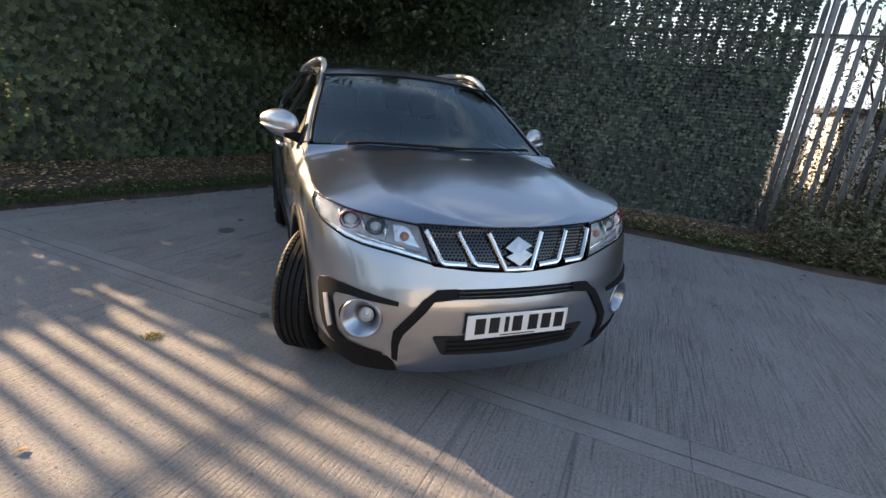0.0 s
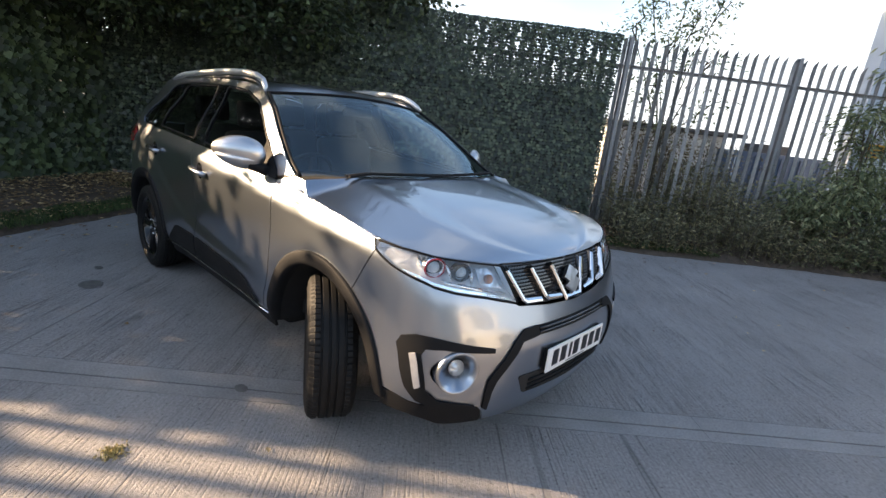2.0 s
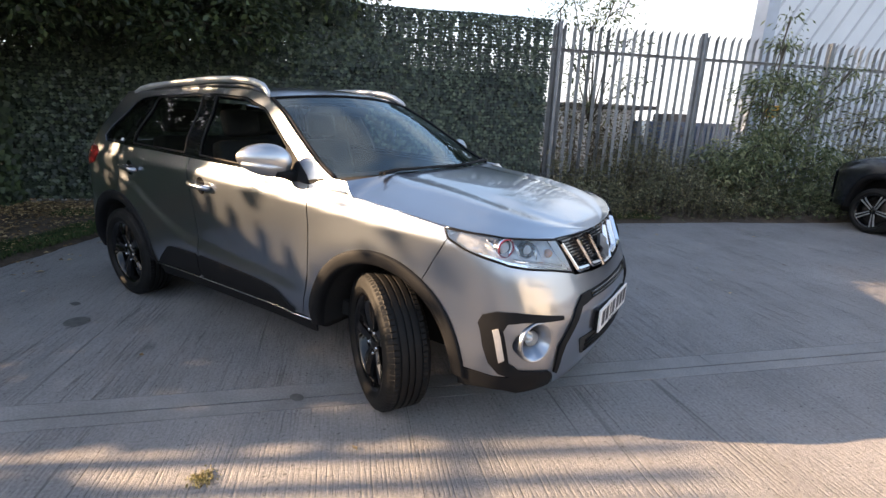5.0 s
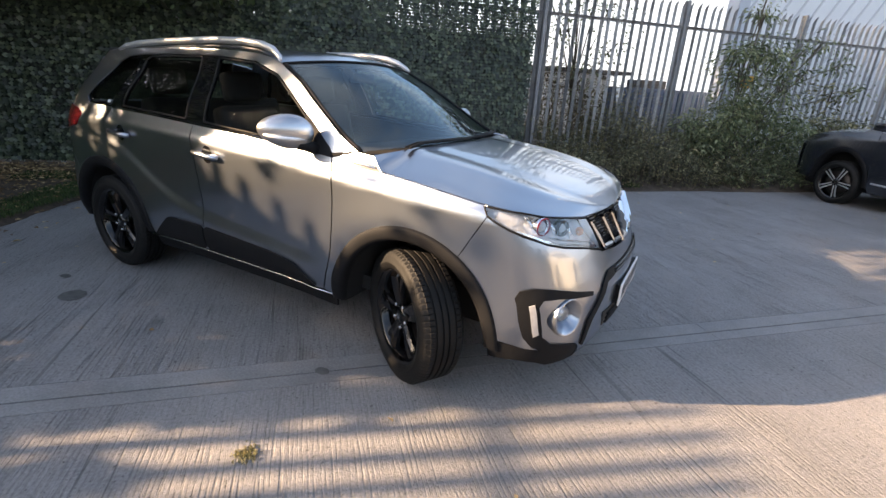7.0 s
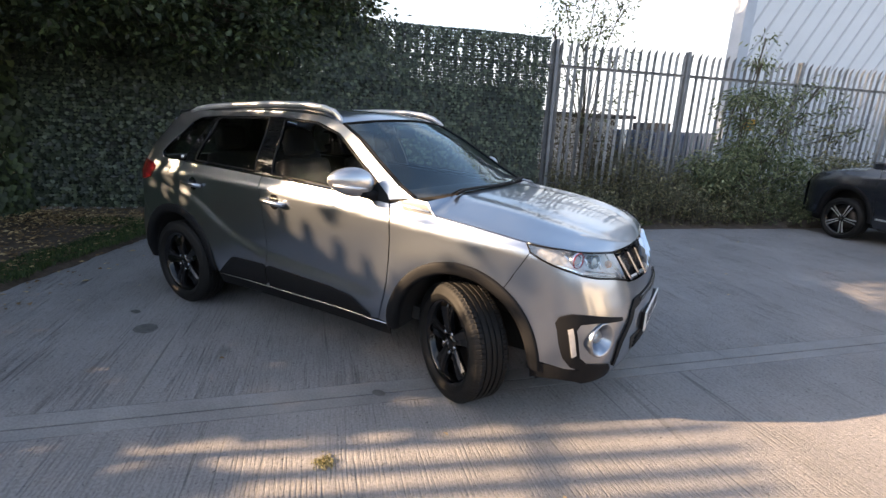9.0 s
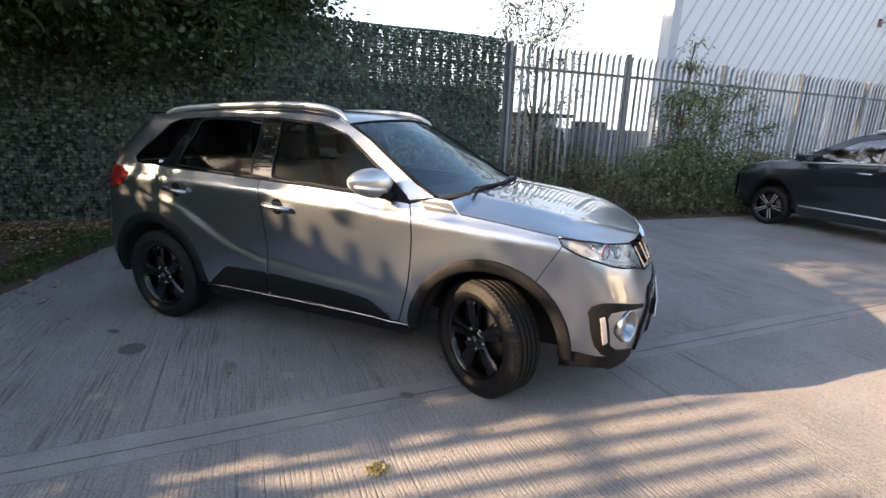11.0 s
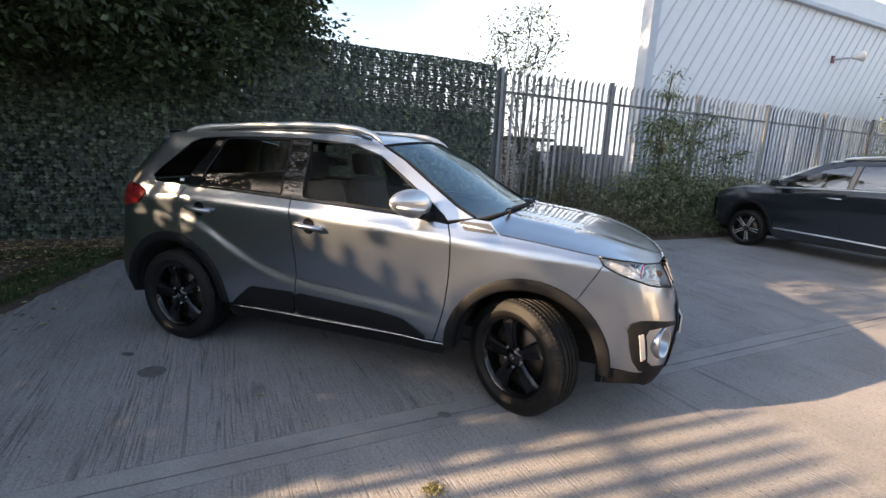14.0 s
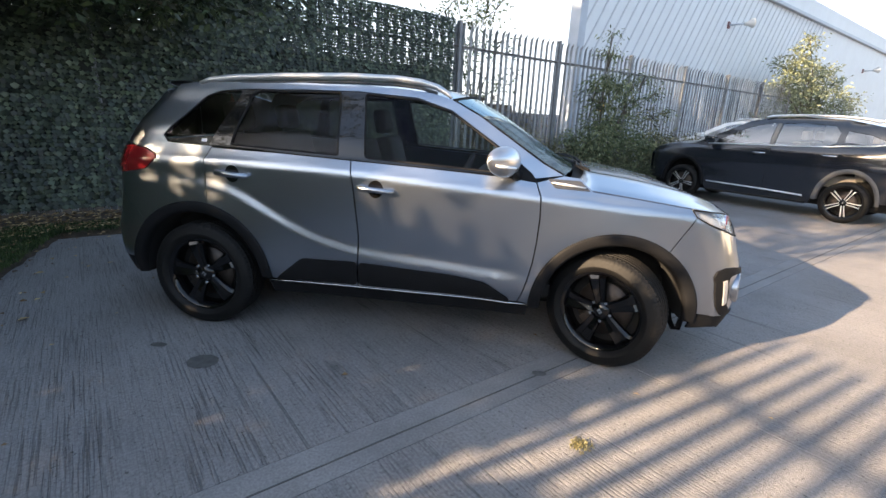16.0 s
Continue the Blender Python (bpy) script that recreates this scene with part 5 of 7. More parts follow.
part("steering_wheel", wheel_rim, CABIN, car, "dark steering wheel")
bm = bmesh.new()
box(bm, -0.01, 0.02, -0.11, 0.11, -0.03, 0.03, 0.01, Matrix.Translation((0.36, 0.0, 1.44)))
part("rear_view_mirror", bm, CABIN, car)


# wheels: local y points outwards
def wheel_parts(owner, tread=False, rim_mat=None, bright=False, R=0.334):
    """Tyre with grooves and blocks, five-spoke rim, disc and nuts, built round the y axis at the origin."""
    k = R / 0.334
    prof = [(0.214, -0.088), (0.225, -0.104), (0.255, -0.110), (0.300, -0.107), (0.322, -0.097), (0.3305, -0.082)]
    for a, b in ((-0.080, -0.056), (-0.046, -0.020), (-0.010, 0.010), (0.020, 0.046), (0.056, 0.080)):
        prof += [(0.3345, a + 0.001), (0.3345, b - 0.001), (0.3345 - 0.008, b + 0.0012)]
        prof += [(0.3345 - 0.008, b + 0.0088)] if b < 0.07 else []
    prof = prof[:-1] + [(0.3305, 0.082), (0.322, 0.097), (0.300, 0.107), (0.262, 0.110), (0.258, 0.1125), (0.252, 0.110), (0.225, 0.104), (0.214, 0.088)]
    inner, wall = (0.250, 0.306) if bright else (0.236, 0.304)      # wide rims leave thin tyre walls
    prof = [(float(np.interp(r, [0.214, 0.30], [inner, wall])) if r < 0.30 else r, y) for r, y in prof]
    bm = bmesh.new()
    rings = lathe(bm, [(r * k, y) for r, y in prof], 480 if tread else 120)
    for (r, y), ring in zip(prof, rings):
        if r > 0.315 and r < 0.3349 and abs(y) > 0.056:
            for i, v in enumerate(ring):
                if tread and i % 6 == 0:
                    s = 1 - 0.005 / 0.33
                    v.co.x *= s
                    v.co.z *= s
    for f in bm.faces:
        c = f.calc_center_median()
        if math.hypot(c.x, c.z) > 0.325 * k:
            f.smooth = False
    bmesh.ops.recalc_face_normals(bm, faces=bm.faces)
    part("tyre", bm, RUBBER, owner, "black road tyre")
    rm = rim_mat or RIMBLACK
    k *= 1.165 if bright else 1.10
    bm = bmesh.new()
    lathe(bm, [(r * k, y) for r, y in ((0.212, -0.09), (0.195, -0.08), (0.188, 0.0), (0.195, 0.075), (0.208, 0.088), (0.219, 0.092), (0.222, 0.092), (0.222, 0.086))], 60)
    bmesh.ops.recalc_face_normals(bm, faces=bm.faces)
    part("rim", bm, rm, owner, "gloss black alloy rim" if not bright else "two-tone alloy rim")
    for i in range(5):
        rot = Matrix.Rotation(2 * math.pi * i / 5 + 0.3, 4, "Y")
        bm = bmesh.new()
        secs = [(0.03, 0.030, 0.066, 0.03), (0.075, 0.033, 0.072, 0.03), (0.13, 0.038, 0.078, 0.026), (0.175, 0.046, 0.080, 0.022), (0.203, 0.058, 0.076, 0.02)]
        if not bright:
            secs = [(0.03, 0.026, 0.070, 0.03), (0.06, 0.030, 0.078, 0.034), (0.12, 0.040, 0.088, 0.034), (0.178, 0.051, 0.090, 0.030), (0.198, 0.060, 0.080, 0.026), (0.212, 0.070, 0.072, 0.02)]
        prev = None
        for r, hw, y, th in secs:
            r, hw = r * k * (1.03 if bright else 1.0), hw * k * (0.62 if bright else 1.0)
            if bright:
                sec = ((r, y - th, -hw), (r, y - 0.008, -hw), (r, y, -hw * 0.62), (r, y - 0.006, 0), (r, y, hw * 0.62), (r, y - 0.008, hw), (r, y - th, hw))
            else:       # two flat facets with a step between them
                sec = ((r, y - th, -hw), (r, y - 0.014, -hw * 0.92), (r, y - 0.001, -hw * 0.62), (r, y - 0.010, hw * 0.16), (r, y - 0.016, hw * 0.22), (r, y - 0.012, hw * 0.86), (r, y - th, hw))
            ring = [bm.verts.new(rot @ Vector(p)) for p in sec]
            if prev:
                for a in range(7):
                    bm.faces.new((prev[a], prev[(a + 1) % 7], ring[(a + 1) % 7], ring[a]))
            prev = ring
        bmesh.ops.recalc_face_normals(bm, faces=bm.faces)
        part("spoke", bm, rm, owner)
        for sgn in (-1, 1) if bright else ():      # machined edges on the dark spokes
            bm = bmesh.new()
            prev = None
            for r, hw, y, th in secs:
                r, mid, hh = r * k * 1.03, sgn * hw * k * 0.46, hw * k * 0.17
                ring = [bm.verts.new(rot @ Vector(q)) for q in ((r, y - 0.01, mid - hh), (r, y + 0.004, mid - hh), (r, y + 0.004, mid + hh), (r, y - 0.01, mid + hh))]
                if prev:
                    for a in range(4):
                        bm.faces.new((prev[a], prev[(a + 1) % 4], ring[(a + 1) % 4], ring[a]))
                prev = ring
            bmesh.ops.recalc_face_normals(bm, faces=bm.faces)
            part("spoke_edge", bm, MACHINED, owner, "bright machined spoke edge")
        bm = bmesh.new()
        tube(bm, [rot @ Vector((0.042 * k, 0.060, 0.036 * k)), rot @ Vector((0.042 * k, 0.078, 0.036 * k))], [0.010, 0.009], 6)
        part("wheel_nut", bm, SATIN if not bright else rm, owner)
    bm = bmesh.new()
    lathe(bm, [(r * k, y) for r, y in ((0.055, 0.03), (0.052, 0.066), (0.034, 0.074), (0.030, 0.078), (0.0005, 0.080))], 30)
    bmesh.ops.recalc_face_normals(bm, faces=bm.faces)
    part("hub_cap", bm, rm, owner)
    bm = bmesh.new()
    box(bm, -0.011, 0.011, 0.079, 0.082, -0.014, -0.002)
    box(bm, -0.011, 0.011, 0.079, 0.082, 0.002, 0.014)
    part("cap_mark", bm, SATIN, owner)
    bm = bmesh.new()
    lathe(bm, [(r * k, y) for r, y in ((0.05, 0.012), (0.145, 0.012), (0.148, 0.004), (0.145, -0.012), (0.05, -0.012))], 40)
    box(bm, 0.085, 0.155, -0.03, 0.04, -0.05, 0.05, 0.01)
    part("brake_disc", bm, DISC, owner)
    # added dark disc stands in for the shade behind the spokes
    bm = bmesh.new()
    lathe(bm, [(0.0005, -0.02), (0.19 * k, -0.02)], 40)
    part("inner_shade", bm, DARK, owner)


STEER = -30.0
for name_, hx, side, turn in (("front_wheel", 1.352, -1, STEER), ("front_wheel", 1.352, 1, STEER), ("rear_wheel", -1.25, -1, 0), ("rear_wheel", -1.25, 1, 0)):
    w = thing(name_, "", "")
    for k in list(w.keys()):
        del w[k]
    w.parent = car
    flip = 180 if side < 0 else 0
    w.matrix_basis = pose(hx, side * (0.722 if turn else 0.705), 0.334, 0, 0, turn) @ pose(0, side * 0.065, 0, 0, 0, flip) @ pose(0, 0, 0, 0, 48.8 if side < 0 else 20, 0)
    wheel_parts(w, side < 0, R=0.342)

# ---- plastic ivy screening hung on the back fence ----
def screen_leaves(u0, u1, z0, z1, dv, du, layers, keep, size, jit=0.16):
    """Rows of small hanging leaves; returns vertices and faces in the fence's own plane (along, out, up)."""
    V, F, base = [], [], 0
    for L in range(layers):
        us_, zs_ = np.arange(u0, u1, du), np.arange(z0, z1, dv)
        U, Z = np.meshgrid(us_ + (du / 2 if L % 2 else 0), zs_)
        U = U + (0.15 * (np.arange(len(zs_)) % 2) * du)[:, None] + rng.normal(0, 0.005, U.shape)
        Z = Z + rng.normal(0, 0.003, Z.shape) + 0.005 * np.sin(U * 3 + 2 * Z)
        U, Z = U.ravel(), Z.ravel()
        k = keep(U, Z, L)
        U, Z = U[k], Z[k]
        n = len(U)
        out = -(0.055 + 0.025 * L + rng.normal(0, 0.008, n) + 0.012 * np.sin(U * 3.1 + 1.3 * Z))
        c = np.stack([U, out, Z], 1)
        nn = np.stack([rng.normal(0, jit, n), -np.ones(n), 0.55 + rng.normal(0, 0.8 * jit, n)], 1)
        nn /= np.linalg.norm(nn, axis=1, keepdims=True)
        tip = np.stack([rng.normal(0, 0.75 * jit, n), -0.35 + rng.normal(0, 0.15, n), -np.ones(n)], 1)
        sz = size * rng.uniform(0.8, 1.2, n)
        v, f = leaf_soup(c, nn, tip, sz * 1.05, sz * 1.15, 0.12)
        V.append(v), F.append(f + base)
        base += len(v)
    return np.concatenate(V), np.concatenate(F)


def holes_top(U, Z, L):
    # worn slits stand open between some of the pales, each of its own height
    g = (U - 0.035) / 0.1615
    k = np.floor(g)
    h = [np.modf(np.abs(np.sin(k * a) * 437.5))[0] for a in (12.98, 78.23, 39.43)]
    slit = (np.abs(g - k - 0.5) < 0.26) & (h[0] < np.interp(U, [4.2, 5.0, 5.4], [0.05, 0.35, 0.85])) & (Z > 2.36 + 0.3 * h[1]) & (Z < 3.02 - 0.25 * h[2])
    return rng.random(U.shape) < np.where(slit, 0.58, 0.985)


screen_low = thing("ivy_screen", "dark green plastic ivy screening tied to the palisade fence", "hedge screen", m=YARD)
for a, b in ((-0.0, 2.7), (2.72, 5.4), (5.42, 8.0)):
    v, f = screen_leaves(a, b, 0.14, 2.22, 0.049, 0.051, 2, lambda U, Z, L: rng.random(U.shape) < 0.93, 0.063, 0.24)
    leaf_mesh("screen_roll", v, f, SCREENLEAF, screen_low)
# solid dark sheet added so that the gaps between leaves look dark
bm = bmesh.new()
box(bm, 0.0, 7.98, -0.050, -0.046, 0.12, 2.20)
part("backing_net", bm, BACKING, screen_low, "solid dark sheet added behind the leaves")
screen_top = thing("ivy_screen", "sparser plastic ivy strip along the top of the fence", "hedge screen", m=YARD)
for a, b in ((0.0, 2.7), (2.71, 5.4), (5.41, 8.0)):
    v, f = screen_leaves(a, b, 2.20, 3.08, 0.043, 0.041, 2, holes_top, 0.058, 0.24)
    leaf_mesh("screen_roll", v, f, SCREENLEAF, screen_top)

# ivy over the left fence: thick near the corner and low down, thinning out towards the sun


def ivy_keep(U, Z, L):
    p = np.array([noise.noise((u * 1.1, z * 1.1, 2.0 + L)) + 0.6 * noise.noise((u * 3.5, z * 3.5, 9.0)) for u, z in zip(U, Z)])
    # past the corner the growth drops lower and thins out, shaped to throw sun and shade on car and ground
    top = np.interp(U, [0, 1.55, 3.15, 3.88, 4.16, 4.35, 4.86, 5.0, 5.57, 5.66, 6.0, 6.7, 8.2, 9.2], [3.3, 3.2, 3.17, 3.15, 2.75, 2.60, 2.62, 2.62, 2.72, 1.86, 1.82, 1.9, 1.85, 1.7])
    lim = 1.05 - 0.50 * np.clip((Z - 1.65) / 1.1, 0, 1) - 2.0 * np.clip((Z - top) / 0.35 + 0.35, 0, 1) - 0.10 * (U > 5.65) + 0.35 * (U < 2.3) + 0.5 * ((U > 4.95) & (U < 5.6))
    lim += 0.35 * ((U < 4.9) & (Z < 2.2))
    lim -= 0.30 * ((U > 3.05) & (U < 4.07) & (Z > 2.35) & (Z < 2.68))
    lim += 0.8 * ((U > 3.15) & (U < 3.8) & (Z > 2.46) & (Z < 2.95))
    lim -= 0.85 * ((U > 5.2) & (U < 5.75) & (Z > 1.60) & (Z < 2.30))
    for u, z in ((3.55, 2.28), (3.62, 2.45), (3.44, 2.37), (3.78, 2.34), (3.90, 2.62), (4.0, 2.71), (4.08, 2.58), (4.17, 2.70), (3.96, 2.49), (4.22, 2.52)):     # small gaps that let the sun through in spots
        lim -= 3 * (np.hypot(U - u, Z - z) < 0.105)
    # loose sprigs above the dense growth, added to break up the pales' shadows
    sprig = np.array([noise.noise((u * 5 - z * 3, u * 1.6 + z * 2.6, 4.0)) for u, z in zip(U, Z)])
    loose = (U > 4.15) & (U < 5.62) & (Z > 2.45) & (Z < 3.12) & (sprig > 0.24) & (rng.random(U.shape) < 0.30)
    return (p < lim - 0.25) | loose


ivy = thing("ivy", "dense dark ivy growing over the palisade fence", "ivy", m=LEFT)
# dark leaves near the corner; further stretches take the painted backlit tone
for a, b, m_ in ((0.1, 3.0, TREELEAF), (3.0, 6.1, BACKLITLEAF), (6.1, 9.6, BACKLITLEAF)):
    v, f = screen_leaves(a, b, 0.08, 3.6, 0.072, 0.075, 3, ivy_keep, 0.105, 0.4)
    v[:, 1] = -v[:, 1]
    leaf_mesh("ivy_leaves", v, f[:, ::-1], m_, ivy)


# ---- trees and shrubs ----
def woody(name, label, category, base, limbs, leaf, mat, size, droop=0.3):
    """A tapered trunk with limbs and a crown of leaf clumps at the limb ends. limbs: rows of (end point, spread radius, leaves)."""
    t = thing(name, label, category)
    t.matrix_basis = Matrix.Translation(base)
    b = Vector(base)
    bm = bmesh.new()
    fork = Vector((0, 0, limbs[0]))
    tube(bm, [(0, 0, -0.1), Vector((0.03, 0.02, limbs[0] * 0.5)), fork], [limbs[1], limbs[1] * 0.85, limbs[1] * 0.7], 9)
    C, N, T = [], [], []
    for end, rad, count in limbs[2]:
        e = Vector(end) - b
        mid = fork.lerp(e, 0.5) + Vector((random.uniform(-0.2, 0.2), random.uniform(-0.2, 0.2), random.uniform(0.1, 0.4)))
        tube(bm, [fork * 0.9, fork.lerp(mid, 0.6), mid, e], [limbs[1] * 0.5, limbs[1] * 0.33, limbs[1] * 0.22, 0.012], 6)
        clumps = max(6, int(count / 55))
        for _ in range(clumps):
            d = Vector(unit(1)[0]) * rad * random.random() ** 0.45
            d.z *= 0.75
            cc = e + d
            if random.random() < 0.6:
                tube(bm, [mid.lerp(e, random.uniform(0.5, 1)), cc.lerp(e, 0.4) + Vector((0, 0, 0.05)), cc], [0.014, 0.009, 0.003], 4, False)
            k = int(count / clumps * random.uniform(0.6, 1.4))
            pts = rng.normal(0, 1, (k, 3)) * np.array([0.26, 0.26, 0.15]) * (0.5 + 0.4 * rad) + np.array(cc)
            C.append(pts)
            nn = unit(k) * 0.8 + np.array([0, 0, 0.8])
            N.append(nn / np.linalg.norm(nn, axis=1, keepdims=True))
            dd = pts - np.array(cc)
            T.append(dd / (np.linalg.norm(dd, axis=1, keepdims=True) + 1e-6) + unit(k) * 0.5 + np.array([0, 0, -droop]))
    part("trunk", bm, BARK, t, "grey-brown trunk and limbs")
    C, N, T = np.concatenate(C), np.concatenate(N), np.concatenate(T)
    sz = leaf * rng.uniform(0.7, 1.3, len(C))
    v, f = leaf_soup(C, N, T, sz, sz * size, 0.18)
    leaf_mesh("crown", v, f, mat, t, "crown of leaves")
    return t


Y = lambda u, v, z: tuple(yard(u, v, z))
# corner tree that hangs over the screen
woody("tree", "broad dark green tree leaning over the fence corner", "tree", Y(0.9, -1.2, 0), (2.3, 0.17, [
    (Y(0.8, 2.0, 3.9), 1.1, 1500), (Y(2.2, 2.0, 4.2), 1.1, 1500), (Y(0.5, 3.2, 4.3), 1.1, 1200), (Y(3.2, 1.5, 4.7), 1.0, 1200), (Y(1.6, 3.0, 5.2), 1.2, 1200), (Y(1.0, 1.2, 2.8), 0.8, 1300), (Y(2.0, 1.4, 2.95), 0.8, 1300), (Y(3.0, 1.0, 2.95), 0.7, 1000), (Y(0.2, 2.2, 3.2), 0.9, 1300), (Y(-0.2, 1.4, 2.8), 0.8, 1000), (Y(0.4, 4.0, 3.7), 0.9, 330), (Y(1.2, 0.7, 2.95), 0.75, 900), (Y(2.3, 0.8, 2.95), 0.75, 1000), (Y(0.4, 1.2, 3.3), 0.9, 1100), (Y(2.9, 0.2, 3.6), 0.9, 1300), (Y(4.0, -0.4, 3.9), 0.9, 1300),
    (Y(4.6, -0.5, 4.6), 0.7, 900), (Y(4.4, 0.0, 3.3), 0.7, 1000), (Y(3.4, 0.5, 2.9), 0.6, 700), (Y(3.5, 0.9, 2.45), 0.45, 330), (Y(2.6, 1.0, 2.5), 0.5, 420), (Y(1.6, 1.1, 2.6), 0.5, 420), (Y(1.4, 0.0, 4.2), 1.2, 2400), (Y(3.0, -0.6, 5.0), 1.2, 1600), (Y(0.2, -0.4, 5.0), 1.3, 1600), (Y(1.8, 0.6, 5.6), 1.3, 1500), (Y(3.4, -0.9, 3.4), 0.8, 900), (Y(0.0, 0.6, 2.7), 0.7, 700), (Y(-0.7, -0.7, 3.1), 0.9, 1300), (Y(0.5, -0.7, 2.8), 0.8, 1300), (Y(1.6, -0.6, 3.0), 0.7, 900)]), 0.10, TREELEAF, 0.55)
woody("tree", "dense dark tree close behind the screened fence", "tree", Y(2.2, -2.4, 0), (2.0, 0.16, [
    (Y(1.0, -1.2, 3.2), 1.1, 2600), (Y(2.4, -1.2, 3.2), 1.1, 2600), (Y(3.7, -1.3, 3.2), 1.0, 2600), (Y(4.6, -1.3, 3.0), 0.8, 1700), (Y(4.5, -1.3, 4.0), 0.7, 1300), (Y(4.9, -1.2, 2.6), 0.7, 1200), (Y(3.0, -1.4, 4.0), 1.1, 2600), (Y(1.6, -1.4, 4.0), 1.1, 2600), (Y(0.2, -1.4, 4.6), 1.3, 1800), (Y(1.8, -1.6, 4.8), 1.3, 1900), (Y(3.3, -1.6, 4.7), 1.2, 1600),
    (Y(-0.6, -1.4, 3.4), 1.1, 1500), (Y(2.4, -1.5, 2.2), 1.0, 1300), (Y(0.6, -1.3, 2.2), 1.0, 1300), (Y(4.2, -1.5, 2.2), 0.9, 1100), (Y(4.3, -1.6, 5.6), 1.0, 1000), (Y(1.0, -1.6, 6.2), 1.4, 1500)]), 0.125, TREELEAF, 0.6)
# trees behind the left fence, the sun shining through them, its glow also put into the leaf colour
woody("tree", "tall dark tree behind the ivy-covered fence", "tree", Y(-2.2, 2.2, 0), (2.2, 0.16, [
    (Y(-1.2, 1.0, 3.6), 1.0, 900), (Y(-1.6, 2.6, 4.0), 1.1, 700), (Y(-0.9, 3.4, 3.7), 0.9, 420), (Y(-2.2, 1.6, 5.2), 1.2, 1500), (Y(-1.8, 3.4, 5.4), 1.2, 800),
    (Y(-2.6, 2.6, 6.6), 1.3, 1400), (Y(-2.4, 1.8, 8.0), 1.5, 1500), (Y(-2.0, 3.2, 8.6), 1.5, 1500), (Y(-2.8, 2.4, 10.0), 1.5, 1300), (Y(-0.5, 0.6, 3.2), 0.8, 900), (Y(-3.2, 3.6, 6.2), 1.2, 1200)]), 0.10, BACKLITLEAF, 0.55)
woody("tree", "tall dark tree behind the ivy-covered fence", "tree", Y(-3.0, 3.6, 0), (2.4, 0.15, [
    (Y(-2.0, 4.2, 4.3), 1.0, 420), (Y(-2.6, 4.9, 5.2), 1.0, 420), (Y(-3.0, 4.0, 6.4), 1.2, 900), (Y(-3.8, 4.6, 6.6), 1.1, 800), (Y(-1.6, 3.4, 3.3), 0.8, 500), (Y(-2.2, 3.6, 3.4), 0.8, 200), (Y(-3.0, 4.4, 7.8), 1.4, 1400), (Y(-2.6, 5.4, 8.8), 1.4, 1300), (Y(-3.2, 4.6, 10.0), 1.5, 1200), (Y(-3.0, 6.2, 9.6), 1.3, 1000)]), 0.10, BACKLITLEAF, 0.55)
# tall dark trees in the second row, which close the corner; mostly unseen, added to block sun and sky
for u_, v_, h_ in ((-4.5, -3.0, 0.0), (-5.5, 0.8, 0.4), (-0.5, -5.0, 0.2), (-9.5, -0.6, 0.3), (-13.0, -1.2, 0.6)):
    woody("tree", "tall dense dark tree added in the second row behind the corner to block light", "tree", Y(u_, v_, 0), (2.4, 0.2, [
        (Y(u_ + 0.8, v_ + 0.6, 2.4), 1.5, 1300), (Y(u_ - 0.9, v_ - 0.5, 2.6), 1.5, 1200), (Y(u_ + 0.6, v_ - 1.2, 3.9 + h_), 1.6, 1500), (Y(u_ - 0.6, v_ + 1.2, 4.1 + h_), 1.6, 1500), (Y(u_ + 1.4, v_ + 0.6, 4.6 + h_), 1.5, 1500),
        (Y(u_ - 0.3, v_, 6.0 + h_), 1.7, 1600), (Y(u_ + 0.6, v_ + 0.9, 7.4 + h_), 1.5, 1300), (Y(u_ - 0.5, v_ - 0.9, 7.6 + h_), 1.5, 1200), (Y(u_, v_, 1.2), 1.6, 1200), (Y(u_ + 0.4, v_ + 0.8, 9.4), 1.7, 1300), (Y(u_ - 0.4, v_ - 0.8, 9.8), 1.7, 1300), (Y(u_ + 0.3, v_ - 0.2, 11.6), 1.7, 1300), (Y(u_, v_ + 1.0, 13.0), 1.4, 900)]), 0.21, TREELEAF, 0.6)
# unseen bushes added along the open side of the yard, behind the walk, to darken the car's reflections
for i in range(17):
    u_, v_ = -20.0 + 2.8 * i, 18.5 + 1.2 * math.sin(i * 2.1)
    woody("bush", "unseen low dark bush added along the open side for the car's reflections", "bush", Y(u_, v_, 0), (0.6, 0.08, [
        (Y(u_ + 1.0, v_, 1.2), 1.0, 800), (Y(u_ - 1.1, v_ + 0.4, 1.3), 1.0, 800), (Y(u_, v_ + 0.3, 2.4 + 0.5 * math.sin(i * 1.7)), 1.1, 700)]), 0.26, TREELEAF, 0.6)
# slender self-sown tree behind the palisade
woody("sapling", "slender sapling with sparse leaves behind the palisade", "sapling", Y(9.4, -0.9, 0), (1.6, 0.035, [
    (Y(9.2, -0.9, 3.2), 0.5, 250), (Y(9.6, -0.8, 3.7), 0.5, 250), (Y(9.0, -0.7, 2.5), 0.5, 250), (Y(9.9, -0.8, 3.0), 0.5, 237), (Y(9.4, -0.9, 4.3), 0.5, 198), (Y(8.8, -1.0, 3.9), 0.45, 198), (Y(8.5, -0.9, 3.4), 0.45, 171), (Y(10.1, -0.9, 2.2), 0.45, 145), (Y(10.0, -0.9, 4.0), 0.4, 85), (Y(9.2, -0.8, 1.7), 0.5, 158)]), 0.085, BUSHLEAF, 0.42)
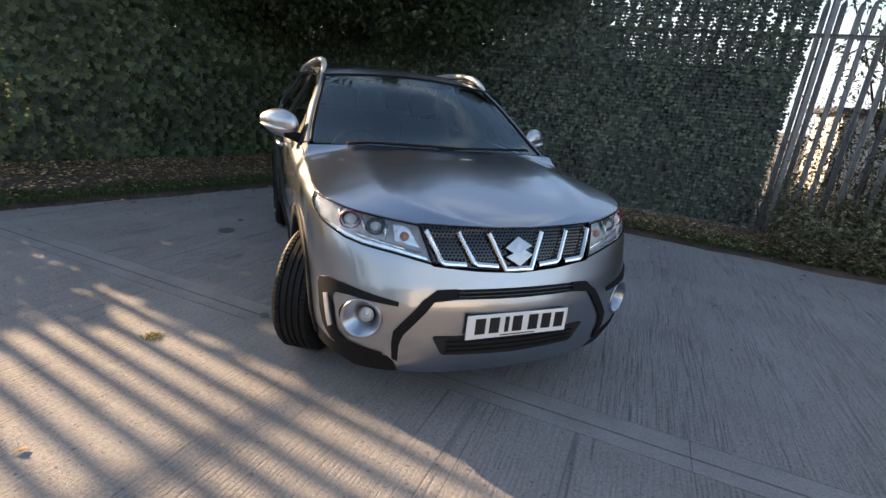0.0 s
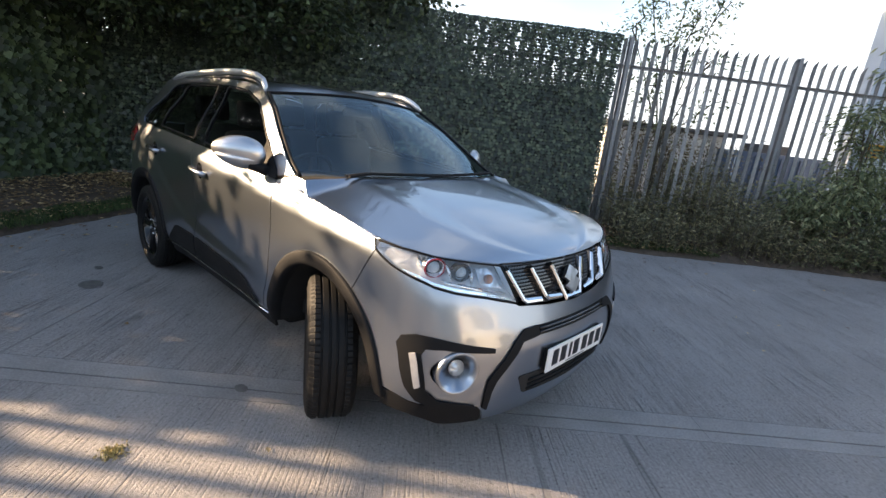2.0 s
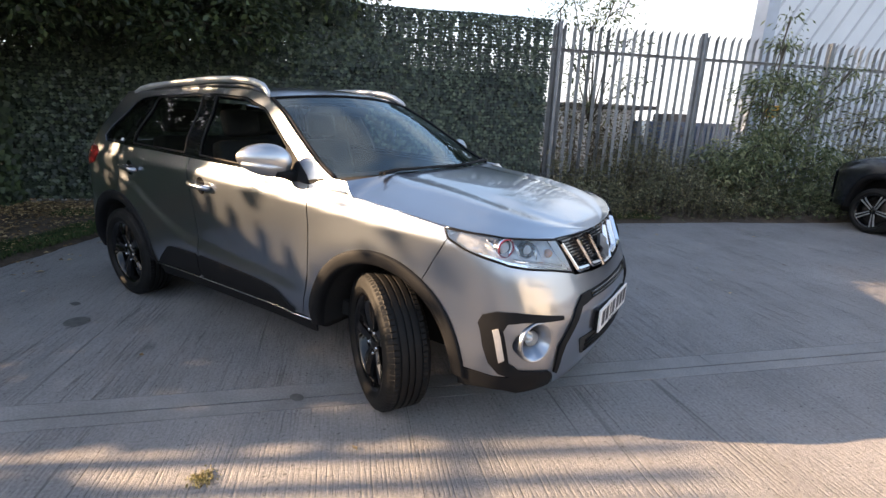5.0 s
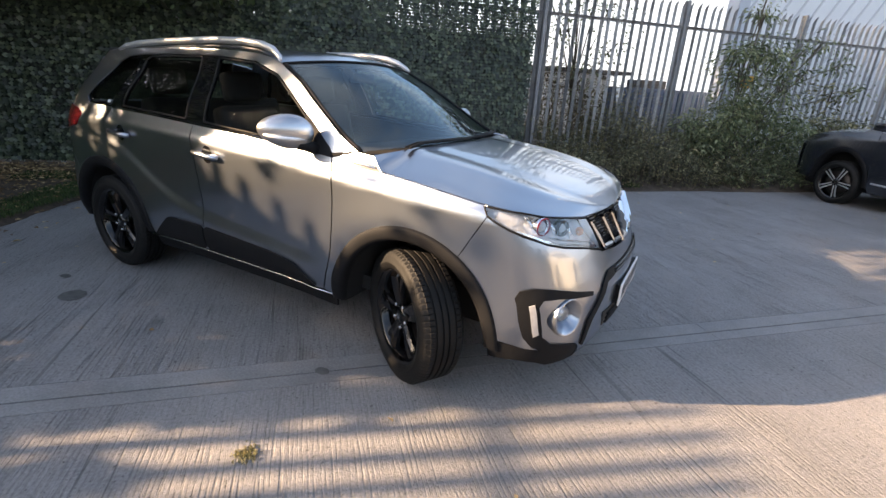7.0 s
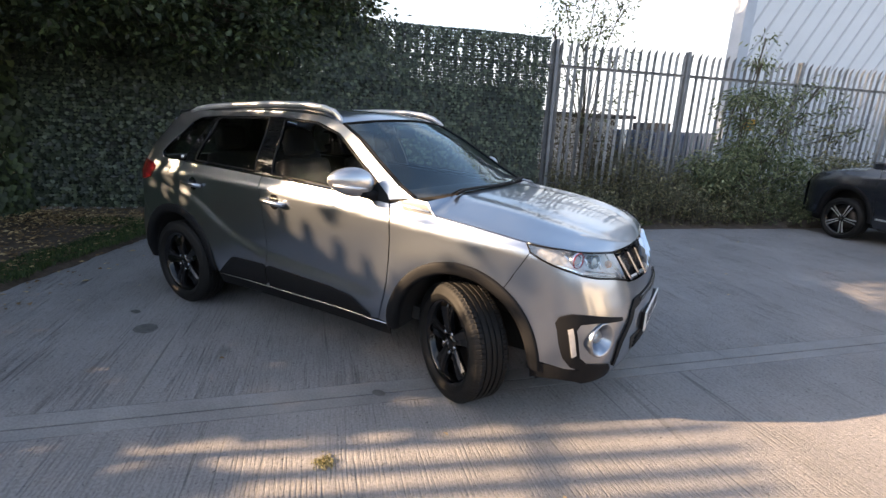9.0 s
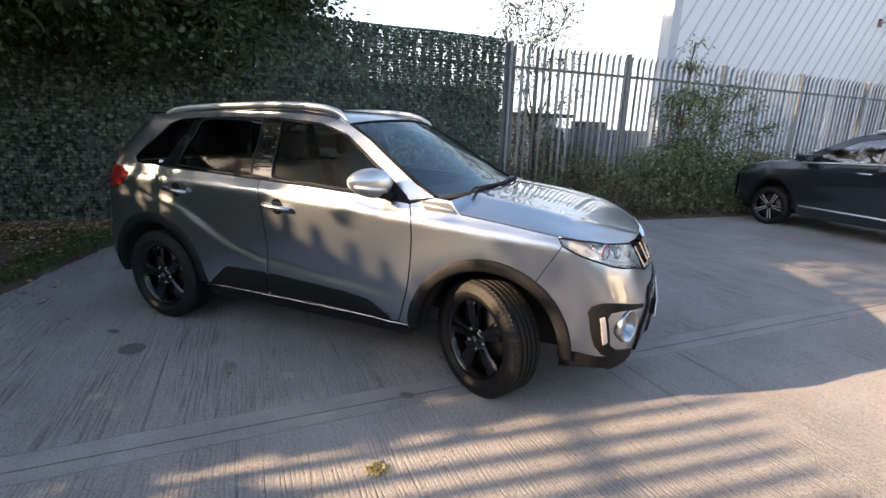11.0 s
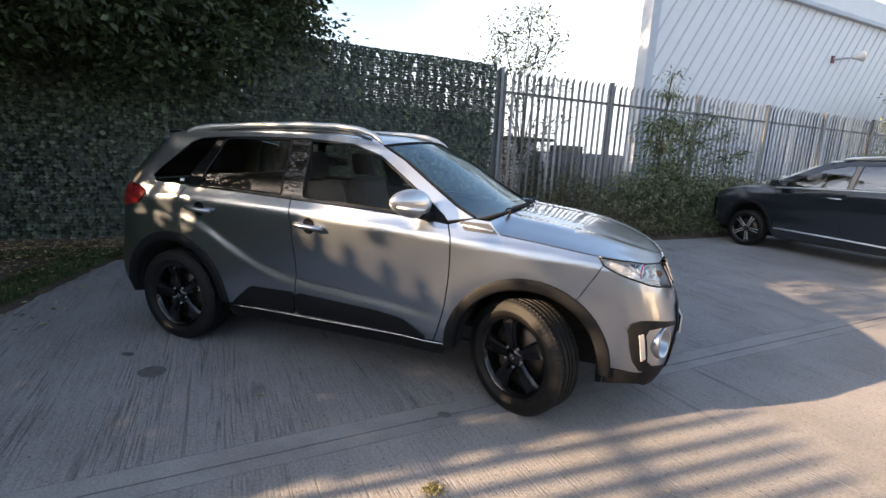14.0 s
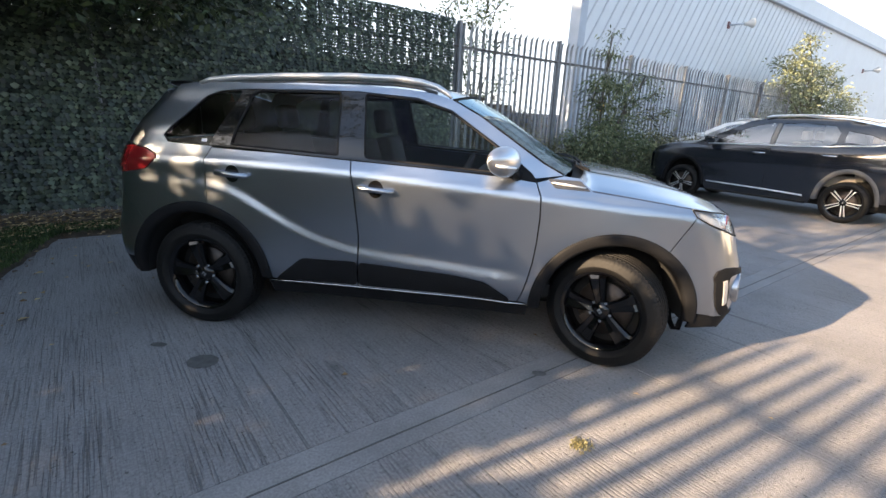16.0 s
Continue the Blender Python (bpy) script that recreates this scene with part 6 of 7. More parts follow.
# buddleia-like shrub against the fence
woody("shrub", "tall straggling shrub with narrow leaves against the fence", "shrub", Y(12.0, 0.55, 0), (0.35, 0.045, [
    (Y(12.1, 0.5, 1.3), 0.55, 900), (Y(11.7, 0.6, 1.0), 0.55, 900), (Y(12.6, 0.55, 1.1), 0.6, 900), (Y(12.1, 0.4, 1.9), 0.45, 600), (Y(12.4, 0.35, 2.4), 0.35, 330), (Y(12.3, 0.35, 2.9), 0.22, 130), (Y(12.35, 0.3, 3.3), 0.14, 60),
    (Y(11.75, 0.5, 2.2), 0.3, 200), (Y(12.8, 0.4, 2.2), 0.35, 260), (Y(13.1, 0.45, 1.7), 0.4, 350), (Y(13.3, 0.5, 2.4), 0.2, 80), (Y(11.3, 0.7, 0.8), 0.5, 800), (Y(13.0, 0.7, 0.8), 0.5, 800), (Y(13.6, 0.4, 2.0), 0.2, 90), (Y(13.9, 0.4, 2.55), 0.18, 80), (Y(14.4, 0.4, 2.2), 0.22, 110), (Y(14.9, 0.45, 1.75), 0.2, 90)]), 0.105, BUSHLEAF, 0.30, droop=0.6)
woody("shrub", "straggling green shrub beside the tall one", "shrub", Y(14.2, 0.5, 0), (0.3, 0.03, [
    (Y(14.0, 0.6, 0.8), 0.5, 600), (Y(14.7, 0.5, 1.0), 0.5, 600), (Y(15.4, 0.5, 0.8), 0.5, 500), (Y(14.4, 0.4, 1.6), 0.3, 200), (Y(16.2, 0.4, 0.9), 0.5, 500), (Y(17.2, 0.4, 0.8), 0.5, 450)]), 0.09, WEEDLEAF, 0.4, droop=0.4)
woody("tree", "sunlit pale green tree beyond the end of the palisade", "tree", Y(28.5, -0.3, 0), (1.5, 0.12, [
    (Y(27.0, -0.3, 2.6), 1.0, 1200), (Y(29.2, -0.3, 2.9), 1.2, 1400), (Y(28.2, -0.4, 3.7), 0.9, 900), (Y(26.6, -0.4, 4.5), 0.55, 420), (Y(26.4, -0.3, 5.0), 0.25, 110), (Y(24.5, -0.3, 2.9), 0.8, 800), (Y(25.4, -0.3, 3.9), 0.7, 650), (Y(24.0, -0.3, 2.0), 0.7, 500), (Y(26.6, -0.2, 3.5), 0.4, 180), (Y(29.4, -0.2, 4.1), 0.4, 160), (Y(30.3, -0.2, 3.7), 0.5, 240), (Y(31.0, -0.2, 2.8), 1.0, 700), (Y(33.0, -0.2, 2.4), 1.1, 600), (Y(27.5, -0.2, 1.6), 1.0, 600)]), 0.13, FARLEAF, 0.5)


def weeds(name, label, count, u0, u1, vfun, hfun, leaf, mat, stems=True):
    """A tangle of stems with small leaves; heights by place."""
    t = thing(name, label, "weeds")
    C, N, T = [], [], []
    bm = bmesh.new()
    for _ in range(count):
        u = random.uniform(u0, u1)
        v0, v1 = vfun(u)
        vv = v0 + (v1 - v0) * random.random()
        h = hfun(u, (vv - v0) / (v1 - v0)) * random.uniform(0.45, 1.15)
        p0 = Vector(Y(u, vv, 0.03))
        lean = Vector((random.gauss(0, 0.25), random.gauss(0, 0.25), 0)) * h
        p1, p2 = p0 + lean * 0.4 + Vector((0, 0, h * 0.6)), p0 + lean + Vector((0, 0, h))
        if stems:
            tube(bm, [p0, p1, p2], [0.005, 0.004, 0.0015], 3, False)
        k = int(10 + 26 * h)
        s = rng.random(k) ** 0.8
        base = np.array(p0)[None] * (1 - s[:, None]) ** 2 + 2 * np.array(p1)[None] * (s * (1 - s))[:, None] + np.array(p2)[None] * s[:, None] ** 2
        off = unit(k) * np.array([1, 1, 0.4])
        C.append(base + off * 0.07 * (0.4 + h))
        nn = unit(k) * 0.6 + np.array([0, 0, 1.0])
        N.append(nn / np.linalg.norm(nn, axis=1, keepdims=True))
        T.append(off + np.array([0, 0, -0.1]))
    if stems:
        part("stems", bm, BARK, t, "thin dry stems")["kind"] = "stuff"
    C, N, T = np.concatenate(C), np.concatenate(N), np.concatenate(T)
    sz = leaf * rng.uniform(0.6, 1.4, len(C))
    v, f = leaf_soup(C, N, T, sz, sz * 0.42, 0.15)
    leaf_mesh("leaves", v, f, mat, t)
    tagged(t, kind="stuff")
    return t


weeds("bramble", "tangled brambles and dry weeds below the palisade", 980, 8.1, 11.8, lambda u: (-0.5, back_edge(u) - 0.05), lambda u, s: (1.55 - 1.0 * s) * (0.85 + 0.22 * math.sin(u * 2.7)), 0.060, WEEDLEAF)
UNDERLEAF = material("brown_undergrowth", (0.10, 0.075, 0.045), 0.7, noise=0.35, scale=3, island=0.5, tint=(0.17, 0.14, 0.08), trans=0.3)
weeds("undergrowth", "tall dry brown undergrowth behind the palisade", 170, 8.3, 10.6, lambda u: (-1.5, -0.35), lambda u, s: 2.1 - 0.45 * abs(u - 9.2), 0.070, UNDERLEAF)
weeds("bramble", "green brambles and weeds round the shrubs", 700, 11.2, 16.0, lambda u: (-0.3, back_edge(u) - 0.02), lambda u, s: (1.15 - 0.7 * s) * (0.85 + 0.2 * math.sin(u * 2.1 + 1)), 0.075, BUSHLEAF)
weeds("bramble", "low weeds along the fence", 160, 16.0, 23.0, lambda u: (0.1, 1.2), lambda u, s: 0.6 - 0.3 * s, 0.075, WEEDLEAF)
weeds("verge_weeds", "low green weeds at the foot of the ivy screen", 130, 4.5, 9.0, lambda u: (0.15, back_edge(u) - 0.05), lambda u, s: 0.13, 0.035, BUSHLEAF, False)


def blades(name, label, pts, h, mat):
    n = len(pts)
    c = np.array(pts) + np.stack([np.zeros(n), np.zeros(n), np.full(n, h * 0.45)], 1)
    tip = np.stack([rng.normal(0, 0.45, n), rng.normal(0, 0.45, n), np.ones(n)], 1)
    nn = unit(n)
    L = h * rng.uniform(0.6, 1.3, n)
    v, f = leaf_soup(c, nn, tip, L, np.full(n, 0.006) + 0.004 * rng.random(n), 0.1)
    o = leaf_mesh(name, v, f, mat, None)
    return tagged(o, label, "grass", kind="stuff")


def scatter(n, u0, u1, v0, v1, ok, z=0.05, place=None):
    U, Vv = rng.uniform(u0, u1, n), rng.uniform(v0, v1, n)
    keep = np.array([ok(a, b) for a, b in zip(U, Vv)])
    return [(place or Y)(a, b, z) for a, b in zip(U[keep], Vv[keep])]


along_left = lambda a, b, z: tuple(LEFT @ Vector((a, b, z)))     # a along the left fence, b out from it


blades("grass", "short grass along the verge's edge", scatter(30000, 0.9, 9.5, 0.75, 1.9, lambda u, v: v < back_edge(u) - 0.02 + 0.06 * noise.noise((u * 3, v * 3, 0)) and v > back_edge(u) - 0.55 - 0.2 * noise.noise((u * 1.5, 0, 1)), 0.045), 0.075, GRASS)
blades("grass", "short grass along the verge under the ivy", scatter(42000, 0.3, 9.5, 1.5, 2.5, lambda a, b: b < VERGE_LEFT + 0.05 * noise.noise((a * 3, b * 3, 0)) and b > VERGE_LEFT - 0.5 - 0.25 * noise.noise((a * 1.5, 0, 1)), 0.045, along_left), 0.075, GRASS)


def litter(name, label, pts, size):
    n = len(pts)
    nn = unit(n) * 0.35 + np.array([0, 0, 1.0])
    nn /= np.linalg.norm(nn, axis=1, keepdims=True)
    a = rng.uniform(0, 2 * math.pi, n)
    sz = size * rng.uniform(0.5, 1.3, n)
    v, f = leaf_soup(np.array(pts), nn, np.stack([np.cos(a), np.sin(a), np.zeros(n)], 1), sz, sz * 0.62, 0.22)
    return tagged(leaf_mesh(name, v, f, DEADLEAF, None), label, "leaves", kind="stuff")


litter("fallen_leaves", "dry brown leaves lying on the verges", scatter(8000, 0.1, 9.5, 0.1, 1.6, lambda u, v: v < back_edge(u) - 0.05 or random.random() < 0.05, 0.085) + scatter(9500, 0.1, 9.0, 0.1, 2.3, lambda a, b: random.random() < 1.15 - 0.34 * b, 0.085, along_left) + scatter(500, 0.1, 9.0, 2.3, 3.1, lambda a, b: random.random() < math.exp(-4 * (b - 2.3)), 0.012, along_left), 0.055)
litter("fallen_leaves", "few dry leaves blown onto the concrete", scatter(1400, 1.5, 12.0, 1.2, 9.5, lambda u, v: random.random() < math.exp(-1.6 * max(0, min(v - back_edge(u), u - 1.5))) + 0.03, 0.008), 0.040)

TUFT = material("dry_grass", (0.17, 0.165, 0.075), 0.6, noise=0.3, scale=20, island=0.4, tint=(0.42, 0.36, 0.19), trans=0.3)
# weeds tufts, stains and an iron cover in the concrete
for x, y, r, n in ((1.105, -1.64, 0.024, 260),):
    q = rng.normal(0, r, (n, 2)) + np.array([x, y])
    blades("grass_tuft", "small tuft of grass growing in the concrete", [(a, b, 0.0) for a, b in q], 0.015, TUFT)
STAIN = material("dark_stain", (0.095, 0.093, 0.088), 0.8, noise=0.3, scale=20)
for x, y, r, s in ((-0.96, -1.34, 0.075, 1.15), (-1.33, -1.22, 0.028, 1.8), (0.95, -1.05, 0.03, 1.4)):
    bm = bmesh.new()
    vs_ = [bm.verts.new((x + s * r * (1 + 0.15 * noise.noise((a * 3, x, 0))) * math.cos(a), y + r * (1 + 0.15 * noise.noise((a * 3, x, 1))) * math.sin(a), 0.0045)) for a in np.linspace(0, 2 * math.pi, 25)[:-1]]
    bm.faces.new(vs_)
    tagged(part("ground_patch", bm, STAIN), "dark round patch in the concrete", "patch", kind="structure")


# ---- warehouse behind the fence ----
wh = thing("warehouse", "pale blue-grey metal-clad warehouse with slanted ribs", "warehouse", m=YARD)
WV, WH, WU0, WU1 = 2.0, 6.68, 14.0, 75.0
bm = bmesh.new()
box(bm, WU0, WU1, WV, WV + 0.25, 0, WH)
part("wall", bm, CLADDING, wh)
bm = bmesh.new()
slope = 0.62
c = WU0 - WH * slope
vs, fs = [], []
while c < 33.0:
    # a rib, its shade put into a darker colour, runs up to the right from the ground at c
    u_a, u_b = max(c, WU0 + 0.2), min(c + WH * slope, 33.4)
    if u_b > WU0 + 0.3:
        w = 0.036
        k = len(vs)
        for u, z in ((u_a, (u_a - c) / slope), (u_b, (u_b - c) / slope)):
            for du, dy in ((-w, 0.0), (-w * 0.7, -0.02), (w * 0.7, -0.02), (w, 0.0)):
                vs.append((u + du, WV - 0.002 + dy, z))
        for i in range(3):
            fs.append((k + i, k + 4 + i, k + 5 + i, k + 1 + i))
    c += 0.47
r = soup("cladding_ribs", vs, fs, RIBSHADE, wh)
r["kind"] = "stuff"
bm = bmesh.new()
box(bm, WU0 - 0.02, WU0 + 0.28, WV - 0.05, WV + 0.3, 0, WH + 0.05, 0.01)
part("corner_flashing", bm, TRIMGREY, wh, "grey corner flashing")
bm = bmesh.new()
box(bm, WU0 - 0.05, WU1, WV - 0.16, WV + 0.1, WH - 0.06, WH + 0.09, 0.03)
part("gutter", bm, TRIMGREY, wh, "grey eaves gutter")
bm = bmesh.new()
box(bm, WU0 - 0.05, WU1, WV - 0.10, WV + 0.25, WH + 0.09, WH + 0.75, 0.02)
part("fascia", bm, CLADDING, wh, "plain pale fascia above the gutter")
bm = bmesh.new()
f = [bm.verts.new(p) for p in ((WU0, WV - 0.08, WH + 0.76), (WU1, WV - 0.08, WH + 0.76), (WU1 + 8, WV + 14, WH + 2.2), (WU0 + 15, WV + 11, WH + 2.2))]
bm.faces.new(f)
g = [bm.verts.new(p) for p in ((WU0 + 0.2, WV + 0.2, 0), (WU0 + 15, WV + 11, 0), (WU0 + 15, WV + 11, WH + 2.2), (WU0 + 0.2, WV + 0.2, WH))]
bm.faces.new(g)
part("roof", bm, CLADDING, wh)
PALE = material("pale_render", (0.62, 0.62, 0.60), 0.8, noise=0.08, scale=2)
RUSTRED = material("dull_red_paint", (0.16, 0.07, 0.08), 0.6, noise=0.2)
for u in (22.9, 41.8):
    fl = thing("floodlight", "white floodlight on a wall arm", "floodlight", group="warehouse floodlights", m=YARD @ Matrix.Translation((u, WV, 5.25)))
    bm = bmesh.new()
    box(bm, -0.07, 0.07, -0.06, 0.0, -0.12, 0.12, 0.01)
    part("bracket", bm, RUSTRED, fl, "dull red bracket")
    bm = bmesh.new()
    tube(bm, [(0, -0.05, 0), (0.2, -0.25, 0.03), (0.42, -0.45, 0.06)], 0.035, 8)
    part("arm", bm, TRIMGREY, fl)
    bm = bmesh.new()
    tube(bm, [(0.38, -0.42, 0.05), (0.50, -0.52, 0.075), (0.60, -0.60, 0.095), (0.63, -0.62, 0.10)], [0.06, 0.09, 0.17, 0.18], 16)
    part("head", bm, PALE, fl, "white lamp head")
# things beyond the palisade
BLUE = material("blue_steel", (0.035, 0.068, 0.135), 0.5, noise=0.2, scale=2, bump=0.05)
ROOFDARK = material("dark_roof", (0.05, 0.05, 0.055), 0.7, noise=0.2, scale=3)
ct = thing("container", "dark blue steel container behind the palisade", "container", m=YARD @ Matrix.Translation((16.0, 6.2, 0)))
bm = bmesh.new()
box(bm, -1.8, 3.5, 0, 2.4, 0, 1.66, 0.02)
part("body", bm, BLUE, ct)
bm = bmesh.new()
for i in range(26):
    box(bm, -1.7 + i * 0.2, -1.6 + i * 0.2, -0.035, 0.0, 0.1, 1.56)
part("corrugation", bm, BLUE, ct)["kind"] = "stuff"
bm = bmesh.new()
box(bm, -0.75, 0.25, 0.4, 1.2, 1.66, 1.93, 0.02)
part("vent_box", bm, ROOFDARK, ct)
hut = thing("hut", "small white hut with a dark overhanging roof", "hut", m=YARD @ Matrix.Translation((11.9, 7.0, 0)))
bm = bmesh.new()
box(bm, -1.2, 2.4, 0, 2.2, 0, 2.0)
part("wall", bm, PALE, hut)
bm = bmesh.new()
box(bm, -1.5, 2.9, -0.4, 2.5, 2.02, 2.14, 0.02)
part("roof", bm, ROOFDARK, hut, "dark flat roof")
# yellow warning sign on the fence
SIGNYELLOW = material("sign_yellow", (0.75, 0.38, 0.03), 0.5, noise=0.06)
sg = thing("warning_sign", "small orange-yellow warning sign wired to the palisade", "sign", m=YARD @ Matrix.Translation((12.62, -0.055, 1.80)))
bm = bmesh.new()
box(bm, -0.15, 0.15, -0.004, 0.0, -0.11, 0.11, 0.001)
part("plate", bm, SIGNYELLOW, sg)
for z, w in ((0.055, 0.09), (-0.005, 0.12), (-0.06, 0.10)):
    bm = bmesh.new()
    box(bm, -w, w, -0.0065, -0.0045, z - 0.018, z + 0.018)
    part("writing_bar", bm, INK, sg)


# ---- the black car by the fence: x forwards in its own frame ----
BLACKPAINT = material("black_metallic_paint", (0.012, 0.015, 0.022), 0.15, 0.0, noise=0.05, coat=1.0)
# sunlit tone of the arch plastic, painted on the rear arches only
SUNLITTRIM = material("sunlit_arch_plastic", (0.088, 0.090, 0.095), 0.6, noise=0.1)
BEIGE = material("beige_cabin", (0.42, 0.38, 0.33), 0.8, noise=0.1)


PALEGLASS = glass("parked_car_glass", (0.86, 0.89, 0.88), ior=2.6)
# tan panel paints a sunlit reflection onto the window pillar
PILLARGLEAM = material("painted_pillar_reflection", (0.20, 0.18, 0.16), 0.25, 0.4, noise=0.08)


def parked_car(m, label, paint):
    t = thing("car", label, "car", m=m)
    A = 1.30                       # half the wheelbase, before the body is drawn out to its true size
    xs = [-2.12, -2.05, -1.9, -1.6, -1.3, -0.9, -0.5, 0.0, 0.5, 0.9, 1.15, 1.4, 1.7, 1.95, 2.08, 2.14]
    TOPZ = [(-2.12, 0.80), (-2.05, 1.05), (-1.9, 1.10), (-1.6, 1.08), (-0.9, 1.05), (0.0, 1.02), (0.9, 1.00), (1.15, 0.99), (1.6, 0.95), (1.95, 0.87), (2.08, 0.80), (2.14, 0.70)]
    WID = [(-2.12, 0.66), (-2.05, 0.78), (-1.9, 0.84), (-1.3, 0.89), (0, 0.895), (1.3, 0.89), (1.75, 0.85), (1.95, 0.78), (2.08, 0.66), (2.14, 0.50)]

    def w(x, z):
        k = curve(WID, x)
        zt = curve(TOPZ, x)
        return k * curve([(0.2, 0.93), (0.4, 0.975), (0.6, 0.985), (0.75, 1.0), (zt - 0.1, 0.985), (zt, 0.93), (1.1, 0.90), (1.35, 0.80), (1.55, 0.68)], z)
    lift = lambda side, off=0.0: (lambda x, z: (x, side * (w(x, z) + off), z))
    for side in (-1, 1):
        o = (0, side, 0)
        lower = [(-A - 0.45, 0.36)] + arc(-A, 0.34, 0.42, 176, 4) + [(-A + 0.46, 0.26), (A - 0.46, 0.26)] + arc(A, 0.34, 0.42, 176, 4) + [(A + 0.46, 0.32), (2.02, 0.34), (2.09, 0.6), (2.06, 0.80), (1.93, 0.87), (1.6, 0.945), (1.15, 0.985), (0.9, 0.995), (0, 1.015), (-0.9, 1.045), (-1.6, 1.075), (-1.88, 1.09), (-2.03, 1.04), (-2.09, 0.8), (-2.06, 0.4)]
        part("body_side", panel(lower, lift(side), o, 0.07), paint, t)
        frame_ = [(1.16, 0.985), (0.66, 1.27), (0.36, 1.46), (0.05, 1.545), (-0.5, 1.575), (-1.05, 1.55), (-1.55, 1.44), (-1.88, 1.27), (-2.0, 1.06), (-1.6, 1.072), (-0.9, 1.042), (0, 1.012), (0.9, 0.992)]
        holes_ = [rounded([(0.86, 1.02), (0.56, 1.20), (0.28, 1.375), (0.0, 1.45), (-0.10, 1.45), (-0.08, 1.05)], 0.02), rounded([(-0.17, 1.05), (-0.19, 1.455), (-0.5, 1.47), (-0.92, 1.44), (-1.02, 1.32), (-1.0, 1.13), (-0.9, 1.08)], 0.02), rounded([(-1.10, 1.16), (-1.10, 1.37), (-1.4, 1.30), (-1.66, 1.18), (-1.5, 1.13)], 0.02)]
        part("cabin_side", panel(frame_, lift(side), o, 0.07, holes=holes_), paint, t)
        part("pillar_trim", panel([(-0.096, 1.05), (-0.154, 1.05), (-0.174, 1.45), (-0.114, 1.45)], lift(side, 0.003), o, 0.05), PILLARGLEAM, t, "tan reflection painted on the pillar")
        for h in holes_:
            g_ = part("side_window", panel(h, lift(side, -0.008), o, 0.1, depth=0), PALEGLASS, t, "clear side glass mirroring the sky")
            g_.visible_shadow = False
        bm = bmesh.new()
        tube(bm, [(x, side * (w(x, z) + 0.004), z) for x, z in ((0.92, 0.998), (0.4, 1.018), (0, 1.03), (-0.5, 1.045), (-0.9, 1.065), (-1.15, 1.10), (-1.45, 1.12), (-1.7, 1.175))], 0.013, 6)
        part("window_strip", bm, BRIGHTSTRIP, t, "bright strip below the windows")
        bm = bmesh.new()
        tube(bm, [(x, side * (w(x, 0.36) + 0.006), z) for x, z in ((-A + 0.55, 0.355), (-0.2, 0.375), (A - 0.48, 0.395))], 0.014, 6)
        part("door_strip", bm, BRIGHTSTRIP, t, "bright door strip")
        bm = bmesh.new()
        tube(bm, [(x, side * (w(x, 1.5) - 0.01), z) for x, z in ((0.10, 1.545), (0.0, 1.575), (-0.4, 1.605), (-0.9, 1.60), (-1.3, 1.565), (-1.45, 1.52))], 0.026, 8)
        part("roof_rail", bm, BRIGHTSTRIP, t, "silver roof rail")
        for hx, hz in ((0.02, 0.90), (-0.98, 0.93)):
            bm = bmesh.new()
            tube(bm, [(hx - 0.1, side * (w(hx, hz) + 0.01), hz), (hx, side * (w(hx, hz) + 0.03), hz), (hx + 0.1, side * (w(hx, hz) + 0.01), hz)], 0.013, 6)
            part("door_handle", bm, CHROME, t)
        for c in (-A, A):
            rows = []
            for i in range(25):
                a = radians(-3 + 186 * i / 24)
                rows.append([(c + rr * math.cos(a), side * (w(c + 0.42 * math.cos(a), max(0.3, 0.34 + 0.42 * math.sin(a))) + off), 0.34 + rr * math.sin(a)) for rr, off in ((0.43, 0.004), (0.42, 0.012), (0.375, 0.012), (0.365, -0.10))])
            part("wheel_arch_trim", sheet(rows, o), SUNLITTRIM if c < 0 else BLACKTRIM, t)
        hl = part("headlamp", panel(rounded([(1.62, 0.885), (1.80, 0.83), (2.04, 0.765), (2.06, 0.80), (1.93, 0.855), (1.70, 0.905)], 0.02), lift(side, 0.006), o, 0.05), GLOSSBLACK, t, "long narrow headlamp")
        for x, z, l_ in ((1.98, 0.79, 0.05), (1.88, 0.825, 0.05), (1.76, 0.865, 0.06)):
            bm = bmesh.new()
            tube(bm, [(x - l_, side * (w(x - l_, z + 0.02) + 0.012), z + 0.016), (x, side * (w(x, z) + 0.012), z), (x + 0.02, side * (w(x + 0.02, z) + 0.010), z - 0.014)], [0.006, 0.012, 0.004], 6)
            part("lamp_element", bm, WHITELENS, hl)
        bm = bmesh.new()
        box(bm, 0.72, 0.90, side * 0.88 if side > 0 else -1.10, side * 1.10 if side > 0 else -0.88, 1.02, 1.15, 0.04)
        part("door_mirror", bm, paint, t)
        bm = bmesh.new()
        tube(bm, [(x, side * (w(x, 0.5) + 0.002), z) for x, z in ((0.90, 0.98), (0.92, 0.7), (0.86, 0.42))], 0.004, 4)
        part("door_gap", bm, DARK, t)
        bm = bmesh.new()
        tube(bm, [(x, side * (w(x, 0.5) + 0.002), z) for x, z in ((-0.14, 1.03), (-0.13, 0.7), (-0.13, 0.42))], 0.004, 4)
        part("door_gap", bm, DARK, t)
        part("tail_lamp", panel([(-1.75, 0.92), (-2.06, 0.88), (-2.07, 1.0), (-1.9, 1.03)], lift(side, 0.006), o, 0.06), REDLENS, t)
    # bonnet, roof, screens, ends
    rows = []
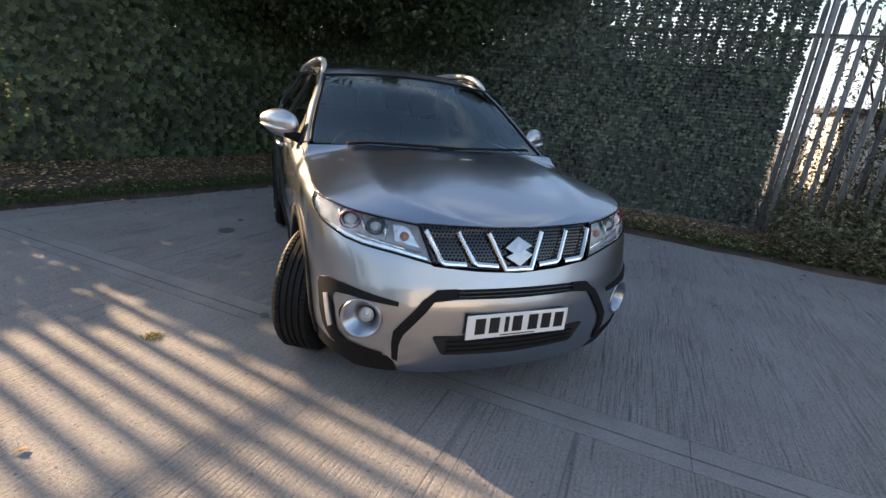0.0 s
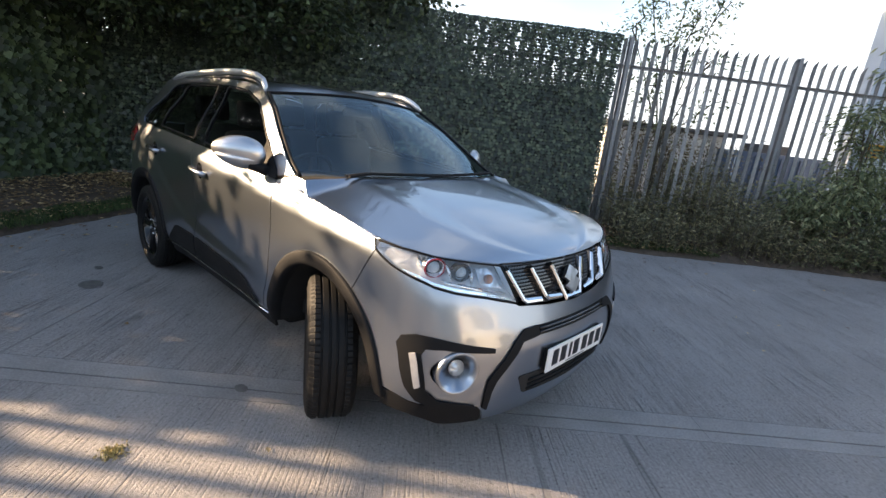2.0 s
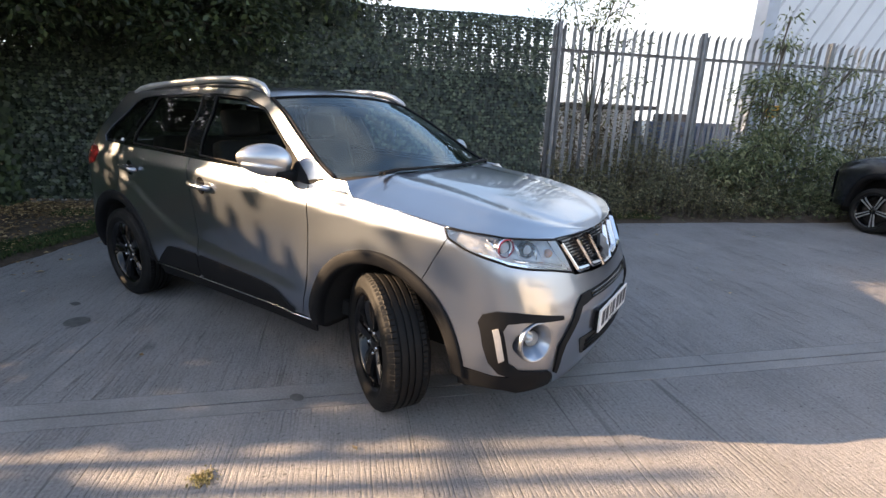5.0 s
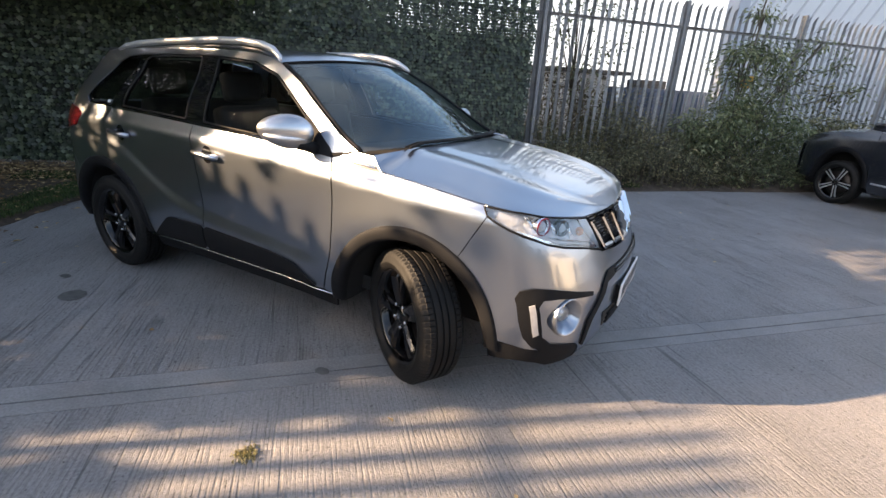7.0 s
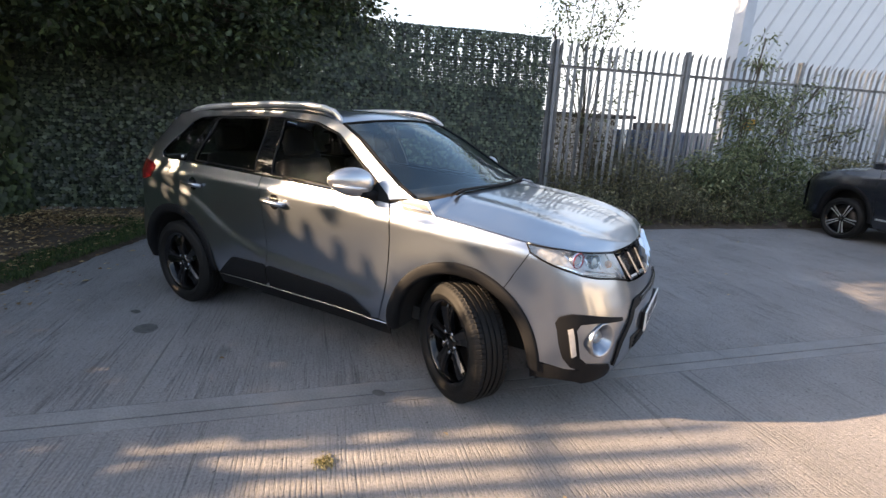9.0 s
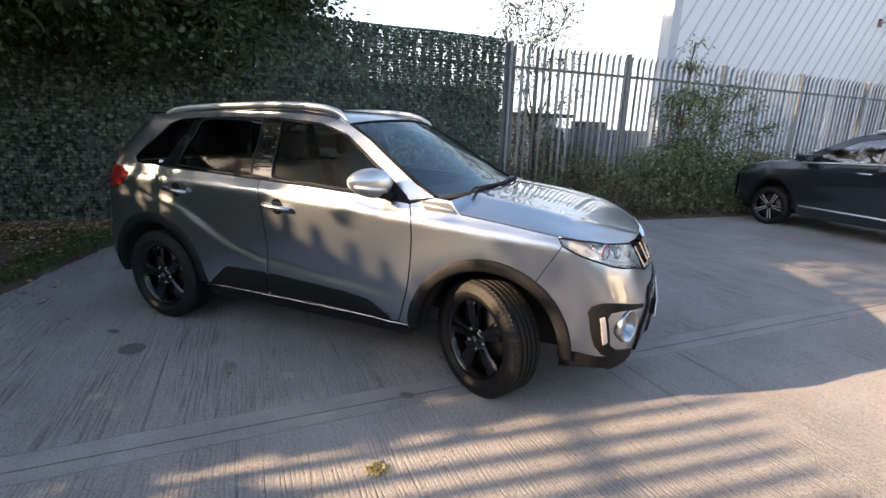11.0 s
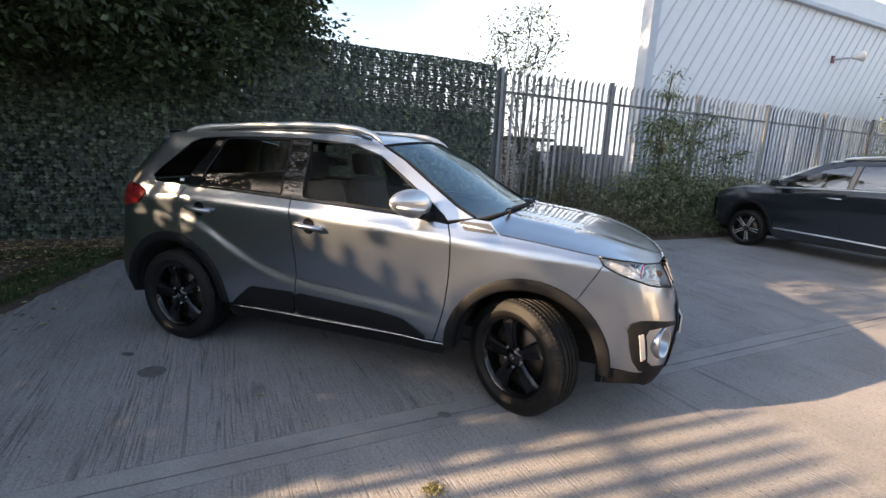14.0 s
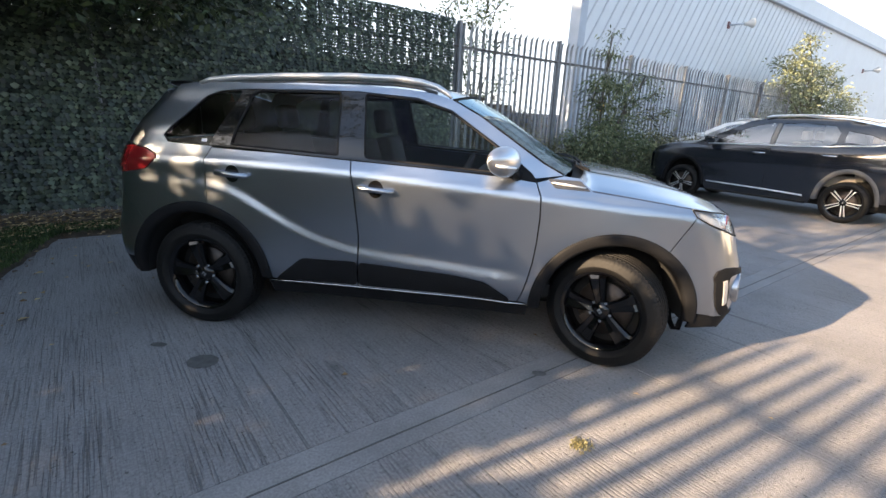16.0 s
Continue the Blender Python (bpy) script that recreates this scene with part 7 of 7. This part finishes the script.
    for x in (1.16, 1.3, 1.5, 1.7, 1.85, 1.97, 2.06, 2.10):
        z = curve([(1.16, 0.985), (1.6, 0.945), (1.93, 0.87), (2.06, 0.80), (2.10, 0.72)], x)
        rows.append([(x + 0.06 * (1 - k * k), k * w(min(x, 2.06), z), z + 0.05 * (1 - abs(k) ** 2.5)) for k in np.linspace(-1, 1, 17)])
    part("bonnet", sheet(rows, (0, 0, 1)), paint, t)
    rows = []
    for x, z in ((0.36, 1.46), (0.05, 1.545), (-0.5, 1.575), (-1.05, 1.55), (-1.55, 1.44)):
        rows.append([(x + (0.06 if x > 0 else -0.05) * (1 - k * k), k * w(x, z), z + 0.035 * (1 - k * k)) for k in np.linspace(-1, 1, 13)])
    part("roof", sheet(rows, (0, 0, 1)), paint, t)
    for name_, pts in (("windscreen", ((1.14, 0.99), (0.66, 1.27), (0.37, 1.455))), ("rear_window", ((-1.56, 1.44), (-1.88, 1.27), (-2.0, 1.06)))):
        rows = [[(x + (0.10 if x > 0 else -0.06) * (1 - k * k), k * (w(x, z) - 0.01), z + 0.03 * (1 - k * k)) for k in np.linspace(-1, 1, 13)] for x, z in pts]
        g_ = part(name_, sheet(rows, (1 if pts[0][0] > 0 else -1, 0, 1)), SCREENGLASS, t)
        g_.visible_shadow = False
    for sgn, x0, zs in ((1, 2.08, (0.32, 0.45, 0.6, 0.74)), (-1, -2.09, (0.4, 0.6, 0.8, 1.05))):
        rows = [[((x0 + sgn * 0.09 * (1 - k * k)), k * w(x0 - sgn * 0.03, z), z) for k in np.linspace(-1, 1, 13)] for z in zs]
        part("front_end" if sgn > 0 else "rear_end", sheet(rows, (sgn, 0, 0)), paint, t)
    bm = bmesh.new()
    box(bm, -2.0, 2.0, -0.55, 0.55, 0.2, 0.75, 0.05)
    box(bm, -0.8, 0.8, -0.84, 0.84, 0.22, 0.5, 0.03)
    part("underbody", bm, DARK, t)
    bm = bmesh.new()
    for x in (0.1, -0.85):
        for y in (-0.38, 0.38):
            box(bm, x - 0.5, x, y - 0.24, y + 0.24, 0.5, 0.66, 0.05)
            box(bm, x - 0.6, x - 0.45, y - 0.24, y + 0.24, 0.6, 1.12, 0.05)
            box(bm, x - 0.63, x - 0.53, y - 0.12, y + 0.12, 1.16, 1.33, 0.03)
    part("seats", bm, BEIGE, t, "pale seats")
    # true length and height of the body
    for o in t.children:
        n = len(o.data.vertices)
        co = np.empty(n * 3, np.float32)
        o.data.vertices.foreach_get("co", co)
        co = co.reshape(-1, 3)
        co[:, 0] *= 1.035
        co[:, 2] = np.interp(co[:, 2], [0.0, 0.42, 0.80, 1.03, 1.50, 1.62], [0.0, 0.44, 0.92, 1.17, 1.60, 1.72])
        o.data.vertices.foreach_set("co", co.ravel())
        o.data.update()
    for c in (-A * 1.035, A * 1.035):
        for side in (-1, 1):
            wl = thing("wheel", "", "")
            for k in list(wl.keys()):
                del wl[k]
            wl.parent = t
            wl.matrix_basis = pose(c, side * 0.775, 0.334, 0, 0, 180 if side < 0 else 0) @ pose(0, 0, 0, 0, 11, 0)
            wheel_parts(wl, bright=True)
    return t


# it faces the fence; its left side stands towards the grey car
BC_U, BC_FRONT_HUB = 12.3 + 0.88, 2.45
parked_car(YARD @ Matrix.Translation((BC_U, -(BC_FRONT_HUB + 1.345), 0.0)) @ Matrix.Rotation(radians(90), 4, "Z"), "black crossover car with silver door strips parked beside the brambles", BLACKPAINT)
CREAMPAINT = material("cream_car_paint", (0.74, 0.71, 0.63), 0.3, noise=0.03, coat=1.0)
WHITEPAINT = material("white_car_paint", (0.78, 0.78, 0.77), 0.3, noise=0.03, coat=1.0)
parked_car(YARD @ Matrix.Translation((17.6, -1.5, 0.0)) @ Matrix.Rotation(radians(90), 4, "Z"), "white car parked beyond the black one", WHITEPAINT)
# a pale car out in the sun, which shows in the lamps and the bumper of the grey one
parked_car(pose(8.2, 0.6, 0, 0, 0, 84), "cream car standing in the sun across the yard", CREAMPAINT)
